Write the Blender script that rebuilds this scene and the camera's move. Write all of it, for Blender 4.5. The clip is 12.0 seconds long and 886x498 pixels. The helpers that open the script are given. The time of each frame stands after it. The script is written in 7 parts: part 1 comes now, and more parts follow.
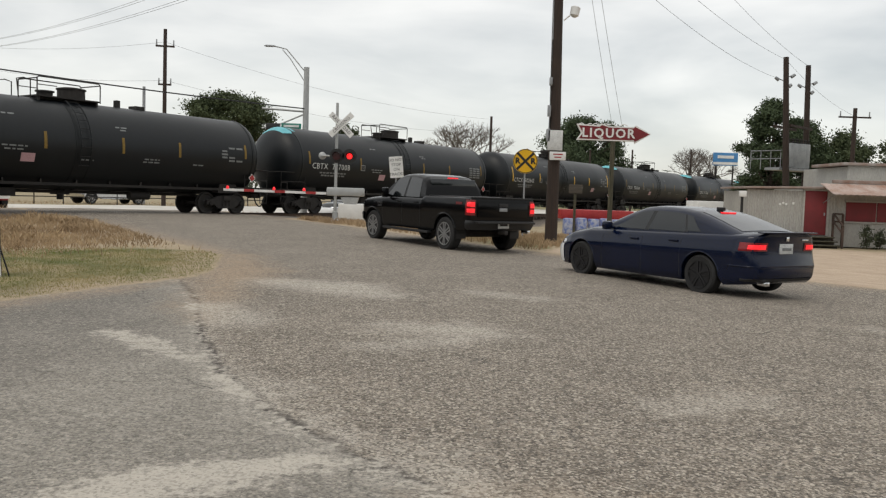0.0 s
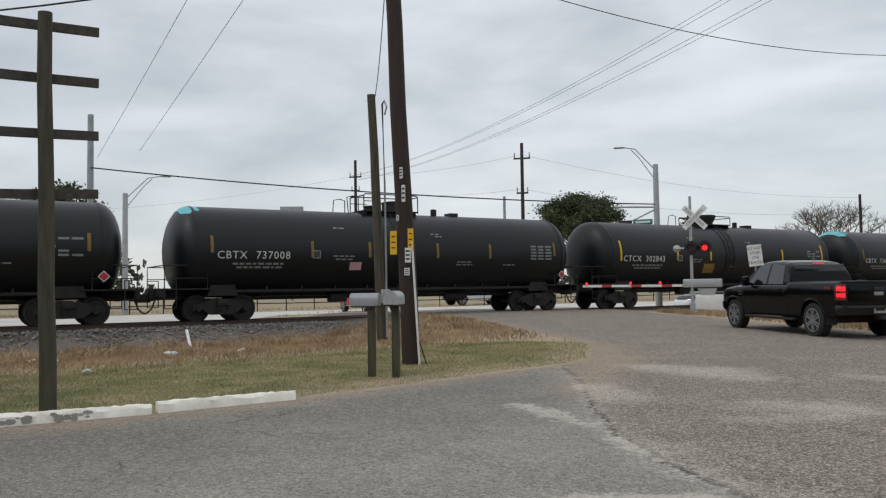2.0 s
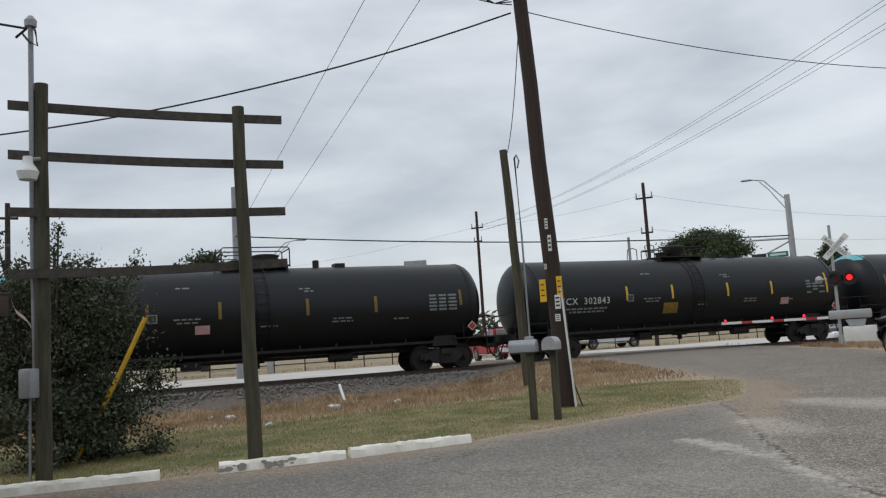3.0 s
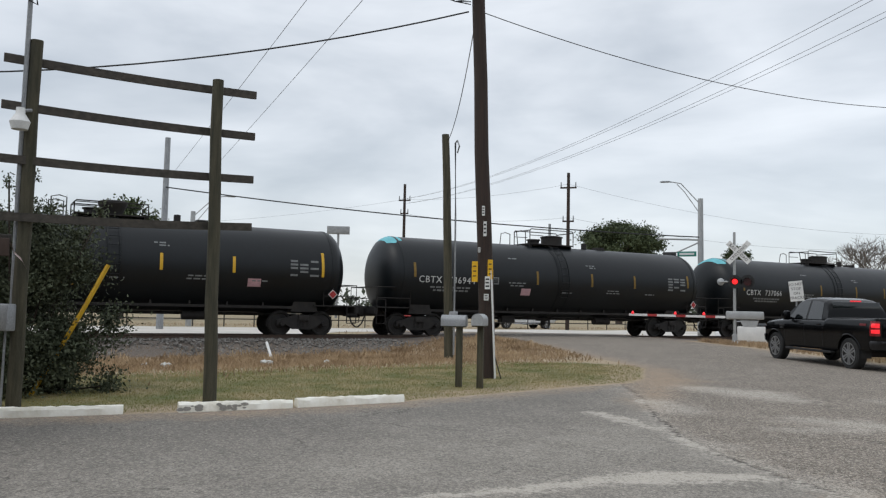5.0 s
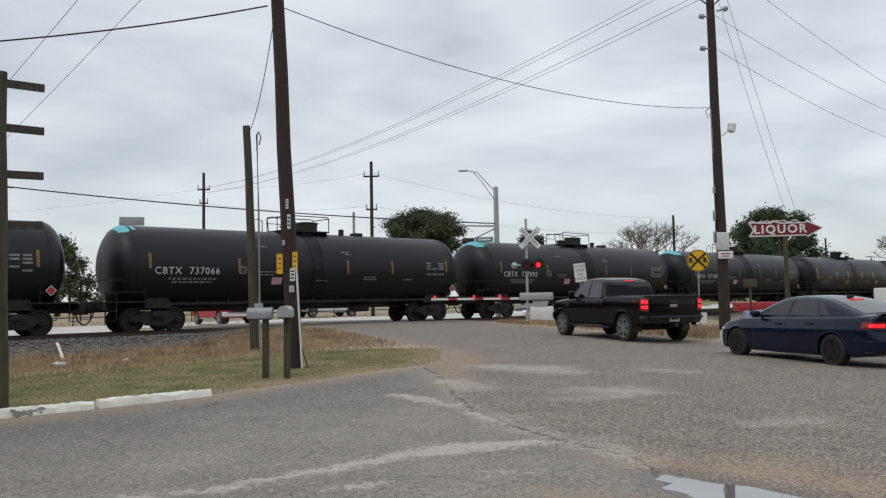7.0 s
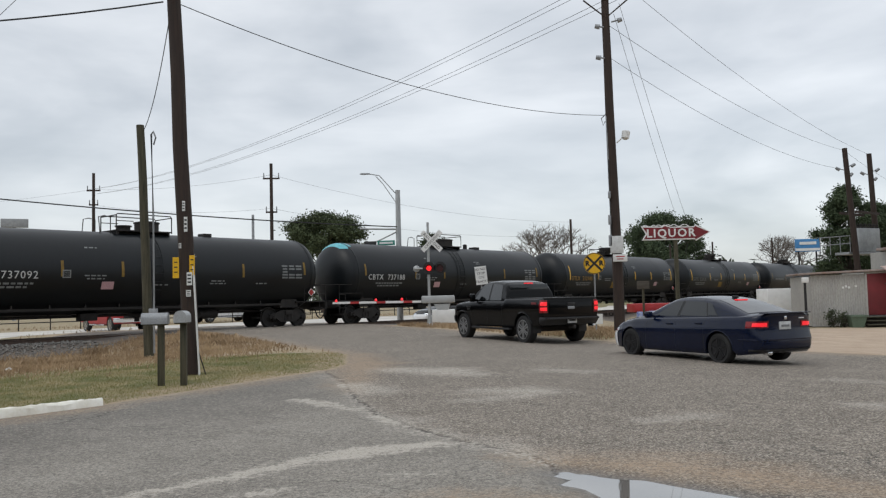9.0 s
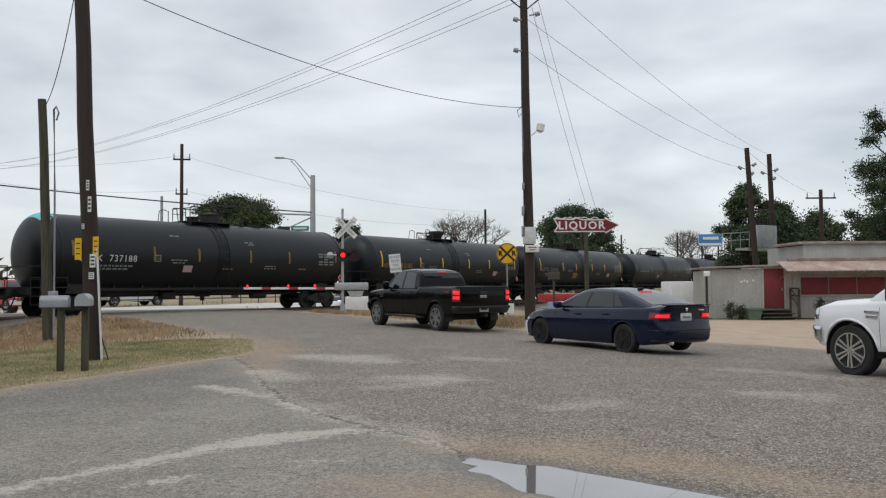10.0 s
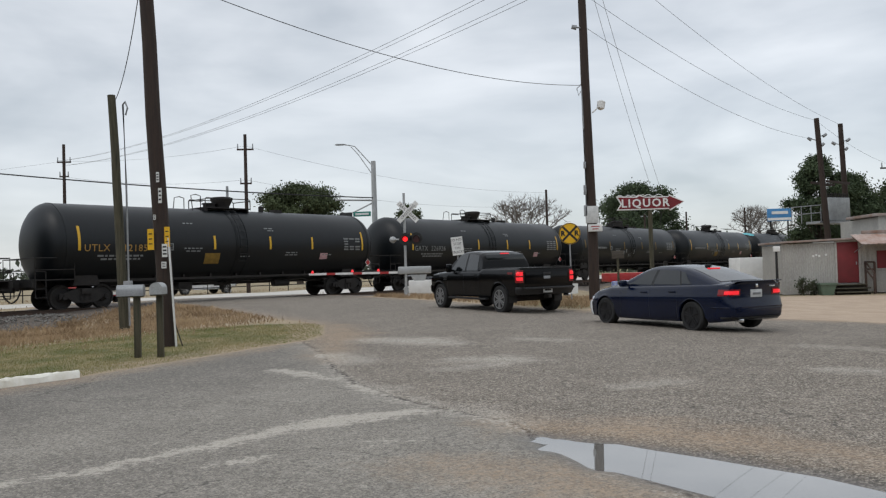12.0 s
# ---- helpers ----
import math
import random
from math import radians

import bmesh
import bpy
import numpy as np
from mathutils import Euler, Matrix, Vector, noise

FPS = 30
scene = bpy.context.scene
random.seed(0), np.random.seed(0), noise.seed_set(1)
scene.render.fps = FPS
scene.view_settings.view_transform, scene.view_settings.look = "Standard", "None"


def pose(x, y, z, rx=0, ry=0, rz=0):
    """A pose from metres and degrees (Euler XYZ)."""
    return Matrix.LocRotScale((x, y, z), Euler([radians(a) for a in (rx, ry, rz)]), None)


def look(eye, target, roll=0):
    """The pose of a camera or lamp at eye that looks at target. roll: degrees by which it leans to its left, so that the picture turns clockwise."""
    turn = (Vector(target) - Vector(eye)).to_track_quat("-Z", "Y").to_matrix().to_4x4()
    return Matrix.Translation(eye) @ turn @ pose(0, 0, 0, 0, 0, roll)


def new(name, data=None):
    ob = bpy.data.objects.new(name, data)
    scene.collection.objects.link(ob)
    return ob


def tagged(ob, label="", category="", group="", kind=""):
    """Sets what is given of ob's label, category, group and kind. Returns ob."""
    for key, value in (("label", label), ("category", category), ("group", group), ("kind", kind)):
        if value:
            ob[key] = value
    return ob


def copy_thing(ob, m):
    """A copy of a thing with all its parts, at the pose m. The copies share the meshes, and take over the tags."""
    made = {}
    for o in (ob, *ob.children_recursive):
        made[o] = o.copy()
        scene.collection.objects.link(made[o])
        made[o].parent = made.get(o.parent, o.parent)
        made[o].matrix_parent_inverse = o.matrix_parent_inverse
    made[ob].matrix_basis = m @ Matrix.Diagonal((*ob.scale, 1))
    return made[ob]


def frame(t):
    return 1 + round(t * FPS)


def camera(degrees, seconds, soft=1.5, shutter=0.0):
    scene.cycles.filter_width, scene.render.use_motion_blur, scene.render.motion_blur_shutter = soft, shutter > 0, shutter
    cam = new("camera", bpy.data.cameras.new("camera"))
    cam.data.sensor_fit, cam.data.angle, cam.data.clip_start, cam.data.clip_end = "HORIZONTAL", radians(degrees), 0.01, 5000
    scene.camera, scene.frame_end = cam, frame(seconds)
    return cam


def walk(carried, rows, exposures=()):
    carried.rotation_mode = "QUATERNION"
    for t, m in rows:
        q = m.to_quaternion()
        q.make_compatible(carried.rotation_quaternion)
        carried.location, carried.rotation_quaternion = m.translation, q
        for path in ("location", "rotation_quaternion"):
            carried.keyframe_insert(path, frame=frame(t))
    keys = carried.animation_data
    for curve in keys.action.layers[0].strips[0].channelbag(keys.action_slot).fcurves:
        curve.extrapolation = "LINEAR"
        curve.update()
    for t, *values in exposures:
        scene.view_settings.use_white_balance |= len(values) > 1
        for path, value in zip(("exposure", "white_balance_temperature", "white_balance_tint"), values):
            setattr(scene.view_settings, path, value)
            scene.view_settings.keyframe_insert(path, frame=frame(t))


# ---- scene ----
# The path of the camera: seconds, place, yaw, pitch and roll
cam = camera(55.9, 12.0, soft=1.25)
PATH = [
    (0.0, 0.001, 0.001, 1.543, 0.00, -3.58, -1.83),
    (0.5, -0.041, -0.509, 1.537, 15.89, -2.28, 1.31),
    (1.0, -0.045, -0.783, 1.543, 22.08, -2.19, 2.10),
    (1.5, -0.005, -1.060, 1.506, 27.59, -1.31, 1.24),
    (2.0, -0.007, -1.419, 1.504, 23.62, 2.78, 0.83),
    (2.5, -0.146, -1.889, 1.517, 27.11, 5.34, 2.61),
    (2.7, -0.165, -2.096, 1.505, 30.88, 6.70, 3.76),
    (4.3, 0.087, -3.321, 1.506, 33.15, 3.80, 4.15),
    (4.5, 0.122, -3.485, 1.499, 29.51, 3.65, 2.85),
    (5.0, 0.139, -3.733, 1.527, 26.01, 4.27, -1.16),
    (5.5, 0.175, -4.033, 1.572, 30.14, 7.32, -2.45),
    (5.7, 0.194, -4.154, 1.591, 30.16, 8.13, -2.00),
    (6.0, 0.286, -4.307, 1.581, 26.55, 8.16, -0.76),
    (6.5, 0.343, -4.235, 1.564, 18.83, 4.86, 0.01),
    (7.0, 0.359, -4.255, 1.573, 12.81, 3.41, 0.97),
    (7.5, 0.348, -4.258, 1.576, 9.89, 3.74, 0.89),
    (9.3, 0.347, -4.278, 1.569, 5.06, 3.37, 1.27),
    (9.5, 0.357, -4.281, 1.572, 4.06, 3.22, 1.04),
    (10.0, 0.367, -4.304, 1.570, 0.20, 2.57, 0.44),
    (10.5, 0.360, -4.328, 1.569, -0.53, 1.96, 0.57),
    (11.0, 0.335, -4.330, 1.560, 4.07, 1.93, 0.18),
    (11.5, 0.334, -4.301, 1.565, 5.60, 1.76, 0.90),
    (12.0, 0.338, -4.326, 1.554, 4.45, 1.47, 1.74),
]
walk(cam, [(t, pose(x, y, z, 90 + p, r, yaw)) for t, x, y, z, yaw, p, r in PATH],
     exposures=[(0.0, 0.12, 7050, 10), (1.0, 0.05, 6800, 10), (1.5, 0.0, 6700, 10), (2.5, -0.14, 6400, 10), (4.5, -0.02, 6400, 10), (5.0, 0.06, 6400, 10), (5.5, 0.05, 6400, 10),
                (6.5, -0.26, 6450, 10), (7.0, -0.05, 6450, 10), (9.5, 0.0, 6500, 10), (12.0, -0.03, 6450, 10)])

# ---- world: an overcast sky, with a faint wide sun behind the cloud ----
SUN_EL, SUN_AZ = 52.0, 215.0
world = bpy.data.worlds.new("overcast")
scene.world = world
world.use_nodes = True
wn, wl = world.node_tree.nodes, world.node_tree.links
wn.clear()
w_out, w_bg = wn.new("ShaderNodeOutputWorld"), wn.new("ShaderNodeBackground")
sky = wn.new("ShaderNodeTexSky")
sky.sky_type, sky.sun_disc = "NISHITA", False
sky.sun_elevation, sky.sun_rotation = radians(SUN_EL), radians(SUN_AZ)
w_tc, w_map = wn.new("ShaderNodeTexCoord"), wn.new("ShaderNodeMapping")
w_map.inputs["Scale"].default_value = (1.0, 1.0, 3.4)
wl.new(w_tc.outputs["Generated"], w_map.inputs["Vector"])
w_n1, w_n2 = wn.new("ShaderNodeTexNoise"), wn.new("ShaderNodeTexNoise")
w_n1.inputs["Scale"].default_value, w_n1.inputs["Detail"].default_value = 2.3, 5.0
w_n1.inputs["Distortion"].default_value = 0.6
w_n2.inputs["Scale"].default_value, w_n2.inputs["Detail"].default_value = 6.0, 4.0
for k in (w_n1, w_n2):
    k.inputs["Roughness"].default_value = 0.5
    wl.new(w_map.outputs["Vector"], k.inputs["Vector"])
w_mixn = wn.new("ShaderNodeMix")
w_mixn.data_type = "FLOAT"
w_mixn.inputs[0].default_value = 0.3
wl.new(w_n1.outputs["Fac"], w_mixn.inputs[2])
wl.new(w_n2.outputs["Fac"], w_mixn.inputs[3])
w_ramp = wn.new("ShaderNodeValToRGB")
w_ramp.color_ramp.elements[0].position, w_ramp.color_ramp.elements[1].position = 0.34, 0.66
w_ramp.color_ramp.elements[0].color = (0.455, 0.482, 0.505, 1)
w_ramp.color_ramp.elements[1].color = (0.79, 0.805, 0.815, 1)
wl.new(w_mixn.outputs[0], w_ramp.inputs["Fac"])
# the cloud is brighter towards the zenith
w_sep, w_up = wn.new("ShaderNodeSeparateXYZ"), wn.new("ShaderNodeMapRange")
wl.new(w_tc.outputs["Generated"], w_sep.inputs["Vector"])
wl.new(w_sep.outputs["Z"], w_up.inputs["Value"])
w_up.inputs["From Min"].default_value, w_up.inputs["From Max"].default_value = 0.25, 1.0
w_up.inputs["To Min"].default_value, w_up.inputs["To Max"].default_value = 1.0, 1.5
w_mul = wn.new("ShaderNodeMix")
w_mul.data_type, w_mul.blend_type = "RGBA", "MULTIPLY"
w_mul.inputs[0].default_value = 1.0
wl.new(w_ramp.outputs["Color"], w_mul.inputs[6])
wl.new(w_up.outputs["Result"], w_mul.inputs[7])
w_add = wn.new("ShaderNodeMix")
w_add.data_type, w_add.blend_type = "RGBA", "MIX"
w_add.inputs[0].default_value = 0.03
wl.new(w_mul.outputs[2], w_add.inputs[6])
wl.new(sky.outputs["Color"], w_add.inputs[7])
wl.new(w_add.outputs[2], w_bg.inputs["Color"])
w_bg.inputs["Strength"].default_value = 1.0
wl.new(w_bg.outputs["Background"], w_out.inputs["Surface"])
sun_data = bpy.data.lights.new("sun", "SUN")
sun_data.energy, sun_data.angle, sun_data.color = 0.55, radians(25), (1.0, 0.97, 0.92)
sun = new("sun", sun_data)
az, el = radians(SUN_AZ), radians(SUN_EL)
sun.matrix_world = look(Vector((math.sin(az) * math.cos(el), math.cos(az) * math.cos(el), math.sin(el))) * 50, (0, 0, 0))


# ---- materials ----
def mat(name, color, color2=None, rough=0.6, metal=0.0, scale=3.0, fine=40.0, bump=0.0, stretch=(1, 1, 1), grime=0.25,
        spec=0.5, coat=0.0, emit=None, strength=0.0, per_object=0.0, contrast=0.22):
    """A surface that varies at two scales: broad stains and fine grain."""
    m = bpy.data.materials.new(name)
    m.use_nodes = True
    n, l = m.node_tree.nodes, m.node_tree.links
    b = n["Principled BSDF"]
    tc, mp = n.new("ShaderNodeTexCoord"), n.new("ShaderNodeMapping")
    mp.inputs["Scale"].default_value = stretch
    l.new(tc.outputs["Object"], mp.inputs["Vector"])
    big, small = n.new("ShaderNodeTexNoise"), n.new("ShaderNodeTexNoise")
    big.inputs["Scale"].default_value, big.inputs["Detail"].default_value = scale, 4
    small.inputs["Scale"].default_value, small.inputs["Detail"].default_value = fine, 3
    l.new(mp.outputs["Vector"], big.inputs["Vector"])
    l.new(mp.outputs["Vector"], small.inputs["Vector"])
    r = n.new("ShaderNodeValToRGB")
    r.color_ramp.elements[0].position, r.color_ramp.elements[1].position = 0.5 - contrast, 0.5 + contrast
    c2 = color2 or tuple(c * (1 - grime) for c in color)
    r.color_ramp.elements[0].color, r.color_ramp.elements[1].color = (*c2, 1), (*color, 1)
    l.new(big.outputs["Fac"], r.inputs["Fac"])
    mx = n.new("ShaderNodeMix")
    mx.data_type, mx.blend_type = "RGBA", "OVERLAY"
    mx.inputs[0].default_value = 0.35
    l.new(r.outputs["Color"], mx.inputs[6])
    l.new(small.outputs["Fac"], mx.inputs[7])
    last = mx.outputs[2]
    if per_object:
        oi, hv = n.new("ShaderNodeObjectInfo"), n.new("ShaderNodeHueSaturation")
        mr = n.new("ShaderNodeMapRange")
        mr.inputs["To Min"].default_value, mr.inputs["To Max"].default_value = 1 - per_object, 1 + per_object
        l.new(oi.outputs["Random"], mr.inputs["Value"])
        l.new(mr.outputs["Result"], hv.inputs["Value"])
        l.new(last, hv.inputs["Color"])
        last = hv.outputs["Color"]
    l.new(last, b.inputs["Base Color"])
    b.inputs["Metallic"].default_value = metal
    b.inputs["Specular IOR Level"].default_value = spec
    b.inputs["Coat Weight"].default_value = coat
    b.inputs["Coat Roughness"].default_value = 0.08
    rr = n.new("ShaderNodeMapRange")
    rr.inputs["To Min"].default_value, rr.inputs["To Max"].default_value = max(0.02, rough - 0.1), min(1, rough + 0.1)
    l.new(big.outputs["Fac"], rr.inputs["Value"])
    l.new(rr.outputs["Result"], b.inputs["Roughness"])
    if bump:
        bp = n.new("ShaderNodeBump")
        bp.inputs["Strength"].default_value, bp.inputs["Distance"].default_value = 1.0, bump
        l.new(small.outputs["Fac"], bp.inputs["Height"])
        l.new(bp.outputs["Normal"], b.inputs["Normal"])
    if emit:
        b.inputs["Emission Color"].default_value = (*emit, 1)
        b.inputs["Emission Strength"].default_value = strength
    return m


TANK = mat("black_tank_paint", (0.0045, 0.0068, 0.0088), (0.0025, 0.0038, 0.0048), rough=0.40, scale=0.6, fine=9, stretch=(1, 1, 0.35), grime=0.4, spec=0.36)
STEEL_DARK = mat("sooty_steel", (0.012, 0.011, 0.011), (0.022, 0.018, 0.015), rough=0.75, scale=4, fine=30, bump=0.004)
WHEEL_STEEL = mat("worn_wheel_steel", (0.03, 0.026, 0.023), (0.014, 0.013, 0.013), rough=0.7, scale=6)
RAIL_STEEL = mat("rusty_rail", (0.10, 0.062, 0.042), (0.055, 0.035, 0.026), rough=0.6, scale=5)
TIE_WOOD = mat("tarred_tie", (0.07, 0.055, 0.045), (0.04, 0.032, 0.027), rough=0.9, scale=5, bump=0.01)
WHITE_PAINT = mat("white_paint", (0.75, 0.75, 0.73), rough=0.5, grime=0.15)
STENCIL = mat("white_stencil", (0.62, 0.63, 0.62), rough=0.6, grime=0.2, scale=8)
STENCIL_GREY = mat("faded_stencil", (0.24, 0.25, 0.25), rough=0.7, grime=0.4, scale=8)
YELLOW = mat("yellow_reflective", (0.72, 0.42, 0.02), rough=0.4, grime=0.15, scale=6)
YELLOW_DIM = mat("dusty_yellow_reflective", (0.25, 0.15, 0.02), rough=0.6, grime=0.4, scale=6)
CYAN = mat("cyan_head_paint", (0.16, 0.52, 0.58), (0.09, 0.38, 0.43), rough=0.5, scale=2)
PINK = mat("placard_pale_pink", (0.55, 0.33, 0.35), rough=0.5)
RED_PAINT = mat("red_paint", (0.42, 0.03, 0.03), (0.30, 0.02, 0.02), rough=0.5, scale=3)
WOOD_POLE = mat("creosoted_pole_wood", (0.048, 0.030, 0.022), (0.022, 0.014, 0.011), rough=0.85, scale=5, fine=45, stretch=(6, 6, 0.35), bump=0.006)
WOOD_GREY = mat("weathered_grey_wood", (0.095, 0.085, 0.055), (0.032, 0.032, 0.020), rough=0.9, scale=4, fine=40, stretch=(5, 5, 0.4), bump=0.006)
WOOD_PLANK = mat("weathered_plank", (0.085, 0.073, 0.06), (0.038, 0.034, 0.028), rough=0.9, scale=3, fine=40, stretch=(0.4, 5, 5), bump=0.004, per_object=0.15)
GALV = mat("galvanised_steel", (0.33, 0.34, 0.35), (0.24, 0.25, 0.26), rough=0.5, metal=0.35, scale=4)
ALU = mat("aluminium_paint", (0.42, 0.43, 0.43), (0.32, 0.33, 0.33), rough=0.45, metal=0.3, scale=3)
CABLE = mat("cable_rubber", (0.016, 0.016, 0.017), rough=0.7)
WIRE_FAR = mat("line_wire", (0.09, 0.095, 0.10), rough=0.6)
CONCRETE = mat("concrete", (0.40, 0.38, 0.34), (0.28, 0.27, 0.25), rough=0.9, scale=2, fine=60, bump=0.004)
RUBBER = mat("tyre_rubber", (0.018, 0.018, 0.018), rough=0.8, scale=8, bump=0.002)
BLACK_PLASTIC = mat("black_plastic", (0.016, 0.016, 0.017), rough=0.55)
CHROME = mat("chrome", (0.7, 0.71, 0.72), rough=0.15, metal=1.0, grime=0.05)
ALLOY = mat("alloy_rim", (0.42, 0.43, 0.44), rough=0.35, metal=0.8, grime=0.1)
DARK_ALLOY = mat("dark_alloy_rim", (0.025, 0.025, 0.027), rough=0.4, metal=0.4)
PAINT_NAVY = mat("navy_car_paint", (0.0026, 0.0068, 0.025), (0.0022, 0.0055, 0.020), rough=0.22, spec=0.2, coat=0.35, scale=1.0, fine=1.5)
PAINT_BLACK = mat("black_car_paint", (0.0025, 0.0025, 0.003), rough=0.2, spec=0.12, coat=0.2, grime=0.15, scale=1.0, fine=1.5)
PAINT_WHITE = mat("white_car_paint", (0.80, 0.81, 0.82), rough=0.25, coat=0.6, grime=0.04, scale=1.0, fine=1.2)
CAR_GLASS = mat("tinted_car_glass", (0.006, 0.008, 0.009), rough=0.10, grime=0.1, spec=0.55, coat=0.3, fine=2)
TAIL_LIT = mat("lit_tail_lamp", (0.5, 0.02, 0.02), rough=0.3, emit=(1.0, 0.02, 0.035), strength=0.8)
TAIL_OFF = mat("red_tail_lens", (0.25, 0.012, 0.015), rough=0.2)
SIGNAL_LIT = mat("lit_signal_lens", (0.8, 0.03, 0.02), rough=0.3, emit=(1.0, 0.02, 0.025), strength=1.4)
COVER_RED = mat("added_shutter_face", (0.05, 0.006, 0.006), rough=0.3)
SIGN_YELLOW = mat("yellow_sign_sheet", (0.78, 0.44, 0.01), rough=0.45, grime=0.1)
SIGN_BLACK = mat("black_sign_paint", (0.015, 0.015, 0.015), rough=0.5)
SIGN_RED = mat("red_sign_enamel", (0.20, 0.010, 0.016), (0.13, 0.008, 0.012), rough=0.4, scale=3)
SIGN_GREEN = mat("green_sign_sheet", (0.02, 0.22, 0.17), rough=0.5)
SIGN_BLUE = mat("blue_billboard", (0.06, 0.24, 0.50), rough=0.6)
SIDING = mat("corrugated_grey_siding", (0.40, 0.39, 0.36), (0.31, 0.30, 0.28), rough=0.7, scale=1.2, fine=25, stretch=(1, 1, 0.3))
DOOR_RED = mat("dull_red_door_paint", (0.20, 0.025, 0.03), (0.13, 0.018, 0.02), rough=0.7, scale=2)
AWNING = mat("rusty_pale_awning", (0.48, 0.40, 0.36), (0.30, 0.17, 0.12), rough=0.7, scale=1.6, fine=20)
ROOF_TIN = mat("rusted_tin", (0.34, 0.31, 0.29), (0.20, 0.11, 0.075), rough=0.7, scale=1.5)
BROWN_BOARD = mat("dark_brown_board", (0.075, 0.046, 0.034), (0.042, 0.027, 0.021), rough=0.85, scale=2, fine=25, stretch=(1, 1, 0.3), bump=0.003)
ROOF_BOARD = mat("rotten_roof_board", (0.045, 0.037, 0.03), (0.022, 0.019, 0.016), rough=0.95, scale=3, bump=0.01)
PALE_RAG = mat("torn_flashing", (0.45, 0.36, 0.33), (0.25, 0.16, 0.14), rough=0.8)
STOP_PAINT = mat("flaking_white_paint", (0.90, 0.88, 0.80), (0.72, 0.68, 0.58), rough=0.8, scale=4, fine=24, bump=0.006)
BARK = mat("bark", (0.075, 0.055, 0.042), (0.035, 0.027, 0.02), rough=0.95, scale=4, stretch=(3, 3, 0.5), bump=0.015)
LEAF_PINE = mat("pine_needles", (0.085, 0.115, 0.060), (0.038, 0.055, 0.030), rough=0.8, scale=0.9, fine=6, spec=0.2)
LEAF_OAK = mat("dark_leaves", (0.095, 0.118, 0.058), (0.042, 0.056, 0.028), rough=0.75, scale=0.8, fine=6, spec=0.2)
LEAF_BUSH = mat("bush_leaves", (0.115, 0.130, 0.080), (0.045, 0.055, 0.034), rough=0.75, scale=1.5, fine=9, spec=0.2)
TWIG = mat("bare_twigs", (0.17, 0.145, 0.125), (0.11, 0.095, 0.085), rough=0.95)
FAR_WOOD = mat("far_wood_foliage", (0.10, 0.115, 0.085), (0.055, 0.068, 0.05), rough=0.9, scale=0.4, fine=3, spec=0.1)
GRASS_GREEN = mat("green_grass_blades", (0.160, 0.185, 0.048), (0.33, 0.265, 0.115), rough=0.8, scale=0.9, spec=0.2, contrast=0.15)
GRASS_DRY = mat("dry_grass_blades", (0.50, 0.375, 0.235), (0.24, 0.165, 0.10), rough=0.9, scale=0.7, spec=0.15, contrast=0.16)
STONE = mat("ballast_stone", (0.30, 0.285, 0.26), (0.085, 0.078, 0.07), rough=0.9, scale=6, fine=30)
LITTER = mat("white_litter", (0.6, 0.6, 0.57), rough=0.7)
TEAL = mat("teal_frame_paint", (0.03, 0.22, 0.20), rough=0.4)
POT = mat("green_grey_plastic_pot", (0.12, 0.17, 0.12), rough=0.6)
BLUE_SPRAY = mat("blue_wrap_film", (0.10, 0.16, 0.42), (0.4, 0.42, 0.5), rough=0.4, scale=7, contrast=0.1)
FAR_BUILDING = mat("far_grey_wall", (0.33, 0.34, 0.35), rough=0.8)
WATER = mat("puddle_water", (0.20, 0.19, 0.175), rough=0.1, spec=1.0, grime=0.1)
WATER.node_tree.nodes["Principled BSDF"].inputs["Roughness"].default_value = 0.02
WATER.node_tree.nodes["Principled BSDF"].inputs["IOR"].default_value = 2.6
for k in list(WATER.node_tree.links):
    if k.to_socket.name == "Roughness":
        WATER.node_tree.links.remove(k)


# ---- mesh helpers ----
def box(bm, c, s, m=None):
    m = m or Matrix()
    v = [bm.verts.new(m @ Vector((c[0] + i * s[0] / 2, c[1] + j * s[1] / 2, c[2] + k * s[2] / 2))) for i in (-1, 1) for j in (-1, 1) for k in (-1, 1)]
    for f in ((0, 1, 3, 2), (4, 6, 7, 5), (0, 4, 5, 1), (2, 3, 7, 6), (0, 2, 6, 4), (1, 5, 7, 3)):
        bm.faces.new([v[i] for i in f])
    return v


def soft_box(bm, c, s, r=0.01, m=None):
    """A box with its edges bevelled."""
    v = box(bm, c, s, m)
    es = {e for q in v for e in q.link_edges}
    bmesh.ops.bevel(bm, geom=list(es), offset=r, segments=2, affect="EDGES", profile=0.5)


def loft(bm, rings, closed=True, cap=True):
    vs = [[bm.verts.new(p) for p in ring] for ring in rings]
    n = len(vs[0])
    for a, b in zip(vs, vs[1:]):
        for i in range(n if closed else n - 1):
            bm.faces.new((a[i], a[(i + 1) % n], b[(i + 1) % n], b[i]))
    if cap and closed:
        bm.faces.new(vs[0][::-1])
        bm.faces.new(vs[-1])
    return vs


def ring_at(c, axis, r, n, turn=0.0):
    q = Vector(axis).normalized().to_track_quat("Z", "Y")
    return [Vector(c) + q @ Vector((r * math.cos(turn + 2 * math.pi * i / n), r * math.sin(turn + 2 * math.pi * i / n), 0)) for i in range(n)]


def rod(bm, a, b, r0, r1=None, n=10):
    d = Vector(b) - Vector(a)
    loft(bm, [ring_at(a, d, r0, n), ring_at(b, d, r0 if r1 is None else r1, n)])


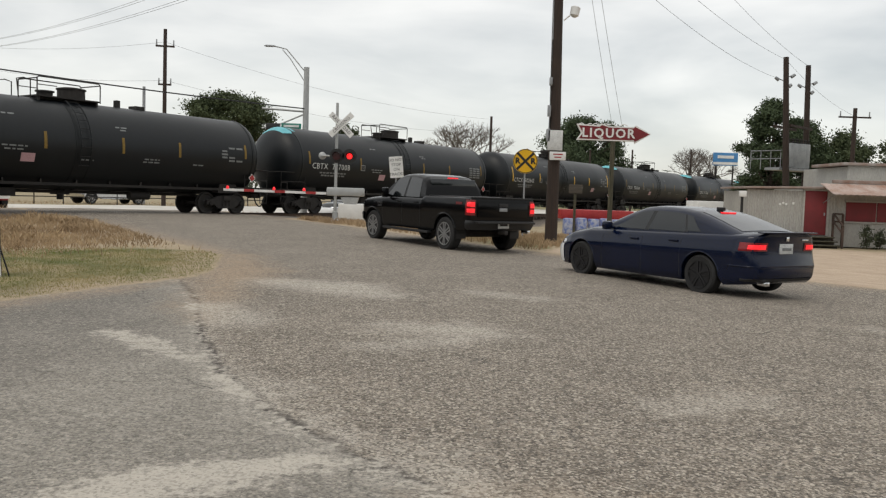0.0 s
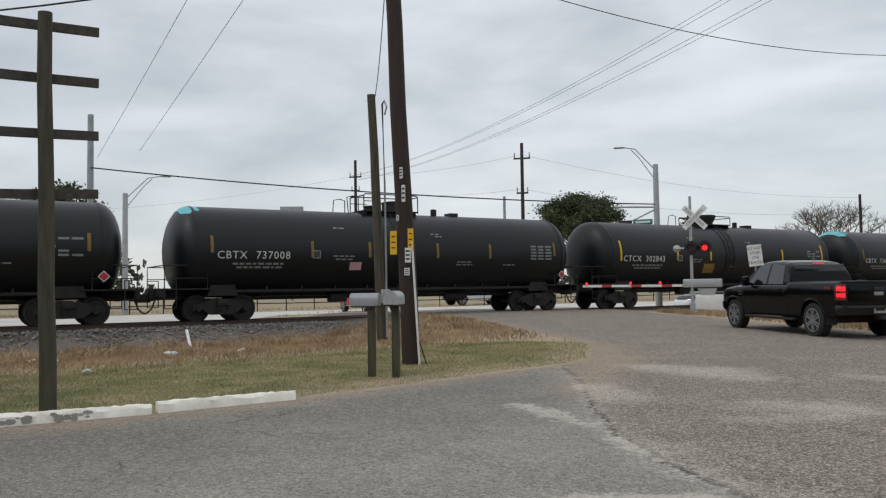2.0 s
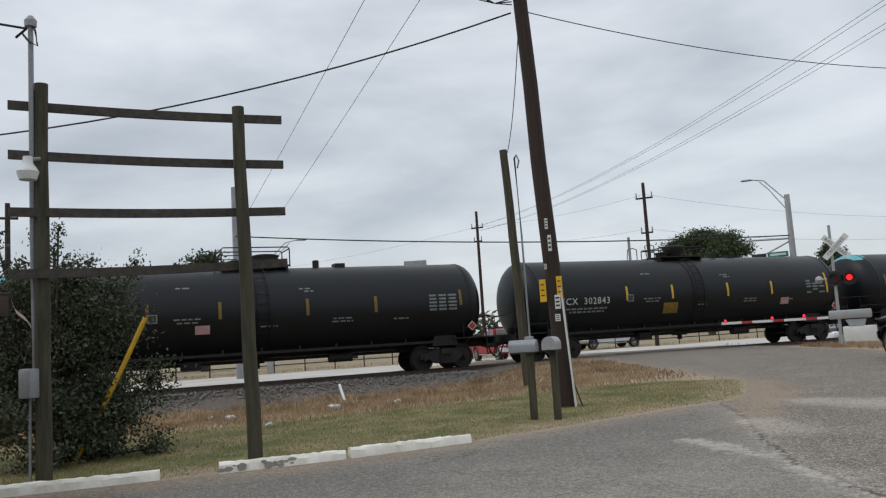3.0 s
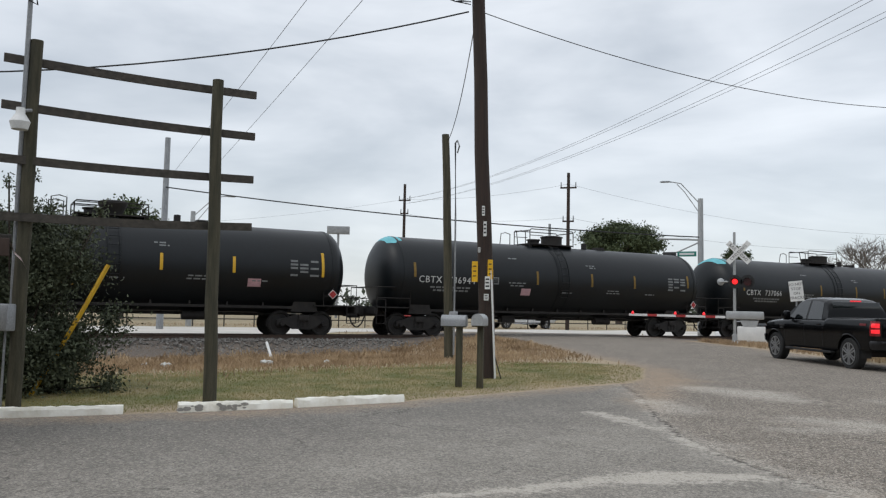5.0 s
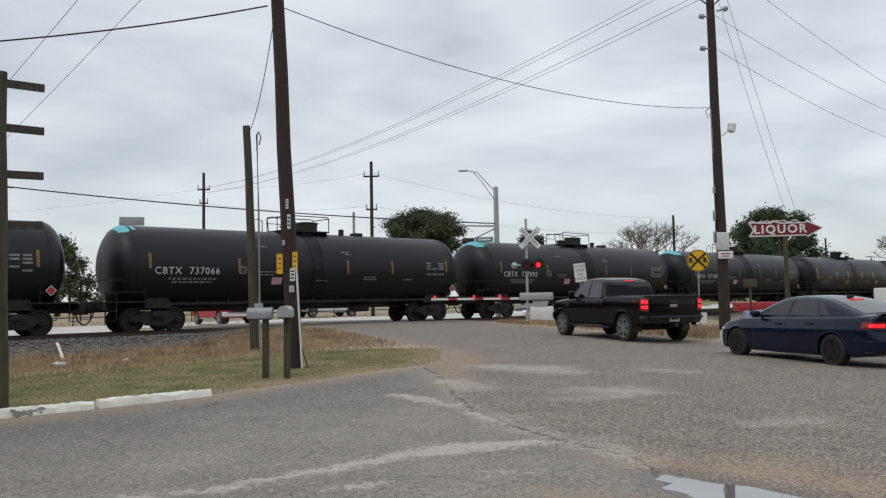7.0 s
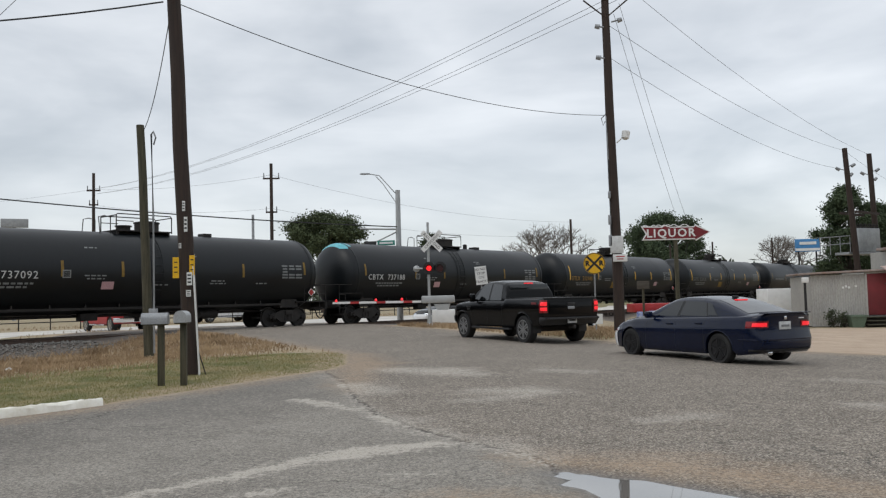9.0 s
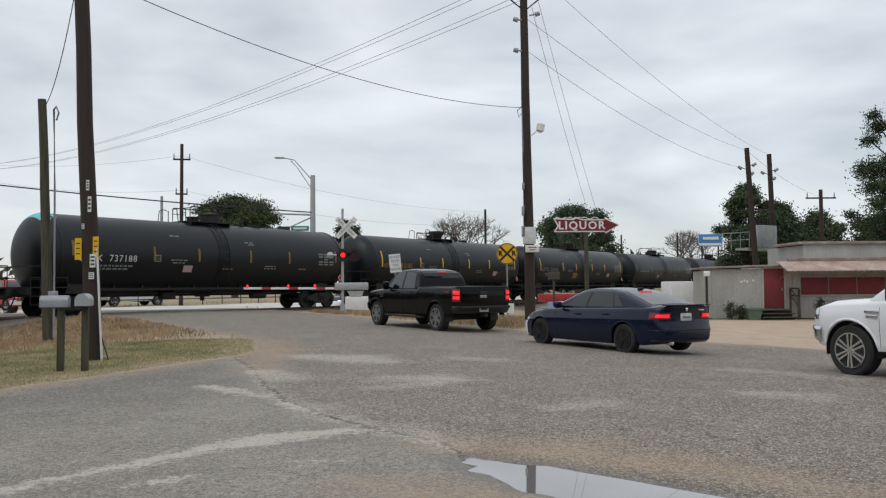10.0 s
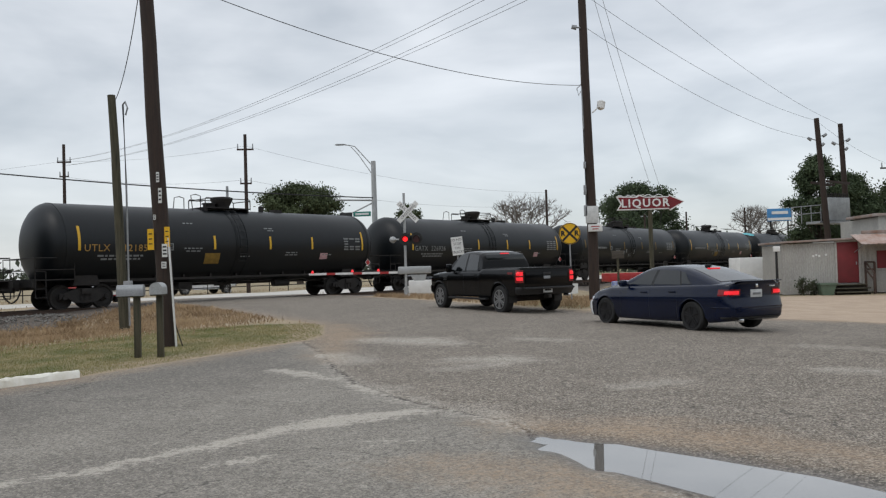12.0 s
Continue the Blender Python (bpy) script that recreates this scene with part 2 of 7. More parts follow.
def tube(bm, pts, r, n=6):
    pts = [Vector(p) for p in pts]
    rings = []
    for i, p in enumerate(pts):
        d = pts[min(i + 1, len(pts) - 1)] - pts[max(i - 1, 0)]
        rings.append(ring_at(p, d, r, n))
    loft(bm, rings)


def lathe(bm, prof, n=24, m=None, cap=True):
    """Turns (height, radius) pairs about the local x axis."""
    m = m or Matrix()
    loft(bm, [[m @ Vector((h, r * math.cos(2 * math.pi * i / n), r * math.sin(2 * math.pi * i / n))) for i in range(n)] for h, r in prof], cap=cap)


def prism(bm, poly, depth, m=None):
    """A polygon in the local xz plane, made thick along y."""
    m = m or Matrix()
    a = [bm.verts.new(m @ Vector((x, -depth / 2, z))) for x, z in poly]
    b = [bm.verts.new(m @ Vector((x, depth / 2, z))) for x, z in poly]
    k = len(poly)
    bm.faces.new(a)
    bm.faces.new(b[::-1])
    for i in range(k):
        bm.faces.new((a[i], b[i], b[(i + 1) % k], a[(i + 1) % k]))


def finish(bm, name, material, smooth=35):
    bmesh.ops.recalc_face_normals(bm, faces=bm.faces)
    me = bpy.data.meshes.new(name)
    bm.to_mesh(me)
    bm.free()
    me.materials.append(material)
    if smooth:
        for p in me.polygons:
            p.use_smooth = True
        me.set_sharp_from_angle(angle=radians(smooth))
    return me


def part(name, bm, material, parent, label="", smooth=35):
    ob = new(name, finish(bm, name, material, smooth))
    ob.parent = parent
    if label:
        tagged(ob, label=label)
    return ob


def thing(name, m, label, category, group="", kind=""):
    ob = new(name)
    ob.empty_display_size = 0.2
    ob.matrix_basis = m
    return tagged(ob, label, category, group, kind)


def solo(name, bm, material, label, category, group="", kind="", m=None, smooth=35):
    ob = new(name, finish(bm, name, material, smooth))
    if m:
        ob.matrix_basis = m
    return tagged(ob, label, category, group, kind)


def lettering(name, body, size, m, material, parent, depth=0.004, spacing=1.0, bold=0.0):
    """Words as a mesh: the local xy plane of m carries them, centred."""
    cu = bpy.data.curves.new(name, "FONT")
    cu.body, cu.size, cu.extrude, cu.align_x, cu.align_y, cu.resolution_u = body, size, depth, "CENTER", "CENTER", 2
    cu.space_character, cu.offset = spacing, bold
    tmp = bpy.data.objects.new(name, cu)
    scene.collection.objects.link(tmp)
    me = bpy.data.meshes.new_from_object(tmp.evaluated_get(bpy.context.evaluated_depsgraph_get()))
    bpy.data.objects.remove(tmp)
    bpy.data.curves.remove(cu)
    me.transform(m)
    me.materials.clear()
    me.materials.append(material)
    ob = new(name, me)
    ob.parent = parent
    return ob


FRONT = Matrix(((1, 0, 0, 0), (0, 0, -1, 0), (0, 1, 0, 0), (0, 0, 0, 1)))  # text plane upright, facing -y


# ---- the lie of the land ----
TH = radians(54.96)
TU, TN = Vector((math.cos(TH), math.sin(TH), 0)), Vector((-math.sin(TH), math.cos(TH), 0))  # along and across the track
TRACK_N, RAIL_Z = 30.2, 0.48

PAVED = [(-26, -14), (-16, -3.2), (-9.9, 3.2), (-8.6, 4.55), (-7.1, 6.25), (-6.1, 7.7), (-5.16, 9.7), (-4.4, 11.4), (-3.75, 12.7), (-3.7, 13.6), (-4.3, 16.4),
         (-10.4, 25.5), (-13.6, 29.4), (-22, 41), (-13, 46), (-5, 32.2), (2.8, 20.3), (8.1, 14.6), (14, 9), (30, -8), (30, -40), (-26, -40)]
LOT = [(-26, -14), (-16, -3.0), (-10.1, 3.2), (-8.8, 4.6), (-7.3, 6.3), (-6.3, 7.8), (-5.3, 9.8), (-4.5, 11.6), (-3.9, 12.5), (-3.6, 11.7), (-2.95, 10.2), (-2.36, 8.25),
       (-1.75, 6.7), (-1.11, 5.55), (-0.4, 4.6), (0.35, 3.82), (0.6, 2.9), (1.4, 1.4), (3, -2), (4, -40), (-26, -40)]
DIRT = [(2.4, 21.2), (8.2, 14.4), (14, 8.8), (40, -12), (70, 20), (30, 33), (20, 34.2), (13, 35), (9.5, 33.5), (8.0, 27), (4.5, 24)]
PUDDLE = [(0.40, 3.16), (0.55, 3.28), (0.8, 3.10), (1.0, 2.93), (1.2, 2.92), (1.45, 2.66), (1.8, 2.35), (2.1, 2.05), (2.45, 1.72), (2.8, 1.2), (3.0, 0.7), (2.5, 0.5),
          (1.8, 1.0), (1.45, 1.45), (1.22, 1.75), (1.05, 1.95), (0.92, 1.98), (0.82, 2.3), (0.7, 2.6), (0.52, 2.72), (0.62, 2.9)]
PUDDLE_Z = 0.034


def inside_distance(x, y, poly):
    """Metres to the outline of a polygon, positive inside; numpy arrays."""
    d = np.full(x.shape, 1e9)
    ins = np.zeros(x.shape, bool)
    for (ax, ay), (bx, by) in zip(poly, poly[1:] + poly[:1]):
        ex, ey = bx - ax, by - ay
        k = np.clip(((x - ax) * ex + (y - ay) * ey) / (ex * ex + ey * ey), 0, 1)
        d = np.minimum(d, np.hypot(x - ax - k * ex, y - ay - k * ey))
        if ay != by:
            ins ^= ((ay > y) != (by > y)) & (x < (bx - ax) * (y - ay) / (by - ay) + ax)
    return np.where(ins, d, -d)


def ramp(v, a, b):
    k = np.clip((v - a) / (b - a), 0, 1)
    return k * k * (3 - 2 * k)


def lie(x, y):
    """The ground's height: a plain that climbs to the crossing, falls to a ditch on one side and to a yard on the other."""
    x, y = np.asarray(x, float), np.asarray(y, float)
    base = 0.0164 * np.clip(y, -20, 31)
    q = 0.835 * (x - 3.2) + 0.55 * (y - 20.5)
    fall = np.where(q > 0, np.minimum(0.08 * q, 0.36 + 0.024 * np.maximum(q - 4.5, 0)), 0) * ramp(q, 0, 1.5)
    base = base - np.maximum(fall, 0.10 * ramp(q, -4.2, -1.5)) * (q < 60)
    base = np.where(q >= 60, -0.2, np.maximum(base, -0.2))
    n, u = x * TN.x + y * TN.y, x * TU.x + y * TU.y
    left = 1 - ramp(u, 9.5, 14)
    base = base - 0.50 * ramp(n, 14, 26.5) * (1 - ramp(n, 34, 38)) * left
    off = np.abs(n - TRACK_N)
    paved = inside_distance(x, y, PAVED)
    bed = ramp(-off, -3.6, -1.7)
    base = np.maximum(base, base * (1 - bed) + 0.30 * bed)
    road_bed = ramp(-off, -9, -1.2) * ramp(paved, -1.2, 0.2)
    base = base * (1 - road_bed) + np.maximum(base, 0.465) * road_bed
    far = ramp(n, 35, 40)
    base = base * (1 - far) + 0.25 * far
    sd = inside_distance(x, y, PUDDLE)
    w = ramp(sd, -1.3, -0.25)
    base = base * (1 - w) + (PUDDLE_Z - np.clip(sd * 0.16, -0.03, 0.03)) * w
    return base


def lie_at(x, y):
    return float(lie(np.array([x]), np.array([y]))[0])


def spread(a, b, step, far, grow=1.22):
    """Grid lines: even from a to b, ever wider out to far."""
    mid = list(np.arange(a, b + step / 2, step))
    lo, hi, s = [], [], step
    p, q = a, mid[-1]
    while p > -far or q < far:
        s *= grow
        p, q = p - s, q + s
        lo.append(p), hi.append(q)
    return np.array(lo[::-1] + mid + hi)


def stroke(x, y, pts):
    """Largest of the round strokes (x, y, radius) joined in a row: metres inside."""
    out = np.full(x.shape, -9.0)
    for (ax, ay, ar), (bx, by, br) in zip(pts, pts[1:]):
        ex, ey = bx - ax, by - ay
        k = np.clip(((x - ax) * ex + (y - ay) * ey) / (ex * ex + ey * ey + 1e-9), 0, 1)
        out = np.maximum(out, ar + (br - ar) * k - np.hypot(x - ax - k * ex, y - ay - k * ey))
    return out


def build_ground():
    gx, gy = spread(-13.0, 5.0, 0.16, 2500), spread(0.5, 17.5, 0.16, 2500)
    X, Y = np.meshgrid(gx, gy)
    Z = lie(X, Y)
    nx, ny = len(gx), len(gy)
    co = np.stack([X.ravel(), Y.ravel(), Z.ravel()], 1)
    i = np.arange(nx * ny).reshape(ny, nx)
    quads = np.stack([i[:-1, :-1], i[:-1, 1:], i[1:, 1:], i[1:, :-1]], -1).reshape(-1, 4)
    me = bpy.data.meshes.new("ground")
    me.from_pydata(co.tolist(), [], quads.tolist())
    me.shade_smooth()
    n, u = X * TN.x + Y * TN.y, X * TU.x + Y * TU.y
    paved = inside_distance(X, Y, PAVED)
    lot = inside_distance(X, Y, LOT)
    dirt = inside_distance(X, Y, DIRT)
    sand = np.maximum.reduce([stroke(X, Y, [(-3.1, 12.6, 0.5), (-3.3, 13.6, 0.6), (-4.0, 16.4, 0.3)]), stroke(X, Y, [(-3.3, 12.9, 0.3), (-2.9, 10.5, 0.25), (-2.6, 9.0, 0.1)]),
                              stroke(X, Y, [(0.4, 3.7, 0.25), (1.6, 3.3, 0.45), (2.6, 2.6, 0.3), (4.2, 1.2, 0.2)]),
                              stroke(X, Y, [(-0.3, 2.2, 0.15), (0.5, 1.8, 0.35), (1.0, 1.2, 0.3)]),
                              stroke(X, Y, [(-9.2, 3.6, 0.25), (-7.2, 5.7, 0.25), (-6.0, 7.4, 0.15)])])
    sand = np.maximum(sand, 0.28 - np.abs(paved))
    pale = np.maximum.reduce([stroke(X, Y, [(-3.9, 1.6, 0.05), (-3.0, 2.2, 0.07), (-2.36, 3.0, 0.10), (-1.85, 3.7, 0.15), (-1.4, 4.1, 0.24), (-0.75, 4.45, 0.20)]),
                              stroke(X, Y, [(-2.4, 12.4, 0.30), (-1.5, 12.0, 0.60), (-0.7, 11.2, 0.20)]), stroke(X, Y, [(-2.7, 9.8, 0.25), (-2.2, 9.0, 0.32)]),
                              stroke(X, Y, [(-0.5, 8.9, 0.18), (0.2, 8.75, 0.40), (0.6, 8.6, 0.15)]), stroke(X, Y, [(-0.5, 7.8, 0.08), (0.1, 8.2, 0.12)]),
                              stroke(X, Y, [(-3.2, 8.1, 0.12), (-2.4, 7.3, 0.14), (-2.0, 6.9, 0.10)]), stroke(X, Y, [(-1.8, 6.6, 0.10), (-1.35, 6.0, 0.14), (-1.1, 5.5, 0.12)]),
                              stroke(X, Y, [(-0.9, 5.3, 0.06), (-0.1, 4.5, 0.08), (0.3, 3.9, 0.10)]), stroke(X, Y, [(-2.2, 2.3, 0.03), (-1.8, 2.5, 0.05)]),
                              stroke(X, Y, [(-1.0, 3.0, 0.03), (-0.6, 3.1, 0.05)]), stroke(X, Y, [(1.7, 5.9, 0.02), (2.2, 6.1, 0.10)]), stroke(X, Y, [(4.4, 6.9, 0.08), (5.2, 6.6, 0.16)]),
                              stroke(X, Y, [(0.5, 11.9, 0.05), (1.3, 11.4, 0.10)]), stroke(X, Y, [(5.2, 9.6, 0.05), (8.5, 6.4, 0.05)])])
    street = np.maximum(7.5 - np.abs(n - 43.5), 5 - np.abs(u + 10) - 0 * n + np.where(n > 39, 0, -50))
    # newer, darker asphalt along the verge
    darker = stroke(X, Y, [(-12, -2.0, 2.6), (-8.6, 2.2, 2.4), (-6.4, 5.2, 1.9), (-4.9, 7.9, 1.5), (-4.0, 10.0, 0.9)]) * 0.6
    gravel = 3.9 - np.abs(n - TRACK_N)
    gravel = np.minimum(gravel, -paved - 0.2)
    gravel = np.maximum(gravel, 2.6 - np.abs(n - TRACK_N) - np.maximum(paved + 0.2, 0) * 4)
    green = ramp(-n, -17.0, -14.0) * (0.25 + 0.75 * ramp(-paved, 0.3, 1.6)) * (X < 3) + 0.35 * (n > 35) + 0.3 * (X > 3)
    for label, a, b, c in (("zone", paved, lot, dirt), ("wear", sand, pale, street), ("cover", gravel, green * 2 - 1, -inside_distance(X, Y, PUDDLE)), ("tone", darker, darker, darker)):
        at = me.color_attributes.new(label, "FLOAT_COLOR", "POINT")
        col = np.ones((nx * ny, 4), np.float32)
        for k, v in enumerate((a, b, c)):
            col[:, k] = np.clip(v.ravel() * 0.5 + 0.5, 0, 1)
        at.data.foreach_set("color", col.ravel())
    me.materials.append(ground_material())
    return tagged(new("ground", me), "worn asphalt lot and road with grass verge and dirt yard", "ground", kind="structure")


def ground_material():
    m = bpy.data.materials.new("ground_surfaces")
    m.use_nodes = True
    n, l = m.node_tree.nodes, m.node_tree.links
    b = n["Principled BSDF"]
    tc = n.new("ShaderNodeTexCoord")

    def noise_of(scale, detail=4, rough=0.55, stretch=None):
        k = n.new("ShaderNodeTexNoise")
        k.inputs["Scale"].default_value, k.inputs["Detail"].default_value, k.inputs["Roughness"].default_value = scale, detail, rough
        if stretch:
            mp = n.new("ShaderNodeMapping")
            mp.inputs["Scale"].default_value = stretch
            l.new(tc.outputs["Object"], mp.inputs["Vector"])
            l.new(mp.outputs["Vector"], k.inputs["Vector"])
        else:
            l.new(tc.outputs["Object"], k.inputs["Vector"])
        return k.outputs["Fac"]

    def math_of(op, a, c):
        k = n.new("ShaderNodeMath")
        k.operation = op
        for s, v in zip(k.inputs, (a, c)):
            if isinstance(v, (int, float)):
                s.default_value = v
            else:
                l.new(v, s)
        return k.outputs[0]

    def step_of(value, lo, hi, a=0.0, c=1.0):
        k = n.new("ShaderNodeMapRange")
        k.inputs["From Min"].default_value, k.inputs["From Max"].default_value = lo, hi
        k.inputs["To Min"].default_value, k.inputs["To Max"].default_value = a, c
        l.new(value, k.inputs["Value"])
        return k.outputs["Result"]

    def mix_of(fac, a, c, blend="MIX"):
        k = n.new("ShaderNodeMix")
        k.data_type, k.blend_type = "RGBA", blend
        for s, v in ((k.inputs[0], fac), (k.inputs[6], a), (k.inputs[7], c)):
            if isinstance(v, (int, float)):
                s.default_value = v
            elif isinstance(v, tuple):
                s.default_value = (*v, 1)
            else:
                l.new(v, s)
        return k.outputs[2]

    def layer(label):
        k, s = n.new("ShaderNodeVertexColor"), n.new("ShaderNodeSeparateColor")
        k.layer_name = label
        l.new(k.outputs["Color"], s.inputs["Color"])
        return [s.outputs[i] for i in range(3)]

    paved, lot, dirt = layer("zone")
    sand, pale, street = layer("wear")
    gravel, green, wet = layer("cover")
    tone = layer("tone")[0]
    edge, edge2, broad, broad2 = noise_of(1.6, 6, 0.6), noise_of(5.5, 5, 0.65), noise_of(0.35, 4), noise_of(1.1, 5, 0.6)
    grit, grit2 = noise_of(42, 2, 0.75), noise_of(19, 3, 0.75)
    crumb = noise_of(15, 4, 0.7)
    vor = n.new("ShaderNodeTexVoronoi")
    vor.inputs["Scale"].default_value = 40
    l.new(tc.outputs["Object"], vor.inputs["Vector"])
    cell = vor.outputs["Distance"]
    chip_t, chip_s = n.new("ShaderNodeTexVoronoi"), n.new("ShaderNodeSeparateColor")
    chip_t.inputs["Scale"].default_value = 62
    l.new(tc.outputs["Object"], chip_t.inputs["Vector"])
    l.new(chip_t.outputs["Color"], chip_s.inputs["Color"])
    chip, chip_b = chip_s.outputs[0], chip_s.outputs[1]

    def mask(v, amount, width, at=0.5):
        j = math_of("ADD", v, math_of("MULTIPLY", math_of("SUBTRACT", edge, 0.5), amount))
        j = math_of("ADD", j, math_of("MULTIPLY", math_of("SUBTRACT", edge2, 0.5), amount * 0.6))
        j = math_of("ADD", j, math_of("MULTIPLY", math_of("SUBTRACT", crumb, 0.5), amount * 0.55))
        return step_of(j, at - width, at + width)

    # chip-sealed road: coarse brown-grey stone
    road_c = mix_of(step_of(broad2, 0.35, 0.68), (0.212, 0.177, 0.140), (0.335, 0.286, 0.230))
    road_c = mix_of(step_of(grit, 0.47, 0.58, 0.0, 0.85), road_c, (0.070, 0.060, 0.050))
    road_c = mix_of(step_of(grit2, 0.52, 0.64, 0.0, 0.5), road_c, (0.11, 0.092, 0.075))
    road_c = mix_of(step_of(cell, 0.05, 0.35, 0.65, 0.0), road_c, (0.58, 0.52, 0.45))
    # lot: smoother, paler and greyer
    lot_c = mix_of(step_of(broad2, 0.33, 0.66), (0.225, 0.206, 0.176), (0.345, 0.317, 0.272))
    lot_c = mix_of(step_of(grit, 0.48, 0.62, 0.0, 0.7), lot_c, (0.10, 0.095, 0.088))
    lot_c = mix_of(step_of(cell, 0.05, 0.35, 0.4, 0.0), lot_c, (0.46, 0.44, 0.40))
    stain = step_of(broad, 0.50, 0.68, 0.0, 0.5)
    lot_c = mix_of(stain, lot_c, (0.135, 0.122, 0.108))
    lot_c = mix_of(math_of("MULTIPLY", mask(tone, 0.5, 0.35), 0.55), lot_c, (0.118, 0.110, 0.098))
    lot_m = mask(lot, 0.10, 0.02)
    paved_c = mix_of(lot_m, road_c, lot_c)
    paved_c = mix_of(step_of(crumb, 0.44, 0.62, 0.0, 0.38), paved_c, (0.085, 0.075, 0.065))
    paved_c = mix_of(step_of(grit2, 0.38, 0.50, 0.30, 0.0), paved_c, (0.46, 0.42, 0.37))
    # loose chips, dark and pale, thicker on the road than on the lot
    thick = step_of(lot_m, 0.0, 1.0, 1.0, 0.5)
    paved_c = mix_of(math_of("MULTIPLY", step_of(chip, 0.62, 0.80, 0.0, 0.62), thick), paved_c, (0.050, 0.043, 0.035))
    paved_c = mix_of(math_of("MULTIPLY", step_of(chip_b, 0.78, 0.92, 0.0, 0.62), thick), paved_c, (0.56, 0.50, 0.42))
    # fine cracks
    crk = n.new("ShaderNodeTexVoronoi")
    crk.feature = "DISTANCE_TO_EDGE"
    crk.inputs["Scale"].default_value = 0.55
    wob = n.new("ShaderNodeVectorMath")
    wob.operation = "ADD"
    wn_ = n.new("ShaderNodeTexNoise")
    wn_.inputs["Scale"].default_value, wn_.inputs["Detail"].default_value = 2.2, 5
    l.new(tc.outputs["Object"], wn_.inputs["Vector"])
    l.new(tc.outputs["Object"], wob.inputs[0])
    l.new(wn_.outputs["Color"], wob.inputs[1])
    l.new(wob.outputs[0], crk.inputs["Vector"])
    crack = math_of("MULTIPLY", step_of(crk.outputs["Distance"], 0.002, 0.012, 1.0, 0.0), step_of(broad2, 0.45, 0.6, 0.0, 0.7))
    paved_c = mix_of(crack, paved_c, (0.055, 0.05, 0.045))
    seam = math_of("MULTIPLY", step_of(math_of("ABSOLUTE", math_of("SUBTRACT", math_of("ADD", lot, math_of("MULTIPLY", math_of("SUBTRACT", edge2, 0.5), 0.16)), 0.5), 0), 0.006, 0.024, 1.0, 0.0), step_of(edge, 0.33, 0.52, 0.35, 1.0))
    paved_c = mix_of(seam, paved_c, (0.06, 0.05, 0.043))
    paved_c = mix_of(math_of("MULTIPLY", math_of("MULTIPLY", mask(sand, 0.6, 0.22), step_of(grit2, 0.40, 0.62, 1.0, 0.35)), 0.68), paved_c, (0.40, 0.285, 0.185))
    def torn(v, big, mid, fine, width, at):
        j = v
        for noise_out, amount in ((edge, big), (edge2, mid), (crumb, fine)):
            j = math_of("ADD", j, math_of("MULTIPLY", math_of("SUBTRACT", noise_out, 0.5), amount))
        return step_of(j, at - width, at + width)

    pale_soft = math_of("MULTIPLY", torn(pale, 0.30, 0.50, 0.40, 0.15, 0.47), step_of(chip, 0.20, 0.75, 1.0, 0.25))
    pale_hard = math_of("MULTIPLY", torn(pale, 0.10, 0.34, 0.36, 0.035, 0.50), step_of(chip, 0.45, 0.9, 1.0, 0.55))
    pale_m = math_of("ADD", math_of("MULTIPLY", pale_soft, math_of("SUBTRACT", 1.0, lot_m)), math_of("MULTIPLY", pale_hard, lot_m))
    # broken pale crumbs along the joint of lot and road
    joint = step_of(math_of("ABSOLUTE", math_of("SUBTRACT", math_of("ADD", lot, math_of("MULTIPLY", math_of("SUBTRACT", edge2, 0.5), 0.2)), 0.53), 0), 0.03, 0.12, 1.0, 0.0)
    pale_m = math_of("MAXIMUM", pale_m, math_of("MULTIPLY", math_of("MULTIPLY", joint, step_of(crumb, 0.50, 0.58)), step_of(edge, 0.40, 0.55)))
    paved_c = mix_of(math_of("MULTIPLY", pale_m, 0.80), paved_c, (0.53, 0.485, 0.42))
    # grass, dry grass, gravel, dirt, concrete street
    soil_c = mix_of(step_of(grit2, 0.35, 0.65), (0.29, 0.225, 0.15), (0.43, 0.345, 0.235))
    green_c = mix_of(step_of(broad2, 0.40, 0.62), (0.125, 0.130, 0.048), (0.28, 0.225, 0.120))
    land = mix_of(mask(green, 0.9, 0.25, 0.42), soil_c, green_c)
    dirt_c = mix_of(step_of(broad2, 0.3, 0.7), (0.42, 0.315, 0.225), (0.56, 0.44, 0.33))
    dirt_c = mix_of(step_of(grit, 0.4, 0.65, 0.0, 0.5), dirt_c, (0.22, 0.16, 0.11))
    land = mix_of(mask(dirt, 0.8, 0.1), land, dirt_c)
    street_c = mix_of(step_of(broad, 0.35, 0.65), (0.48, 0.46, 0.42), (0.60, 0.57, 0.52))
    land = mix_of(mask(street, 0.05, 0.03), land, street_c)
    stone_c = mix_of(step_of(grit2, 0.35, 0.65), (0.085, 0.070, 0.058), (0.22, 0.185, 0.155))
    stone_c = mix_of(step_of(cell, 0.05, 0.5, 0.5, 0.0), stone_c, (0.30, 0.28, 0.26))
    land = mix_of(mask(gravel, 0.5, 0.08), land, stone_c)
    allc = mix_of(mask(paved, 0.14, 0.02), land, paved_c)
    damp = step_of(wet, 0.50, 0.62, 0.55, 0.0)
    allc = mix_of(damp, allc, (0.035, 0.03, 0.026))
    l.new(allc, b.inputs["Base Color"])
    l.new(step_of(wet, 0.50, 0.60, 0.35, 0.88), b.inputs["Roughness"])
    b.inputs["Specular IOR Level"].default_value = 0.35
    height = math_of("ADD", math_of("MULTIPLY", grit, 0.6), math_of("MULTIPLY", grit2, 0.7))
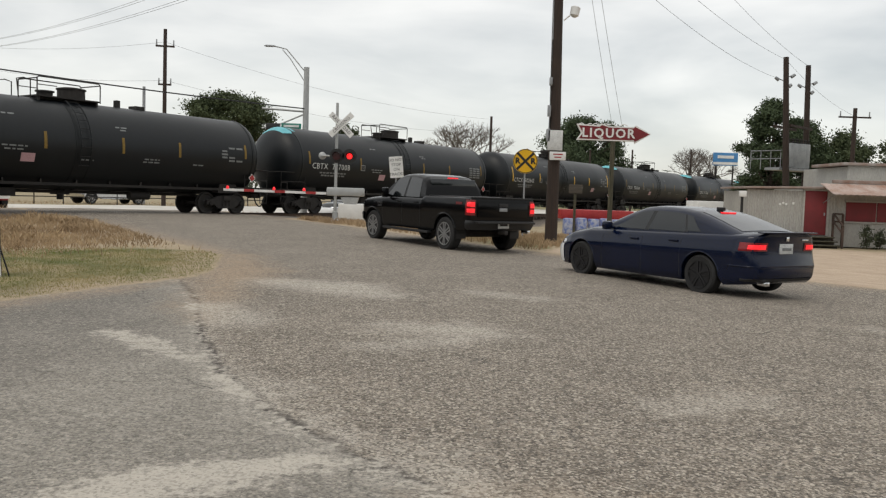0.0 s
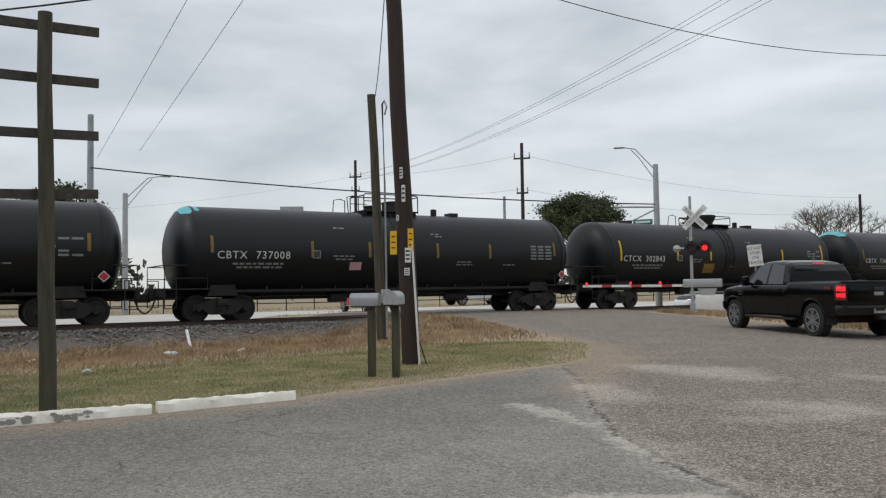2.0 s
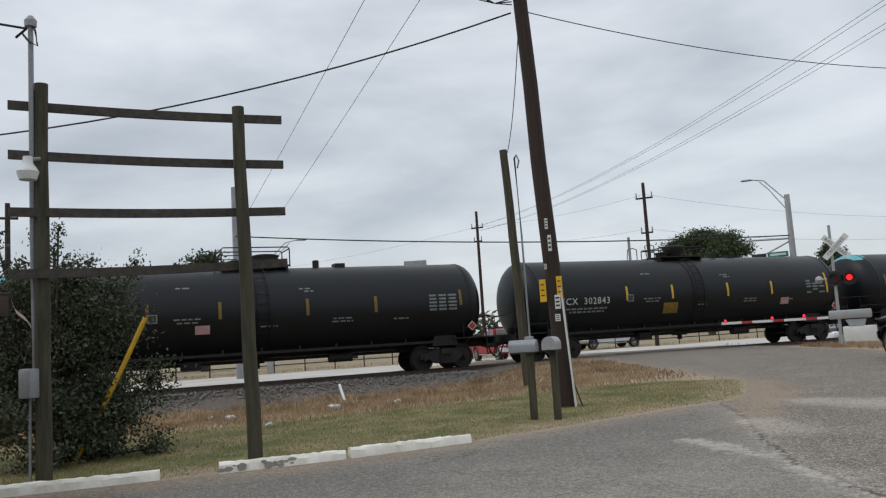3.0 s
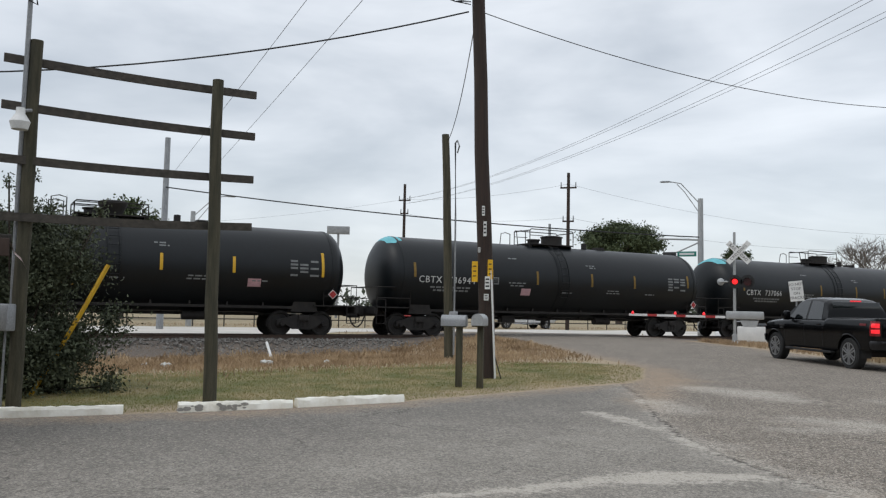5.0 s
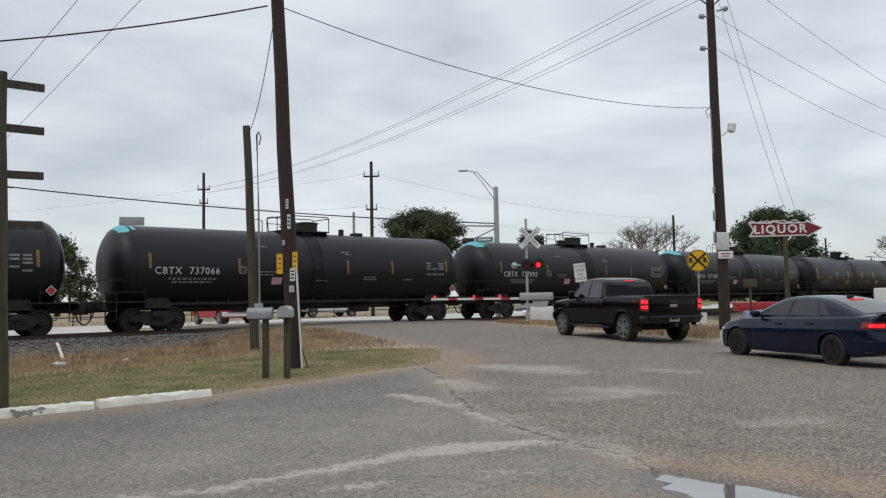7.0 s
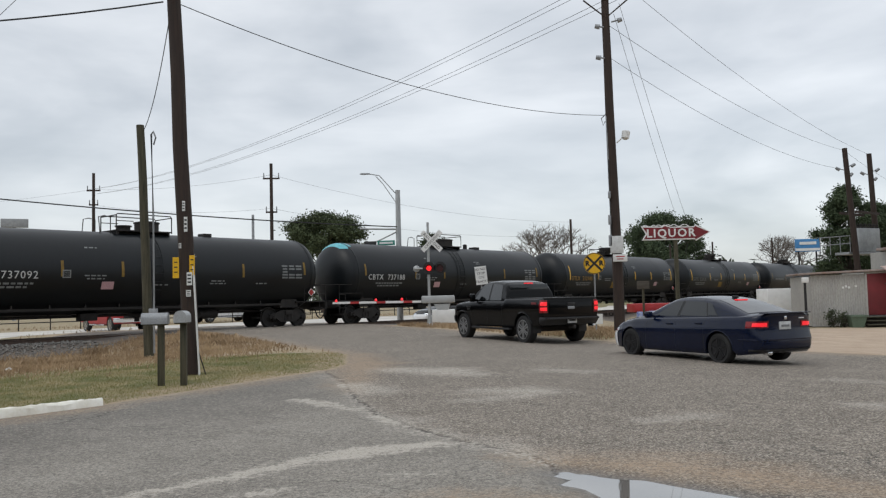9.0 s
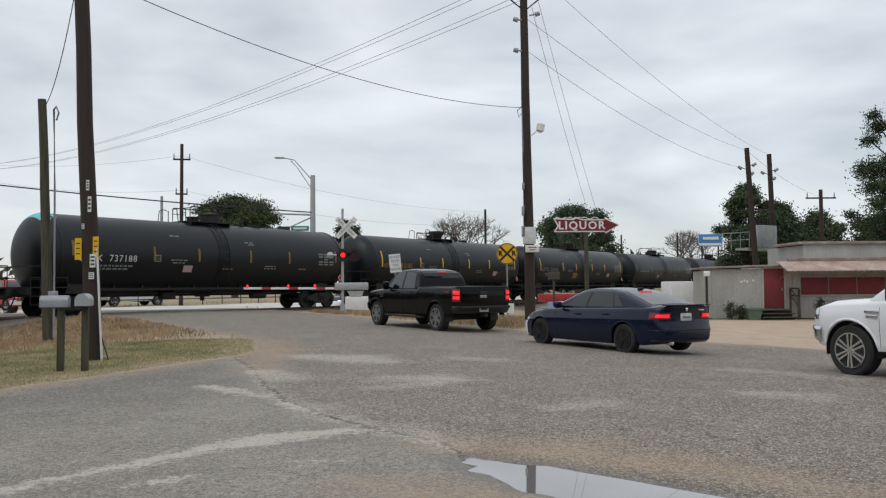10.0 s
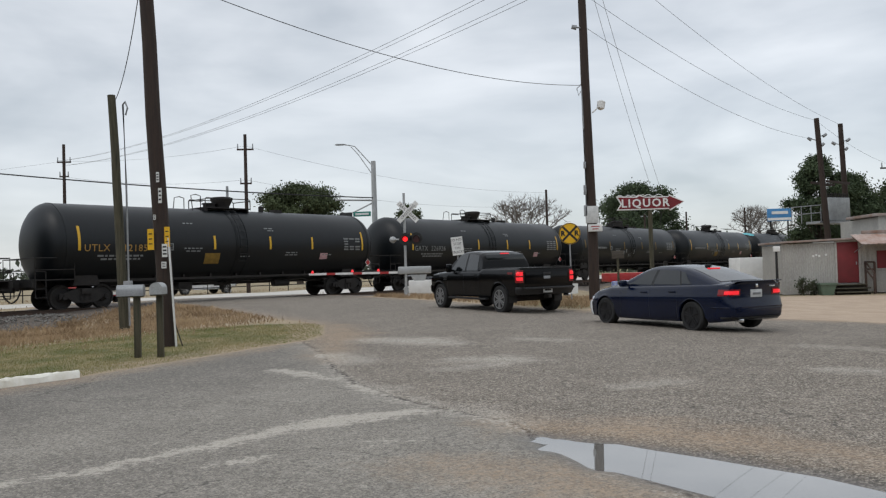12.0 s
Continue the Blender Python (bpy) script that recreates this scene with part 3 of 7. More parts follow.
    height = math_of("ADD", height, math_of("MULTIPLY", edge2, 0.5))
    height = math_of("SUBTRACT", height, math_of("MULTIPLY", math_of("ADD", crack, seam), 0.8))
    height = math_of("ADD", height, math_of("MULTIPLY", pale_m, 0.25))
    bp = n.new("ShaderNodeBump")
    bp.inputs["Strength"].default_value, bp.inputs["Distance"].default_value = 0.9, 0.012
    l.new(height, bp.inputs["Height"])
    l.new(bp.outputs["Normal"], b.inputs["Normal"])
    return m


build_ground()
bm = bmesh.new()
pc = Vector((sum(p[0] for p in PUDDLE), sum(p[1] for p in PUDDLE), 0)) / len(PUDDLE)
rim = [bm.verts.new((x + 0.10 * (x - pc.x) / math.hypot(x - pc.x, y - pc.y), y + 0.10 * (y - pc.y) / math.hypot(x - pc.x, y - pc.y), 0)) for x, y in PUDDLE]
bmesh.ops.triangle_fill(bm, use_beauty=True, edges=[bm.edges.new((a, b)) for a, b in zip(rim, rim[1:] + rim[:1])])
solo("puddle", bm, WATER, "shallow still puddle on worn asphalt mirroring the sky", "puddle", kind="structure", m=pose(0, 0, PUDDLE_Z), smooth=0)


# ---- the railway ----
def on_track(a, n, z=0.0):
    p = TU * a + TN * n
    return Vector((p.x, p.y, z))


def build_track():
    track = thing("railway_track", pose(*on_track(0, TRACK_N, RAIL_Z), 0, 0, math.degrees(TH)), "rusty steel rails on tarred wooden ties and ballast", "railway track", kind="structure")
    for s in (-1, 1):
        bm = bmesh.new()
        prof = [(-0.07, -0.17), (0.07, -0.17), (0.07, -0.155), (0.012, -0.14), (0.012, -0.045), (0.036, -0.03), (0.036, 0), (-0.036, 0), (-0.036, -0.03), (-0.012, -0.045), (-0.012, -0.14), (-0.07, -0.155)]
        loft(bm, [[Vector((x, s * 0.7525 + a, c)) for a, c in prof] for x in (-150, -40, 0, 40, 250)])
        part("rail", bm, RAIL_STEEL, track)
    bm = bmesh.new()
    box(bm, (0, 0, 0), (0.23, 2.6, 0.18))
    me = finish(bm, "tie", TIE_WOOD, 0)
    k = 0
    for i in range(-32, 268):
        x = i * 0.55 - 30 + 0.02 * math.sin(i * 7.1)
        if 11.5 < x < 22.5:
            continue
        ob = new("tie", me)
        ob.parent = track
        ob.location = (x, 0.03 * math.sin(i * 3.3), -0.255)
        ob.rotation_euler = (0, 0, 0.012 * math.sin(i * 5.7))
        k += 1
    return track


build_track()
A0, PITCH, SPEED = 27.39, 19.41, 11.105
CAR_Z = 2.53
TANK_R = 1.68


def bogie(parent, x):
    b = new("bogie")
    b.parent, b.location = parent, (x, 0, 0)
    for s in (-1, 1):
        bm = bmesh.new()
        prism(bm, [(-1.05, 0.40), (-1.05, 0.60), (-0.75, 0.66), (-0.35, 0.80), (0.35, 0.80), (0.75, 0.66), (1.05, 0.60), (1.05, 0.40), (0.72, 0.44), (0.42, 0.24), (-0.42, 0.24), (-0.72, 0.44)], 0.13, pose(0, s * 1.0, 0))
        for e in (-0.85, 0.85):
            rod(bm, (e, s * 0.95, 0.46), (e, s * 1.13, 0.46), 0.12, 0.10, 12)
        part("side_frame", bm, STEEL_DARK, b)
        bm = bmesh.new()
        for i in (-0.2, 0, 0.2):
            for k in range(5):
                rod(bm, (i, s * 1.03, 0.34 + 0.06 * k), (i, s * 1.03, 0.38 + 0.06 * k), 0.075, 0.075, 10)
        part("spring", bm, STEEL_DARK, b)
    bm = bmesh.new()
    soft_box(bm, (0, 0, 0.68), (0.42, 2.3, 0.24), 0.03)
    part("bolster", bm, STEEL_DARK, b)
    return b


def wheelset_mesh():
    bm = bmesh.new()
    for s in (-1, 1):
        m = pose(0, s * 0.72, 0, 0, 0, 90 * s)
        lathe(bm, [(-0.055, 0.06), (-0.055, 0.16), (-0.02, 0.20), (-0.02, 0.38), (-0.065, 0.40), (-0.065, 0.50), (-0.035, 0.505), (-0.03, 0.465), (0.07, 0.455), (0.07, 0.40), (0.02, 0.37), (0.02, 0.2), (0.06, 0.15), (0.06, 0.06)], 28, m)
    rod(bm, (0, -1.02, 0), (0, 1.02, 0), 0.075, 0.075, 10)
    for s in (-1, 1):
        for k in range(3):
            a = k * 2.094
            rod(bm, (0.06 * math.cos(a), s * 1.0, 0.06 * math.sin(a)), (0.06 * math.cos(a), s * 1.16, 0.06 * math.sin(a)), 0.016, 0.016, 6)
    return finish(bm, "wheelset", WHEEL_STEEL)


WHEELSET = wheelset_mesh()
WHEELSETS = []


CARS = []


def tank_car(words, colour, strips, cyan, label):
    """A tank car, its origin on the rail's top midway between its couplers; local x along the track, -y the side that shows."""
    car = thing("tank_car", Matrix(), label, "tank car", "tank cars of the passing train")
    hl = PITCH / 2
    body_l = hl - 0.77
    bm = bmesh.new()
    head = [(-body_l + 0.78 * (1 - math.cos(a)), TANK_R * math.sin(a) ** 0.9) for a in [0.06, 0.25, 0.45, 0.65, 0.85, 1.05, 1.25, 1.42, 1.5708]]
    prof = head + [(-body_l + 3.2, TANK_R), (-0.9, TANK_R), (0.9, TANK_R), (body_l - 3.2, TANK_R)] + [(-h, r) for h, r in head[::-1]]
    lathe(bm, prof, 56, pose(0, 0, CAR_Z))
    tank = part("tank", bm, TANK, car, "glossy black cylindrical tank with domed heads")
    for x in (-body_l + 0.80, -0.30, 0.30, body_l - 0.80):
        bm = bmesh.new()
        lathe(bm, [(x - 0.05, TANK_R - 0.01), (x - 0.05, TANK_R + 0.012), (x + 0.05, TANK_R + 0.012), (x + 0.05, TANK_R - 0.01)], 56, pose(0, 0, CAR_Z), cap=False)
        part("weld_band", bm, TANK, tank)
    if cyan:
        bm = bmesh.new()
        rings = []
        for h, r in [q for q in head if q[1] > TANK_R * 0.80] + [(-body_l + 1.02, TANK_R)]:
            reach = math.acos(min(0.999, TANK_R * 0.79 / r)) * (1.0 if h < -body_l + 0.7 else 0.8)
            rings.append([Vector((h - 0.004, (r + 0.006) * math.sin(a), CAR_Z + (r + 0.006) * math.cos(a))) for a in np.linspace(-reach, reach, 15)])
        loft(bm, rings, closed=False)
        part("painted_patch", bm, CYAN, tank, "bright cyan paint on the upper head")
    for e in (-1, 1):
        bm = bmesh.new()
        soft_box(bm, (e * (hl - 1.1), 0, 1.0), (1.9, 0.62, 0.42), 0.03)
        box(bm, (e * (hl - 0.42), 0, 1.02), (0.16, 2.7, 0.24))
        box(bm, (e * (hl - 1.35), 0, 1.17), (1.7, 2.5, 0.05))
        prism(bm, [(-0.55, 0), (0.55, 0), (0.4, 0.55), (-0.4, 0.55)], 2.3, pose(e * (hl - 2.55), 0, 0.92))
        part("underframe", bm, STEEL_DARK, car)
    bm = bmesh.new()
    for s in (-1, 1):
        box(bm, (0, s * 1.12, 1.08), (2 * hl - 5.2, 0.05, 0.10))
    for x in np.linspace(-hl + 4.2, hl - 4.2, 9):
        for s in (-1, 1):
            box(bm, (x, s * 0.98, 1.18), (0.06, 0.3, 0.16))
    part("running_rail", bm, STEEL_DARK, car)
    bm = bmesh.new()
    lathe(bm, [(0.0, 0.16), (0.42, 0.16), (0.42, 0.11), (0.62, 0.11)], 14, pose(0, 0, 1.12, 0, 90, 0))
    box(bm, (0, 0, 0.72), (0.5, 0.5, 0.06))
    part("outlet_valve", bm, STEEL_DARK, car)
    bm = bmesh.new()
    rod(bm, (-hl + 3.6, -0.25, 0.80), (hl - 3.6, -0.25, 0.80), 0.06, 0.06, 8)
    for x in np.linspace(-hl + 4.0, hl - 4.0, 7):
        box(bm, (x, -0.25, 0.88), (0.05, 0.12, 0.2))
    part("brake_pipe", bm, STEEL_DARK, car)
    bm = bmesh.new()
    rod(bm, (2.6, -0.55, 0.72), (3.5, -0.55, 0.72), 0.17, 0.17, 14)
    part("brake_cylinder", bm, STEEL_DARK, car)
    bm = bmesh.new()
    soft_box(bm, (-2.4, -0.5, 0.76), (0.7, 0.4, 0.3), 0.03)
    part("brake_valve", bm, STEEL_DARK, car)
    for e in (-1, 1):
        bm = bmesh.new()
        rod(bm, (e * (hl - 0.45), 0, 0.86), (e * (hl - 0.02), 0, 0.86), 0.1, 0.1, 8)
        box(bm, (e * (hl - 0.12), 0, 0.86), (0.26, 0.28, 0.3))
        part("coupler", bm, STEEL_DARK, car)
    for e in (-1, 1):
        bm = bmesh.new()
        tube(bm, [(e * (hl - 0.35), -0.4, 0.8), (e * (hl - 0.22), -0.4, 0.48), (e * (hl - 0.06), -0.4, 0.34), (e * hl, -0.4, 0.33)], 0.03, 6)
        part("brake_hose", bm, CABLE, car)
        bm = bmesh.new()
        for s in (-1, 1):
            x0, y0 = e * (hl - 0.45), s * 1.36
            tube(bm, [(x0, y0, 1.1), (x0, y0, 2.0), (e * (hl - 1.9), s * 1.5, 2.0), (e * (hl - 1.9), s * 1.5, 1.15)], 0.022, 6)
            tube(bm, [(x0, y0, 1.55), (e * (hl - 1.9), s * 1.5, 1.55)], 0.018, 6)
            for i in range(4):
                z = 0.5 + i * 0.33
                tube(bm, [(x0, y0, z), (e * (hl - 0.85), y0, z)], 0.016, 5)
            tube(bm, [(x0, y0, 0.5), (x0, y0, 1.5)], 0.02, 5)
            tube(bm, [(e * (hl - 0.85), y0, 0.5), (e * (hl - 0.85), y0, 1.5)], 0.02, 5)
        tube(bm, [(e * (hl - 0.45), -1.36, 2.0), (e * (hl - 0.45), 1.36, 2.0)], 0.022, 6)
        part("end_handrail", bm, STEEL_DARK, car)
    # the fittings on the tank's back
    top = CAR_Z + TANK_R
    bm = bmesh.new()
    box(bm, (0, 0, top + 0.06), (2.5, 1.3, 0.05))
    for x in (-1.15, 1.15):
        box(bm, (x, 0, top - 0.06), (0.08, 1.2, 0.22))
    part("platform", bm, STEEL_DARK, car)
    bm = bmesh.new()
    if strips:
        lathe(bm, [(0, 0.34), (0.12, 0.36), (0.28, 0.44), (0.44, 0.52), (0.52, 0.52), (0.56, 0.40), (0.58, 0.0)], 22, pose(0.1, 0, top + 0.06, 0, -90, 0))
    else:
        lathe(bm, [(0, 0.50), (0.38, 0.50), (0.38, 0.54), (0.43, 0.54), (0.47, 0.36), (0.50, 0.0)], 22, pose(0.45, 0, top + 0.06, 0, -90, 0))
    part("valve_housing", bm, STEEL_DARK, car, "funnel-shaped valve bonnet" if strips else "squat round valve bonnet")
    bm = bmesh.new()
    lathe(bm, [(0, 0.28), (0.2, 0.28), (0.2, 0.34), (0.25, 0.34), (0.28, 0.0)], 16, pose(-0.6, 0, top + 0.06, 0, -90, 0))
    part("manway_cover", bm, STEEL_DARK, car)
    bm = bmesh.new()
    lathe(bm, [(0, 0.13), (0.3, 0.13), (0.33, 0.0)], 12, pose(2.4, 0, top - 0.03, 0, -90, 0))
    box(bm, (3.3, 0, top + 0.05), (0.4, 0.5, 0.16))
    part("relief_valve", bm, STEEL_DARK, car)
    bm = bmesh.new()
    h = top + (0.50 if strips else 0.74)
    for s in (-0.65, 0.65):
        tube(bm, [(-1.25, s, top), (-1.25, s, h - 0.06), (-1.19, s, h), (-0.2, s, h), (1.19, s, h), (1.25, s, h - 0.06), (1.25, s, top)], 0.024, 6)
        tube(bm, [(-1.25, s, top + 0.45), (-0.5, s, top + 0.45)], 0.018, 6)
    for x in (-1.25, 1.25):
        tube(bm, [(x, -0.65, h - 0.06), (x, 0.65, h - 0.06)], 0.024, 6)
    for s in (-0.65, 0.65):
        tube(bm, [(-2.0, s * 1.2, top - 0.12), (-2.0, s, top + 0.56), (-1.75, s, top + 0.62), (-1.5, s, top + 0.56), (-1.5, s, top - 0.1)], 0.022, 6)
    part("handrail", bm, STEEL_DARK, car)
    for s in (-1, 1):
        bm = bmesh.new()
        for x in (-0.2, 0.2):
            tube(bm, [(x, s * (TANK_R + 0.10) * math.sin(a), CAR_Z + (TANK_R + 0.10) * math.cos(a)) for a in np.linspace(0.4, 2.0, 12)], 0.018, 5)
        for a in np.linspace(0.45, 2.0, 9):
            y, z = s * (TANK_R + 0.10) * math.sin(a), CAR_Z + (TANK_R + 0.10) * math.cos(a)
            tube(bm, [(-0.22, y, z), (0.22, y, z)], 0.014, 5)
        part("side_ladder", bm, TANK, car)

    # markings on the side that shows
    def skin(x, z):
        """The pose of a flat marking on the tank's flank."""
        c = max(-0.999, min(0.999, (z - CAR_Z) / (TANK_R + 0.007)))
        a = math.asin(c)
        return pose(x, -(TANK_R + 0.007) * math.cos(a), z, 90 - math.degrees(a), 0, 0)

    def plate(name, x, z, w, hgt, material):
        bm2 = bmesh.new()
        a0, a1 = (math.asin((z + k * hgt / 2 - CAR_Z) / TANK_R) for k in (-1, 1))
        rows = [[Vector((x + e * w / 2, -(TANK_R + 0.006) * math.cos(a), CAR_Z + (TANK_R + 0.006) * math.sin(a))) for e in (-1, 1)] for a in np.linspace(a0, a1, 10)]
        loft(bm2, rows, closed=False)
        part(name, bm2, material, tank, smooth=0)

    sty = YELLOW if strips else YELLOW_DIM
    for x in (-body_l + 1.25, -3.9, -1.5, 1.6, 4.2, body_l - 1.25):
        plate("reflective_strip", x, 2.75 if abs(x) > 6 else 2.62, 0.11, 0.95 if abs(x) > 6 and strips else 0.6, sty)
    spell = random.Random(len(CARS) * 7 + 3)

    def small_print(x, z, w, hgt=0.06):
        """A line too small to read: short strokes with gaps between words."""
        e = x - w / 2
        while e < x + w / 2 - 0.05:
            k = spell.uniform(0.10, 0.26)
            k = min(k, x + w / 2 - e)
            plate("small_stencil", e + k / 2, z, k, hgt, STENCIL_GREY)
            e += k + 0.06

    if words:
        for dx, word in zip((-0.78, 0.75), words.split()):
            lettering("reporting_mark", word, 0.40, skin(-body_l + 2.75 + dx, 2.36), colour, tank, 0.002, 1.12)
        for z, w in ((2.06, 2.0), (1.93, 1.7)):
            small_print(-body_l + 3.0, z, w, 0.07)
    else:
        small_print(-body_l + 3.25, 2.45, 2.4, 0.14)
        for k in range(7):
            plate("chalk_scrawl", -2.4 + k * 0.42 + spell.uniform(-0.1, 0.1), 2.0 + spell.uniform(-0.25, 0.25), spell.uniform(0.06, 0.22), spell.uniform(0.1, 0.4), STENCIL_GREY)
    for x, z, w in ((-2.6, 2.36, 0.9), (-2.6, 2.24, 0.7), (2.9, 2.16, 0.7), (2.9, 2.05, 0.8), (5.2, 2.05, 0.6), (-2.7, 3.45, 0.5), (1.6, 3.3, 0.5), (1.7, 3.2, 0.35), (0.2, 2.0, 0.6)):
        small_print(x, z, w, 0.05)
    if strips:
        plate("warning_panel", -1.6, 1.92, 0.78, 0.46, YELLOW_DIM)
    for i in range(5):
        for e, w in ((-0.42, 0.34), (-0.02, 0.36), (0.40, 0.38)):
            if spell.random() < 0.85:
                plate("data_panel", body_l - 2.0 + e, 2.32 + 0.135 * i, w * spell.uniform(0.75, 1.0), 0.075, STENCIL_GREY)
    plate("placard", 5.0 if strips else -2.1, 1.98, 0.5, 0.30, PINK)
    plate("stencil_square", -body_l + 5.2, 2.42, 0.32, 0.30, STENCIL_GREY)
    plate("stencil_square_field", -body_l + 5.2, 2.42, 0.24, 0.22, TANK)
    # diamond placard on the end rail
    for e in (1,):
        bm = bmesh.new()
        prism(bm, [(-0.19, 0), (0, -0.19), (0.19, 0), (0, 0.19)], 0.012, pose(e * (hl - 1.55), -1.58, 1.62))
        pl = part("diamond_placard", bm, WHITE_PAINT, car, smooth=0)
        bm = bmesh.new()
        prism(bm, [(-0.16, 0), (0, -0.16), (0.16, 0), (0, 0.16)], 0.012, pose(e * (hl - 1.55), -1.588, 1.62))
        part("placard_symbol", bm, RED_PAINT, pl, smooth=0)
    for x in (-hl + 2.55, hl - 2.55):
        bogie(car, x)
        for e in (-0.85, 0.85):
            w = new("wheelset", WHEELSET)
            w.parent = car
            w.location = (x + e, 0, 0.46)
            WHEELSETS.append(w)
    return car


BLACK_CAR = "black railway tank car with white stencils rolling on the track"
YELLOW_MARK = mat("yellow_stencil", (0.42, 0.24, 0.05), rough=0.6)
MARKS = [("CBTX 737000", STENCIL, 0, 1), ("CBTX 737008", STENCIL, 0, 1), ("CTCX 302843", STENCIL, 1, 0), ("CBTX 736944", STENCIL, 0, 1), ("CBTX 737066", STENCIL, 0, 1), ("CBTX 737092", STENCIL, 0, 1),
         ("CBTX 737188", STENCIL, 0, 1), ("UTLX 212185", YELLOW_MARK, 1, 0), ("GATX 226926", STENCIL_GREY, 1, 0), ("", STENCIL, 0, 0), ("", STENCIL, 1, 0), ("", STENCIL, 0, 1), ("", STENCIL, 0, 0), ("", STENCIL, 1, 0)]
for i, (words, colour, strips, cyan) in enumerate(MARKS):
    extra = "cyan paint on one head" if cyan else "bright yellow reflective strips" if strips else "faded white stencils"
    CARS.append((i - 1, tank_car(words, colour, strips, cyan, "black railway tank car with " + extra)))
first = CARS[0][1]
CARS.insert(0, (-2, copy_thing(CARS[-2][1], Matrix())))
WHEELSETS += [o for o in CARS[0][1].children if o.data == WHEELSET]


# ---- roadside things ----
def grounded(x, y, rz=0.0, lift=0.0):
    return pose(x, y, lie_at(x, y) + lift, 0, 0, rz)


def sagging(a, b, sag, k=24):
    a, b = Vector(a), Vector(b)
    return [a.lerp(b, i / k) - Vector((0, 0, 4 * sag * (i / k) * (1 - i / k))) for i in range(k + 1)]


def wire(name, a, b, sag, r, material, label, group=""):
    bm = bmesh.new()
    tube(bm, sagging(a, b, sag), r, 5)
    return solo(name, bm, material, label, "cable", group)


def leaning_pole(name, base, top, r0, r1, material, label, category="utility pole", n=14, parts=True):
    """A round pole with slight bends; its origin is at its foot."""
    b, t = Vector(base), Vector(top)
    ob = thing(name, Matrix.Translation(b), label, category)
    bm = bmesh.new()
    rings, d = [], t - b
    rnd = random.Random(round(base[0] * 100))
    for i in range(9):
        k = i / 8
        off = Vector((rnd.uniform(-1, 1), rnd.uniform(-1, 1), 0)) * r0 * 0.12
        rings.append(ring_at(d * k + off - Vector((0, 0, 0.15 if i == 0 else 0)), d, r0 + (r1 - r0) * k, n))
    loft(bm, rings)
    part("pole_shaft", bm, material, ob)
    return ob, b, d


# the leaning utility pole with its transformer and pasted notices
big, B0, BD = leaning_pole("utility_pole", (-6.50, 12.0, 0.17), (-7.16, 12.22, 12.6), 0.165, 0.12, WOOD_POLE, "dark creosoted utility pole leaning on the verge with pasted notices")
bm = bmesh.new()
lathe(bm, [(0, 0.02), (0.02, 0.19), (0.08, 0.205), (0.62, 0.205), (0.66, 0.215), (0.70, 0.20), (0.78, 0.08), (0.80, 0.0)], 24, pose(-0.72, -0.36, 8.38, 0, -90, 0))
tr_ob = part("transformer_can", bm, GALV, big, "grey cylindrical pole transformer")
bm = bmesh.new()
tube(bm, [(-0.72, -0.36, 9.1), (-0.76, -0.36, 9.35), (-0.84, -0.36, 9.5)], 0.045, 8)
box(bm, (-0.62, -0.16, 8.85), (0.07, 0.3, 0.08))
box(bm, (-0.62, -0.16, 8.55), (0.07, 0.3, 0.08))
part("bushing", bm, GALV, tr_ob)
for k in range(3):
    bm = bmesh.new()
    e = 0.06 * k
    tube(bm, [(-0.93, -0.36 - e, 8.98 - e), (-1.12 - e, -0.36, 8.9), (-1.22 - e, -0.34, 8.55 - e), (-1.1, -0.3, 8.15 - e), (-0.8, -0.2, 7.9), (-0.5, -0.05, 7.84 + e)], 0.012, 5)
    part("drip_loop", bm, CABLE, big)
bm = bmesh.new()
box(bm, (-0.66, 0.2, 12.0), (1.9, 0.1, 0.12), pose(0, 0, 0, 0, 0, -35))
part("crossarm", bm, WOOD_GREY, big)
for name, x, z, w, h, material, turn in (("notice_board", -0.20, 2.18, 0.13, 0.42, SIGN_YELLOW, -8), ("notice_board", 0.14, 2.22, 0.11, 0.40, SIGN_YELLOW, 10)):
    bm = bmesh.new()
    soft_box(bm, (x - 0.06, -0.15, z), (w, 0.012, h), 0.003)
    nb = part(name, bm, material, big, "yellow notice sheet", smooth=0)
    for i in range(3):
        bm = bmesh.new()
        box(bm, (x - 0.06, -0.158, z + 0.11 - i * 0.1), (w * 0.55, 0.004, 0.022))
        part("lettering_bar", bm, SIGN_BLACK, nb, smooth=0)
for i, (x, z, w, h) in enumerate(((0.09, 1.95, 0.11, 0.26), (0.07, 1.66, 0.1, 0.13), (0.02, 3.05, 0.07, 0.30), (-0.02, 3.42, 0.06, 0.2), (-0.10, 2.62, 0.05, 0.1))):
    bm = bmesh.new()
    box(bm, (x - 0.06, -0.168 - 0.002 * i, z), (w, 0.006, h))
    pp = part("paper_notice", bm, WHITE_PAINT, big, smooth=0)
    for j in range(3):
        bm = bmesh.new()
        box(bm, (x - 0.06, -0.173 - 0.002 * i, z + h * (0.28 - 0.27 * j)), (w * 0.7, 0.003, h * 0.12))
        part("lettering_bar", bm, SIGN_BLACK, pp, smooth=0)
bm = bmesh.new()
tube(bm, [(0.20, -0.1, 0.0), (0.15, -0.13, 1.2), (0.10, -0.14, 2.2)], 0.022, 6)
part("ground_wire_moulding", bm, WHITE_PAINT, big)
bm = bmesh.new()
tube(bm, [(0.3, -0.02, 0.02), (0.16, -0.06, 0.5), (0.15, -0.1, 0.9)], 0.012, 5)
part("ground_wire", bm, CABLE, big)

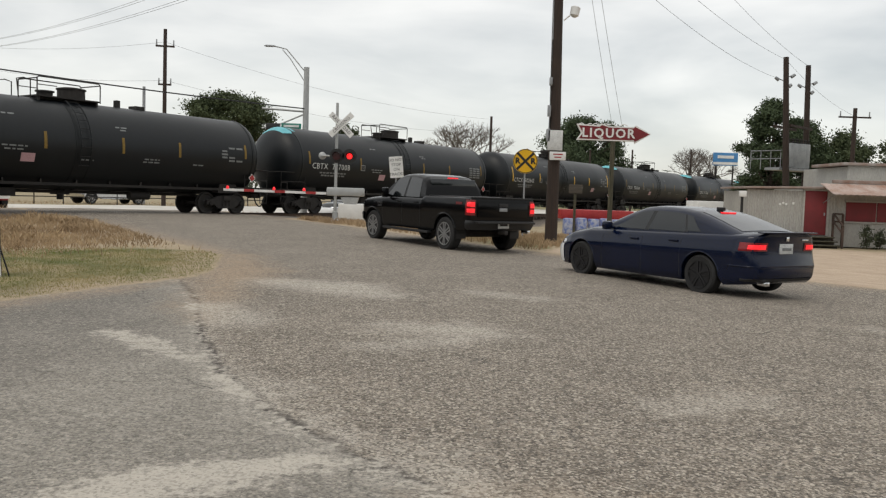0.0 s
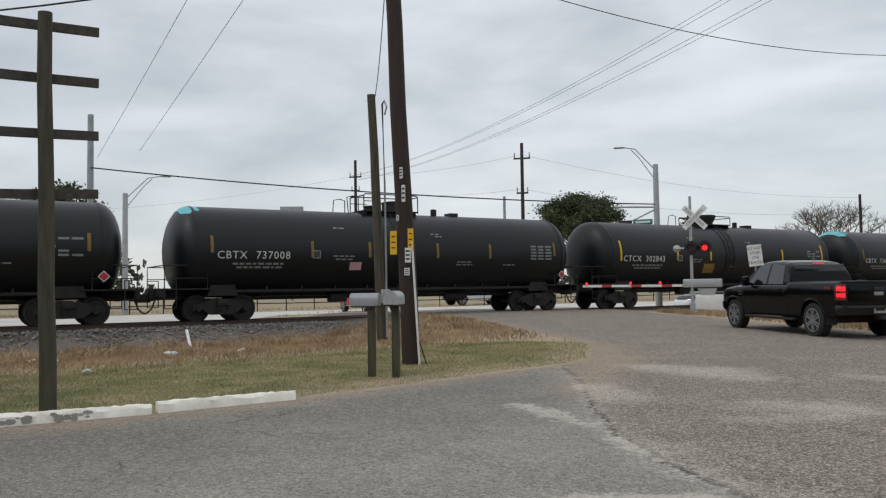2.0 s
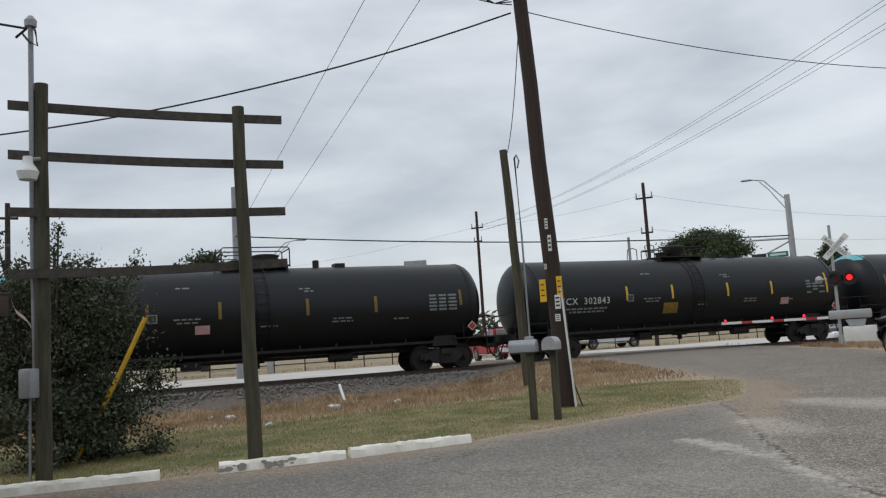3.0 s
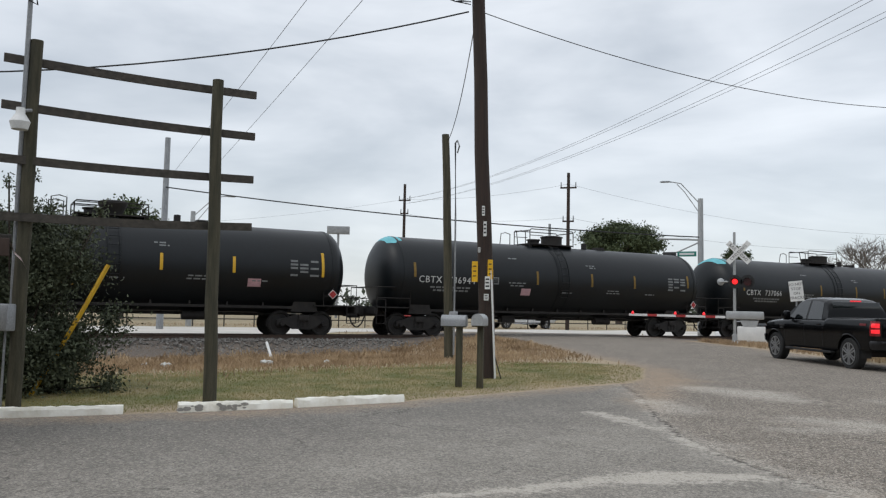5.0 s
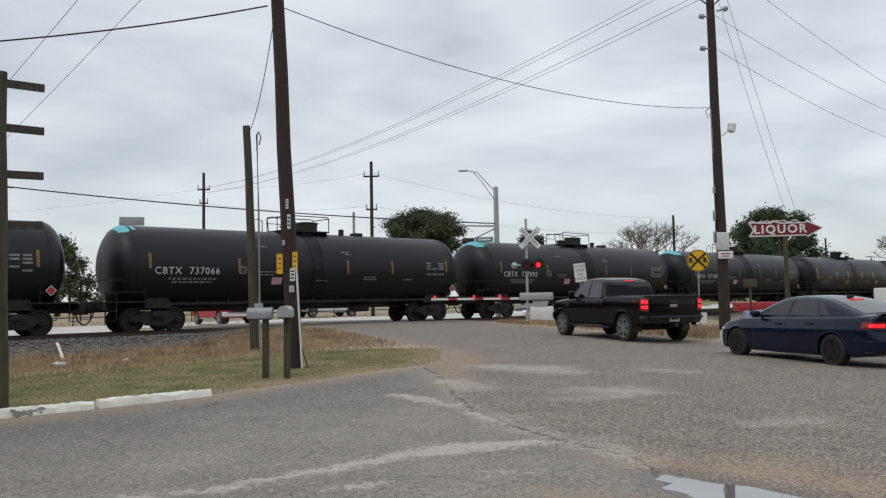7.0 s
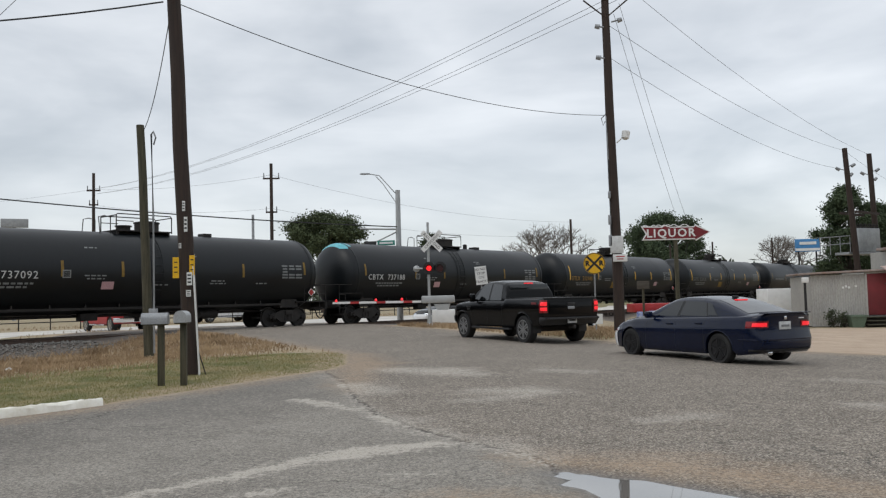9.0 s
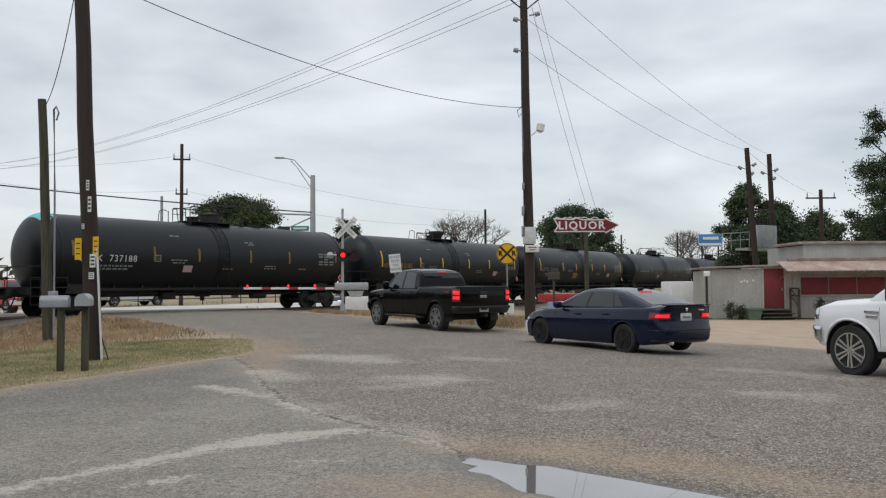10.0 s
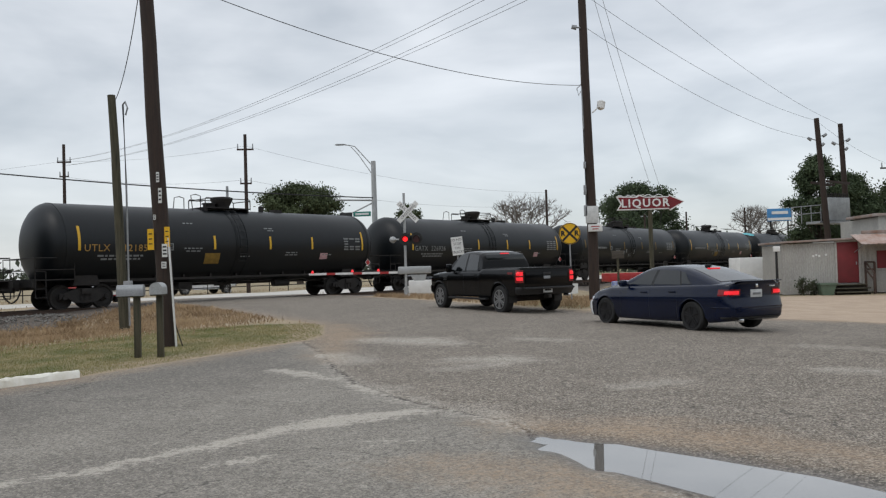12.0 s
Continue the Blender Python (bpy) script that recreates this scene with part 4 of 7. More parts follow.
# the shorter grey pole with its conduit
sp, S0, SD = leaning_pole("service_pole", (-10.24, 17.97, 0.20), (-10.40, 17.82, 6.66), 0.135, 0.105, WOOD_GREY, "short weathered grey service pole with metal conduit")
bm = bmesh.new()
tube(bm, [(0.19, -0.08, 0.1), (0.17, -0.08, 4.0), (0.12, -0.08, 6.2), (0.18, -0.08, 6.28), (0.26, -0.1, 6.1), (0.2, -0.1, 5.9)], 0.026, 6)
part("conduit", bm, GALV, sp)
bm = bmesh.new()
soft_box(bm, (0.2, -0.16, 1.15), (0.22, 0.14, 0.36), 0.02)
part("meter_box", bm, GALV, sp)

# two mailboxes on timber posts
for x, y, w, dpt, rz, zt, material, label in ((-6.30, 10.12, 0.46, 0.20, 12, 1.20, GALV, "long grey metal mailbox on a weathered timber post"), (-5.88, 10.12, 0.22, 0.46, 12, 1.22, ALU, "pale metal mailbox on a weathered timber post")):
    mb = thing("mailbox", grounded(x, y, rz), label, "mailbox", "mailboxes beside the leaning pole")
    bm = bmesh.new()
    soft_box(bm, (0.02, 0, (zt - 0.05) / 2 - 0.05), (0.11, 0.10, zt - 0.02), 0.008)
    part("post", bm, WOOD_GREY, mb)
    bm = bmesh.new()
    lx, ly = (w, dpt)
    if lx > ly:
        prof = [(-ly / 2, 0), (ly / 2, 0)] + [(ly / 2 * math.cos(a), 0.10 + 0.10 * math.sin(a)) for a in np.linspace(0, math.pi, 9)]
        loft(bm, [[Vector((xx - 0.08, p[0], zt - 0.1 + p[1])) for p in prof] for xx in (-lx / 2, lx / 2)])
    else:
        prof = [(-lx / 2, 0), (lx / 2, 0)] + [(lx / 2 * math.cos(a), 0.10 + 0.11 * math.sin(a)) for a in np.linspace(0, math.pi, 9)]
        loft(bm, [[Vector((p[0], yy, zt - 0.1 + p[1])) for p in prof] for yy in (-ly / 2, ly / 2)])
    bx = part("box_shell", bm, material, mb)
    bm = bmesh.new()
    box(bm, (-0.08 if lx > ly else 0, 0, zt - 0.11), (max(0.12, lx * 0.9), max(0.1, ly * 0.9), 0.025))
    part("support_board", bm, WOOD_GREY, mb)

# the open timber sign frame
PL, PR = Vector((-9.93, 3.45, 0)), Vector((-8.0, 6.28, 0))
fr = thing("sign_frame", grounded(-9.0, 4.8), "empty weathered timber sign frame of posts and planks", "sign frame")
off = Vector((-9.0, 4.8, lie_at(-9.0, 4.8)))
for base, topp in (((-9.98, 3.92, 0.0), (-9.66, 3.72, 5.05)), ((-8.20, 5.74, 0.0), (-8.22, 5.66, 4.86))):
    bm = bmesh.new()
    b, t = Vector(base) - off, Vector(topp) - off
    rings = [ring_at(b.lerp(t, k / 6) + Vector((0.012 * math.sin(k * 2.3), 0, 0)), t - b, 0.098 - 0.003 * k, 12) for k in range(7)]
    loft(bm, rings)
    part("post", bm, WOOD_GREY, fr)
for zl, zr in ((4.78, 4.76), (4.15, 4.12), (3.43, 3.46), (2.66, 2.74)):
    bm = bmesh.new()
    a, b = PL + Vector((0, 0, zl)) - off, PR + Vector((0, 0, zr)) - off
    d = (b - a).normalized()
    nrm = Vector((-d.y, d.x, 0)).normalized()
    upv = nrm.cross(d) * -1
    rings = []
    for k in range(9):
        c = a.lerp(b, k / 8) + Vector((0, 0, -0.025 * math.sin(math.pi * k / 8)))
        rings.append([c + nrm * e * 0.024 + upv * f * 0.056 for e, f in ((-1, -1), (1, -1), (1, 1), (-1, 1))])
    loft(bm, rings)
    part("plank", bm, WOOD_PLANK, fr)
el = thing("electric_service", pose(-9.84, 3.72, 0.05), "grey conduit riser with meter box and weatherhead strapped to a post", "conduit")
bm = bmesh.new()
tube(bm, [(-0.14, 0.1, 1.3), (-0.02, 0.0, 3.0), (0.20, -0.14, 5.7)], 0.032, 8)
part("riser", bm, GALV, el)
bm = bmesh.new()
lathe(bm, [(0, 0.03), (0.02, 0.07), (0.1, 0.075), (0.16, 0.03), (0.17, 0)], 12, pose(0.20, -0.14, 5.68, 0, -90, 0))
part("weatherhead", bm, GALV, el)
bm = bmesh.new()
soft_box(bm, (-0.12, 0.0, 1.28), (0.24, 0.14, 0.36), 0.02)
part("meter_box", bm, GALV, el)
bm = bmesh.new()
tube(bm, [(-0.19, 0.05, 0.0), (-0.17, 0.04, 0.6), (-0.16, 0.04, 1.1)], 0.018, 6)
part("lower_conduit", bm, GALV, el)
bm = bmesh.new()
tube(bm, [(0.20, -0.14, 5.75), (0.12, -0.16, 5.68), (-0.02, -0.2, 5.6)], 0.016, 5)
tube(bm, [(0.20, -0.14, 5.75), (0.30, -0.14, 5.62), (0.34, -0.14, 5.42), (0.2, -0.16, 5.5), (0.1, -0.18, 5.62)], 0.014, 5)
part("drip_loop", bm, CABLE, el)
fl = thing("flood_lamp", pose(-9.66, 3.60, 3.95), "white jar-shaped yard lamp fixed to a timber post", "lamp")
bm = bmesh.new()
lathe(bm, [(-0.16, 0.0), (-0.15, 0.10), (-0.05, 0.13), (0.0, 0.10), (0.06, 0.06), (0.14, 0.055), (0.15, 0.0)], 16, pose(0, -0.06, 0, 0, -90, 0))
part("lamp_head", bm, WHITE_PAINT, fl)
bm = bmesh.new()
tube(bm, [(0, -0.06, 0.1), (0, 0.1, 0.14)], 0.025, 6)
part("bracket", bm, GALV, fl)

# wheel stops of painted concrete
rnd = random.Random(4)
for (ax, ay), (bx, by), worn in (((-9.88, 3.28), (-8.66, 4.58), 0), ((-8.15, 5.06), (-7.13, 6.26), 1), ((-7.10, 6.32), (-6.12, 7.72), 0)):
    ln = math.hypot(bx - ax, by - ay)
    bm = bmesh.new()
    rings = []
    for k in range(25):
        x = -ln / 2 + ln * k / 24
        j = lambda s: rnd.uniform(-s, s)
        rings.append([Vector((x, -0.085 + j(0.006), -0.03)), Vector((x, -0.075 + j(0.008), 0.085 + j(0.008))), Vector((x, -0.045 + j(0.006), 0.118 + j(0.009))), Vector((x, 0.05 + j(0.006), 0.118 + j(0.008))), Vector((x, 0.08 + j(0.005), 0.08)), Vector((x, 0.09, -0.03))])
    loft(bm, rings)
    ws = solo("wheel_stop", bm, STOP_PAINT, "chipped concrete wheel stop with flaking white paint" if worn else "white-painted concrete wheel stop at the lot's edge", "wheel stop", "wheel stops along the verge",
              m=pose((ax + bx) / 2, (ay + by) / 2, lie_at((ax + bx) / 2, (ay + by) / 2), 0, 0, math.degrees(math.atan2(by - ay, bx - ax))))
    if worn:
        for k in range(16):
            bm = bmesh.new()
            x, w = rnd.uniform(-ln / 2, 0.1), rnd.uniform(0.02, 0.07)
            zz = rnd.uniform(0.02, 0.09)
            bm.faces.new([bm.verts.new((x + w * math.cos(a) * rnd.uniform(0.6, 1.2), -0.0865 - 0.002 * (k % 3), zz + w * 0.45 * math.sin(a))) for a in np.linspace(0, 5.4, 7)])
            part("bare_patch", bm, CONCRETE, ws, smooth=0)

# the old shelter with its footing, and the bicycle beside it
sd, sn = Vector((0.42, 0.907, 0)), Vector((-0.907, 0.42, 0))
sh = thing("open_shelter", pose(-8.62, 2.16, 0.0, 0, 0, math.degrees(math.atan2(sd.y, sd.x))), "old brown timber shelter with rotten flat roof and concrete footing", "shelter")
bm = bmesh.new()
soft_box(bm, (-1.7, 0.75, 2.24), (4.3, 1.9, 0.09), 0.02)
part("roof", bm, ROOF_BOARD, sh, "dark rotten roof boards")
bm = bmesh.new()
soft_box(bm, (-1.7, -0.19, 2.14), (4.24, 0.06, 0.2), 0.01)
part("fascia", bm, BROWN_BOARD, sh)
bm = bmesh.new()
soft_box(bm, (0.02, 0, 1.1), (0.17, 0.17, 2.1), 0.012)
part("post", bm, BROWN_BOARD, sh)
bm = bmesh.new()
lathe(bm, [(-0.06, 0.21), (0.36, 0.19), (0.38, 0.16), (0.38, 0.0)], 4, pose(0.02, 0, 0, 0, -90, 0) @ pose(0, 0, 0, 45, 0, 0))
part("footing", bm, CONCRETE, sh, "square concrete footing block", smooth=0)
for k in range(14):
    bm = bmesh.new()
    soft_box(bm, (-0.25 - k * 0.24, 1.28 + 0.004 * (k % 2), 1.1), (0.232, 0.03, 2.12), 0.004)
    part("wall_board", bm, BROWN_BOARD, sh)
bm = bmesh.new()
soft_box(bm, (-0.1, 1.25, 1.1), (0.05, 0.06, 2.1), 0.006)
part("corner_trim", bm, PALE_RAG, sh)
bm = bmesh.new()
pts = [(0.44, -0.1, 2.25), (0.50, -0.05, 2.10), (0.60, 0.0, 2.02), (0.66, 0.08, 1.94)]
loft(bm, [[Vector(p) + Vector((0, e, 0.03 * math.sin(e * 20))) for e in (-0.07, -0.02, 0.03, 0.08)] for p in pts], closed=False)
part("torn_flashing", bm, PALE_RAG, sh, "torn pale roofing strip hanging down")
bm = bmesh.new()
soft_box(bm, (0, 0, 1.75), (0.13, 0.13, 3.6), 0.01)
solo("brown_post", bm, BROWN_BOARD, "tall square brown timber post behind the shelter", "post", m=grounded(-10.95, 3.75, 20))
bike = thing("bicycle", pose(-9.75, 2.0, 0.03, 0, 12, math.degrees(math.atan2(sd.y, sd.x))) @ pose(0, 0, 0, 8, 0, 0), "teal bicycle with black tyres leaning inside the shelter", "bicycle")
for x in (-0.52, 0.52):
    wh = new("wheel")
    wh.parent, wh.location = bike, (x, 0, 0.33)
    bm = bmesh.new()
    rings = [[Vector(((0.32 + 0.02 * math.cos(b)) * math.cos(a), 0.02 * math.sin(b), (0.32 + 0.02 * math.cos(b)) * math.sin(a))) for b in np.linspace(0, 2 * math.pi, 7)[:-1]] for a in np.linspace(0, 2 * math.pi, 33)]
    loft(bm, rings, cap=False)
    part("tyre", bm, RUBBER, wh)
    bm = bmesh.new()
    for a in np.linspace(0, 2 * math.pi, 17)[:-1]:
        tube(bm, [(0, 0.02, 0), (0.31 * math.cos(a), 0, 0.31 * math.sin(a))], 0.0025, 4)
    rod(bm, (0, -0.04, 0), (0, 0.04, 0), 0.02)
    part("spokes", bm, CHROME, wh)
bm = bmesh.new()
for a, b in (((-0.52, 0, 0.33), (-0.08, 0, 0.30)), ((-0.52, 0, 0.33), (-0.2, 0, 0.75)), ((-0.08, 0, 0.30), (-0.22, 0, 0.85)), ((-0.08, 0, 0.30), (0.36, 0, 0.76)), ((-0.2, 0, 0.75), (0.36, 0, 0.82)), ((0.52, 0, 0.33), (0.34, 0, 0.95))):
    tube(bm, [a, b], 0.018, 6)
part("bike_frame", bm, TEAL, bike, "teal painted frame")
bm = bmesh.new()
tube(bm, [(0.34, -0.28, 1.0), (0.38, -0.15, 0.97), (0.34, 0, 0.96), (0.38, 0.15, 0.97), (0.34, 0.28, 1.0)], 0.014, 6)
part("handlebar", bm, BLACK_PLASTIC, bike)
bm = bmesh.new()
lathe(bm, [(-0.14, 0.03), (-0.1, 0.08), (0.0, 0.05), (0.13, 0.02)], 10, pose(-0.24, 0, 0.88))
part("saddle", bm, BLACK_PLASTIC, bike)

# yellow guard on a guy wire, stick and litter in the dry grass
bm = bmesh.new()
tube(bm, [(-11.45, 5.3, 0.05), (-11.2, 5.55, 0.7), (-10.92, 5.83, 1.5), (-10.70, 6.05, 2.17)], 0.036, 8)
solo("guy_wire_guard", bm, YELLOW, "slanting yellow plastic guard on a guy wire", "guy guard")
bm = bmesh.new()
tube(bm, [(-17.2, 18.6, lie_at(-17.2, 18.6) + 0.55), (-16.1, 17.5, lie_at(-16.1, 17.5))], 0.045, 7)
solo("white_pipe", bm, WHITE_PAINT, "pale broken pipe leaning on the ballast slope", "pipe")
for i, (x, y, s) in enumerate(((-12.9, 13.0, 0.12), (-14.6, 11.4, 0.10), (-12.2, 14.6, 0.07), (-15.9, 12.0, 0.08), (-11.3, 9.2, 0.06))):
    bm = bmesh.new()
    for k in range(2):
        bmesh.ops.create_icosphere(bm, subdivisions=1, radius=s, matrix=Matrix.Translation((k * s * 0.7, 0.2 * s * k, s * 0.5)) @ Matrix.Diagonal((1.2, 0.8, 0.6, 1)))
    for v in bm.verts:
        v.co += Vector((noise.noise(v.co * 20 + Vector((i, 0, 0))), noise.noise(v.co * 20), noise.noise(v.co * 20 + Vector((0, 5, 0))))) * s * 0.4
    solo("crumpled_litter", bm, LITTER, "crumpled pale litter lying in dry grass", "litter", "litter in the dry grass", m=grounded(x, y, 0, 0.03))


# ---- the level crossing and the signs ----
MX, MY = -4.30, 33.45
MZ = lie_at(MX, MY)
sig = thing("crossing_signal", pose(MX, MY, MZ), "aluminium railway crossing signal with crossbuck and red flashers", "crossing signal")
bm = bmesh.new()
rod(bm, (0, 0, -0.05), (0, 0, 4.72), 0.065, 0.055, 14)
part("mast", bm, ALU, sig)
bm = bmesh.new()
lathe(bm, [(0, 0.2), (0.06, 0.2), (0.12, 0.12), (0.4, 0.10), (0.42, 0.06)], 14, pose(0, 0, 0, 0, -90, 0))
part("mast_base", bm, ALU, sig)
XZ = 3.85
for i, (a, words) in enumerate(((45, "RAIL  ROAD"), (-45, "CROSSING"))):
    bm = bmesh.new()
    soft_box(bm, (0, 0, 0), (1.22, 0.012, 0.23), 0.004, pose(0.18, -0.10 - 0.016 * i, XZ) @ pose(0, 0, 0, 0, a, 0))
    bl = part("crossbuck_blade", bm, WHITE_PAINT, sig, "white crossbuck blade with black letters", smooth=0)
    lettering("crossbuck_words", words, 0.17, pose(0.18, -0.108 - 0.016 * i, XZ) @ pose(0, 0, 0, 0, a, 0) @ FRONT, SIGN_BLACK, bl, 0.001, 1.1)
LZ = 2.62
bm = bmesh.new()
tube(bm, [(-0.62, 0.02, LZ), (0.58, 0.02, LZ)], 0.035, 8)
part("lamp_arm", bm, ALU, sig)
for x, face in ((0.03, -1), (0.54, -1), (-0.58, 1)):
    bm = bmesh.new()
    lathe(bm, [(0, 0.08), (0.05, 0.15), (0.13, 0.155), (0.14, 0.0)] if face < 0 else [(0, 0.05), (0.05, 0.14), (0.16, 0.15), (0.17, 0.0)], 20, pose(x, 0.02, LZ, 0, 0, -90 if face < 0 else 90))
    hd = part("lamp_housing", bm, SIGN_BLACK if face < 0 else ALU, sig)
    if face < 0:
        bm = bmesh.new()
        lathe(bm, [(0.0, 0.29), (0.012, 0.29), (0.012, 0.15), (0.0, 0.15)], 28, pose(x, -0.10, LZ, 0, 0, -90), cap=False)
        part("target_disc", bm, SIGN_BLACK, hd, "round black backing disc")
        bm = bmesh.new()
        lathe(bm, [(0.0, 0.115), (0.02, 0.11), (0.045, 0.07), (0.05, 0.0)], 22, pose(x, -0.12, LZ, 0, 0, -90))
        part("lens", bm, SIGNAL_LIT, hd, "red flasher lens")
        bm = bmesh.new()
        loft(bm, [[Vector((x + 0.165 * math.cos(a), yy, LZ + 0.165 * math.sin(a))) for a in np.linspace(-0.3, math.pi + 0.3, 14)] for yy in (-0.12, -0.32)], closed=False)
        part("visor", bm, SIGN_BLACK, hd)
# an added dark shutter, no real signal part, slides between the two lit flashers
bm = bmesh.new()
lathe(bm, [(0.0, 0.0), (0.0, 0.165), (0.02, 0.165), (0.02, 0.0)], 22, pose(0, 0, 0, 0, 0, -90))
ADDED_SHUTTER = part("flasher_shutter", bm, COVER_RED, sig, "added dark red shutter hiding one lit flasher lens")
ADDED_SHUTTER.location = (0.54, -0.18, LZ)
bm = bmesh.new()
soft_box(bm, (0.40, 0.05, 1.20), (1.5, 0.30, 0.34), 0.05)
prism(bm, [(0.2, 1.0), (0.95, 1.0), (0.85, 0.72), (0.35, 0.72)], 0.16, pose(0, 0.05, 0))
part("gate_mechanism", bm, ALU, sig, "grey gate drive with counterweight")
gate = new("gate_arm")
gate.parent, gate.location = sig, (-0.35, -0.05, 1.12)
for k in range(10):
    bm = bmesh.new()
    box(bm, (-0.22 - k * 0.41, 0, 0.0 + 0.003 * k), (0.41, 0.035, 0.10))
    part("arm_segment", bm, RED_PAINT if k % 3 == 1 else WHITE_PAINT, gate, smooth=0)
for x in (-3.95, -2.1, -0.9):
    bm = bmesh.new()
    lathe(bm, [(0, 0.06), (0.05, 0.06), (0.11, 0.035), (0.12, 0.0)], 12, pose(x, 0, 0.07, 0, -90, 0))
    part("gate_lamp", bm, TAIL_LIT, gate, "small red gate lamp")
bm = bmesh.new()
lathe(bm, [(0, 0.12), (0.1, 0.14), (0.14, 0.02)], 14, pose(0, 0, 4.72, 0, -90, 0))
cab = thing("relay_cabinet", pose(-3.9, 36.6, lie_at(-3.9, 36.6)), "white metal relay cabinet beside the railway", "cabinet")
bm.free()
bm = bmesh.new()
soft_box(bm, (0, 0, 0.42), (1.25, 0.8, 0.84), 0.03)
part("cabinet_body", bm, WHITE_PAINT, cab)
bm = bmesh.new()
soft_box(bm, (0.0, -0.41, 0.42), (1.1, 0.02, 0.7), 0.006)
part("cabinet_door", bm, WHITE_PAINT, cab)


def post_sign(name, x, y, zc, label, category, r=0.03, material=GALV):
    z0 = lie_at(x, y)
    s = thing(name, pose(x, y, z0), label, category)
    bm = bmesh.new()
    rod(bm, (0, 0, -0.05), (0, 0, zc - z0 + 0.1), r, r, 8)
    part("sign_post", bm, material, s)
    return s, zc - z0


# railway advance warning disc
s, z = post_sign("railway_warning_sign", 2.85, 29.5, 2.88, "round yellow railway advance sign with black cross", "road sign")
bm = bmesh.new()
lathe(bm, [(0, 0.43), (0.012, 0.43), (0.012, 0.0)], 40, pose(0, -0.05, z, 0, 0, -90))
disc = part("sign_disc", bm, SIGN_YELLOW, s)
bm = bmesh.new()
lathe(bm, [(0.0, 0.42), (0.004, 0.42), (0.004, 0.395), (0.0, 0.395)], 40, pose(0, -0.063, z, 0, 0, -90), cap=False)
part("border_ring", bm, SIGN_BLACK, disc)
for a in (45, -45):
    bm = bmesh.new()
    box(bm, (0, 0, 0), (0.80, 0.004, 0.085), pose(0, -0.066 - (0.003 if a > 0 else 0), z) @ pose(0, 0, 0, 0, a, 0))
    part("cross_bar", bm, SIGN_BLACK, disc, smooth=0)
for x in (-0.27, 0.27):
    lettering("letter", "R", 0.28, pose(x, -0.068, z) @ FRONT, SIGN_BLACK, disc, 0.003, 1.0, 0.014)
bm = bmesh.new()
box(bm, (0.12, -0.04, 0.55), (0.28, 0.01, 0.4))
part("lower_plate", bm, WHITE_PAINT, s, smooth=0)

# the white four-line sign by the track
s, z = post_sign("track_sign", -1.62, 28.6, 2.50, "white sign forbidding stopping on the tracks, slightly tilted", "road sign")
bm = bmesh.new()
soft_box(bm, (0, 0, 0), (0.46, 0.012, 0.72), 0.003, pose(0, -0.05, z, 0, -6, 8))
pn = part("sign_panel", bm, WHITE_PAINT, s, smooth=0)
for i, w in enumerate(("DO NOT", "STOP", "ON", "TRACKS")):
    lettering("sign_words", w, 0.135, pose(0, -0.05, z, 0, -6, 8) @ pose(0, -0.009, 0.24 - 0.16 * i) @ FRONT, SIGN_BLACK, pn, 0.001)

# the tall pole by the yard
PX, PY = 3.44, 26.3
tp, T0, TD = leaning_pole("utility_pole", (PX, PY, lie_at(PX, PY)), (PX - 0.12, PY - 0.1, 13.6), 0.20, 0.13, WOOD_POLE, "tall dark timber utility pole with crossarm and service boxes")
ZB = T0.z
bm = bmesh.new()
box(bm, (-0.1, -0.2, 12.45 - ZB), (2.4, 0.1, 0.12), pose(0, 0, 0, 0, 3, 0))
arm = part("crossarm", bm, WOOD_POLE, tp)
for x in (-1.15, -0.75, 0.55, 1.0):
    bm = bmesh.new()
    lathe(bm, [(0, 0.03), (0.05, 0.06), (0.12, 0.06), (0.17, 0.03), (0.18, 0)], 10, pose(x, -0.2, 12.5 - ZB - 0.05 * x, 0, -90, 0))
    part("insulator", bm, GALV, arm)
bm = bmesh.new()
tube(bm, [(-0.9, -0.18, 12.4 - ZB), (-0.1, -0.2, 11.7 - ZB), (0.7, -0.18, 12.35 - ZB)], 0.03, 6)
part("arm_brace", bm, WOOD_POLE, arm)
for x, z in ((-0.45, 11.35), (0.4, 11.55), (-0.45, 10.2)):
    bm = bmesh.new()
    rod(bm, (x * 0.2, -0.15, z - ZB), (x, -0.2, z - ZB + 0.05), 0.03, 0.03, 6)
    rod(bm, (x * 0.75, -0.2, z - ZB + 0.02), (x * 1.15, -0.2, z - ZB + 0.06), 0.09, 0.075, 10)
    part("bracket_insulator", bm, GALV, tp)
bm = bmesh.new()
tube(bm, [(0.12, -0.1, 7.1 - ZB), (0.3, -0.12, 7.25 - ZB)], 0.025, 6)
lathe(bm, [(0, 0.06), (0.06, 0.14), (0.3, 0.15), (0.34, 0.09), (0.35, 0)], 14, pose(0.42, -0.12, 7.2 - ZB, 0, -80, 0))
part("yard_lamp", bm, WHITE_PAINT, tp, "white drum-shaped yard lamp")
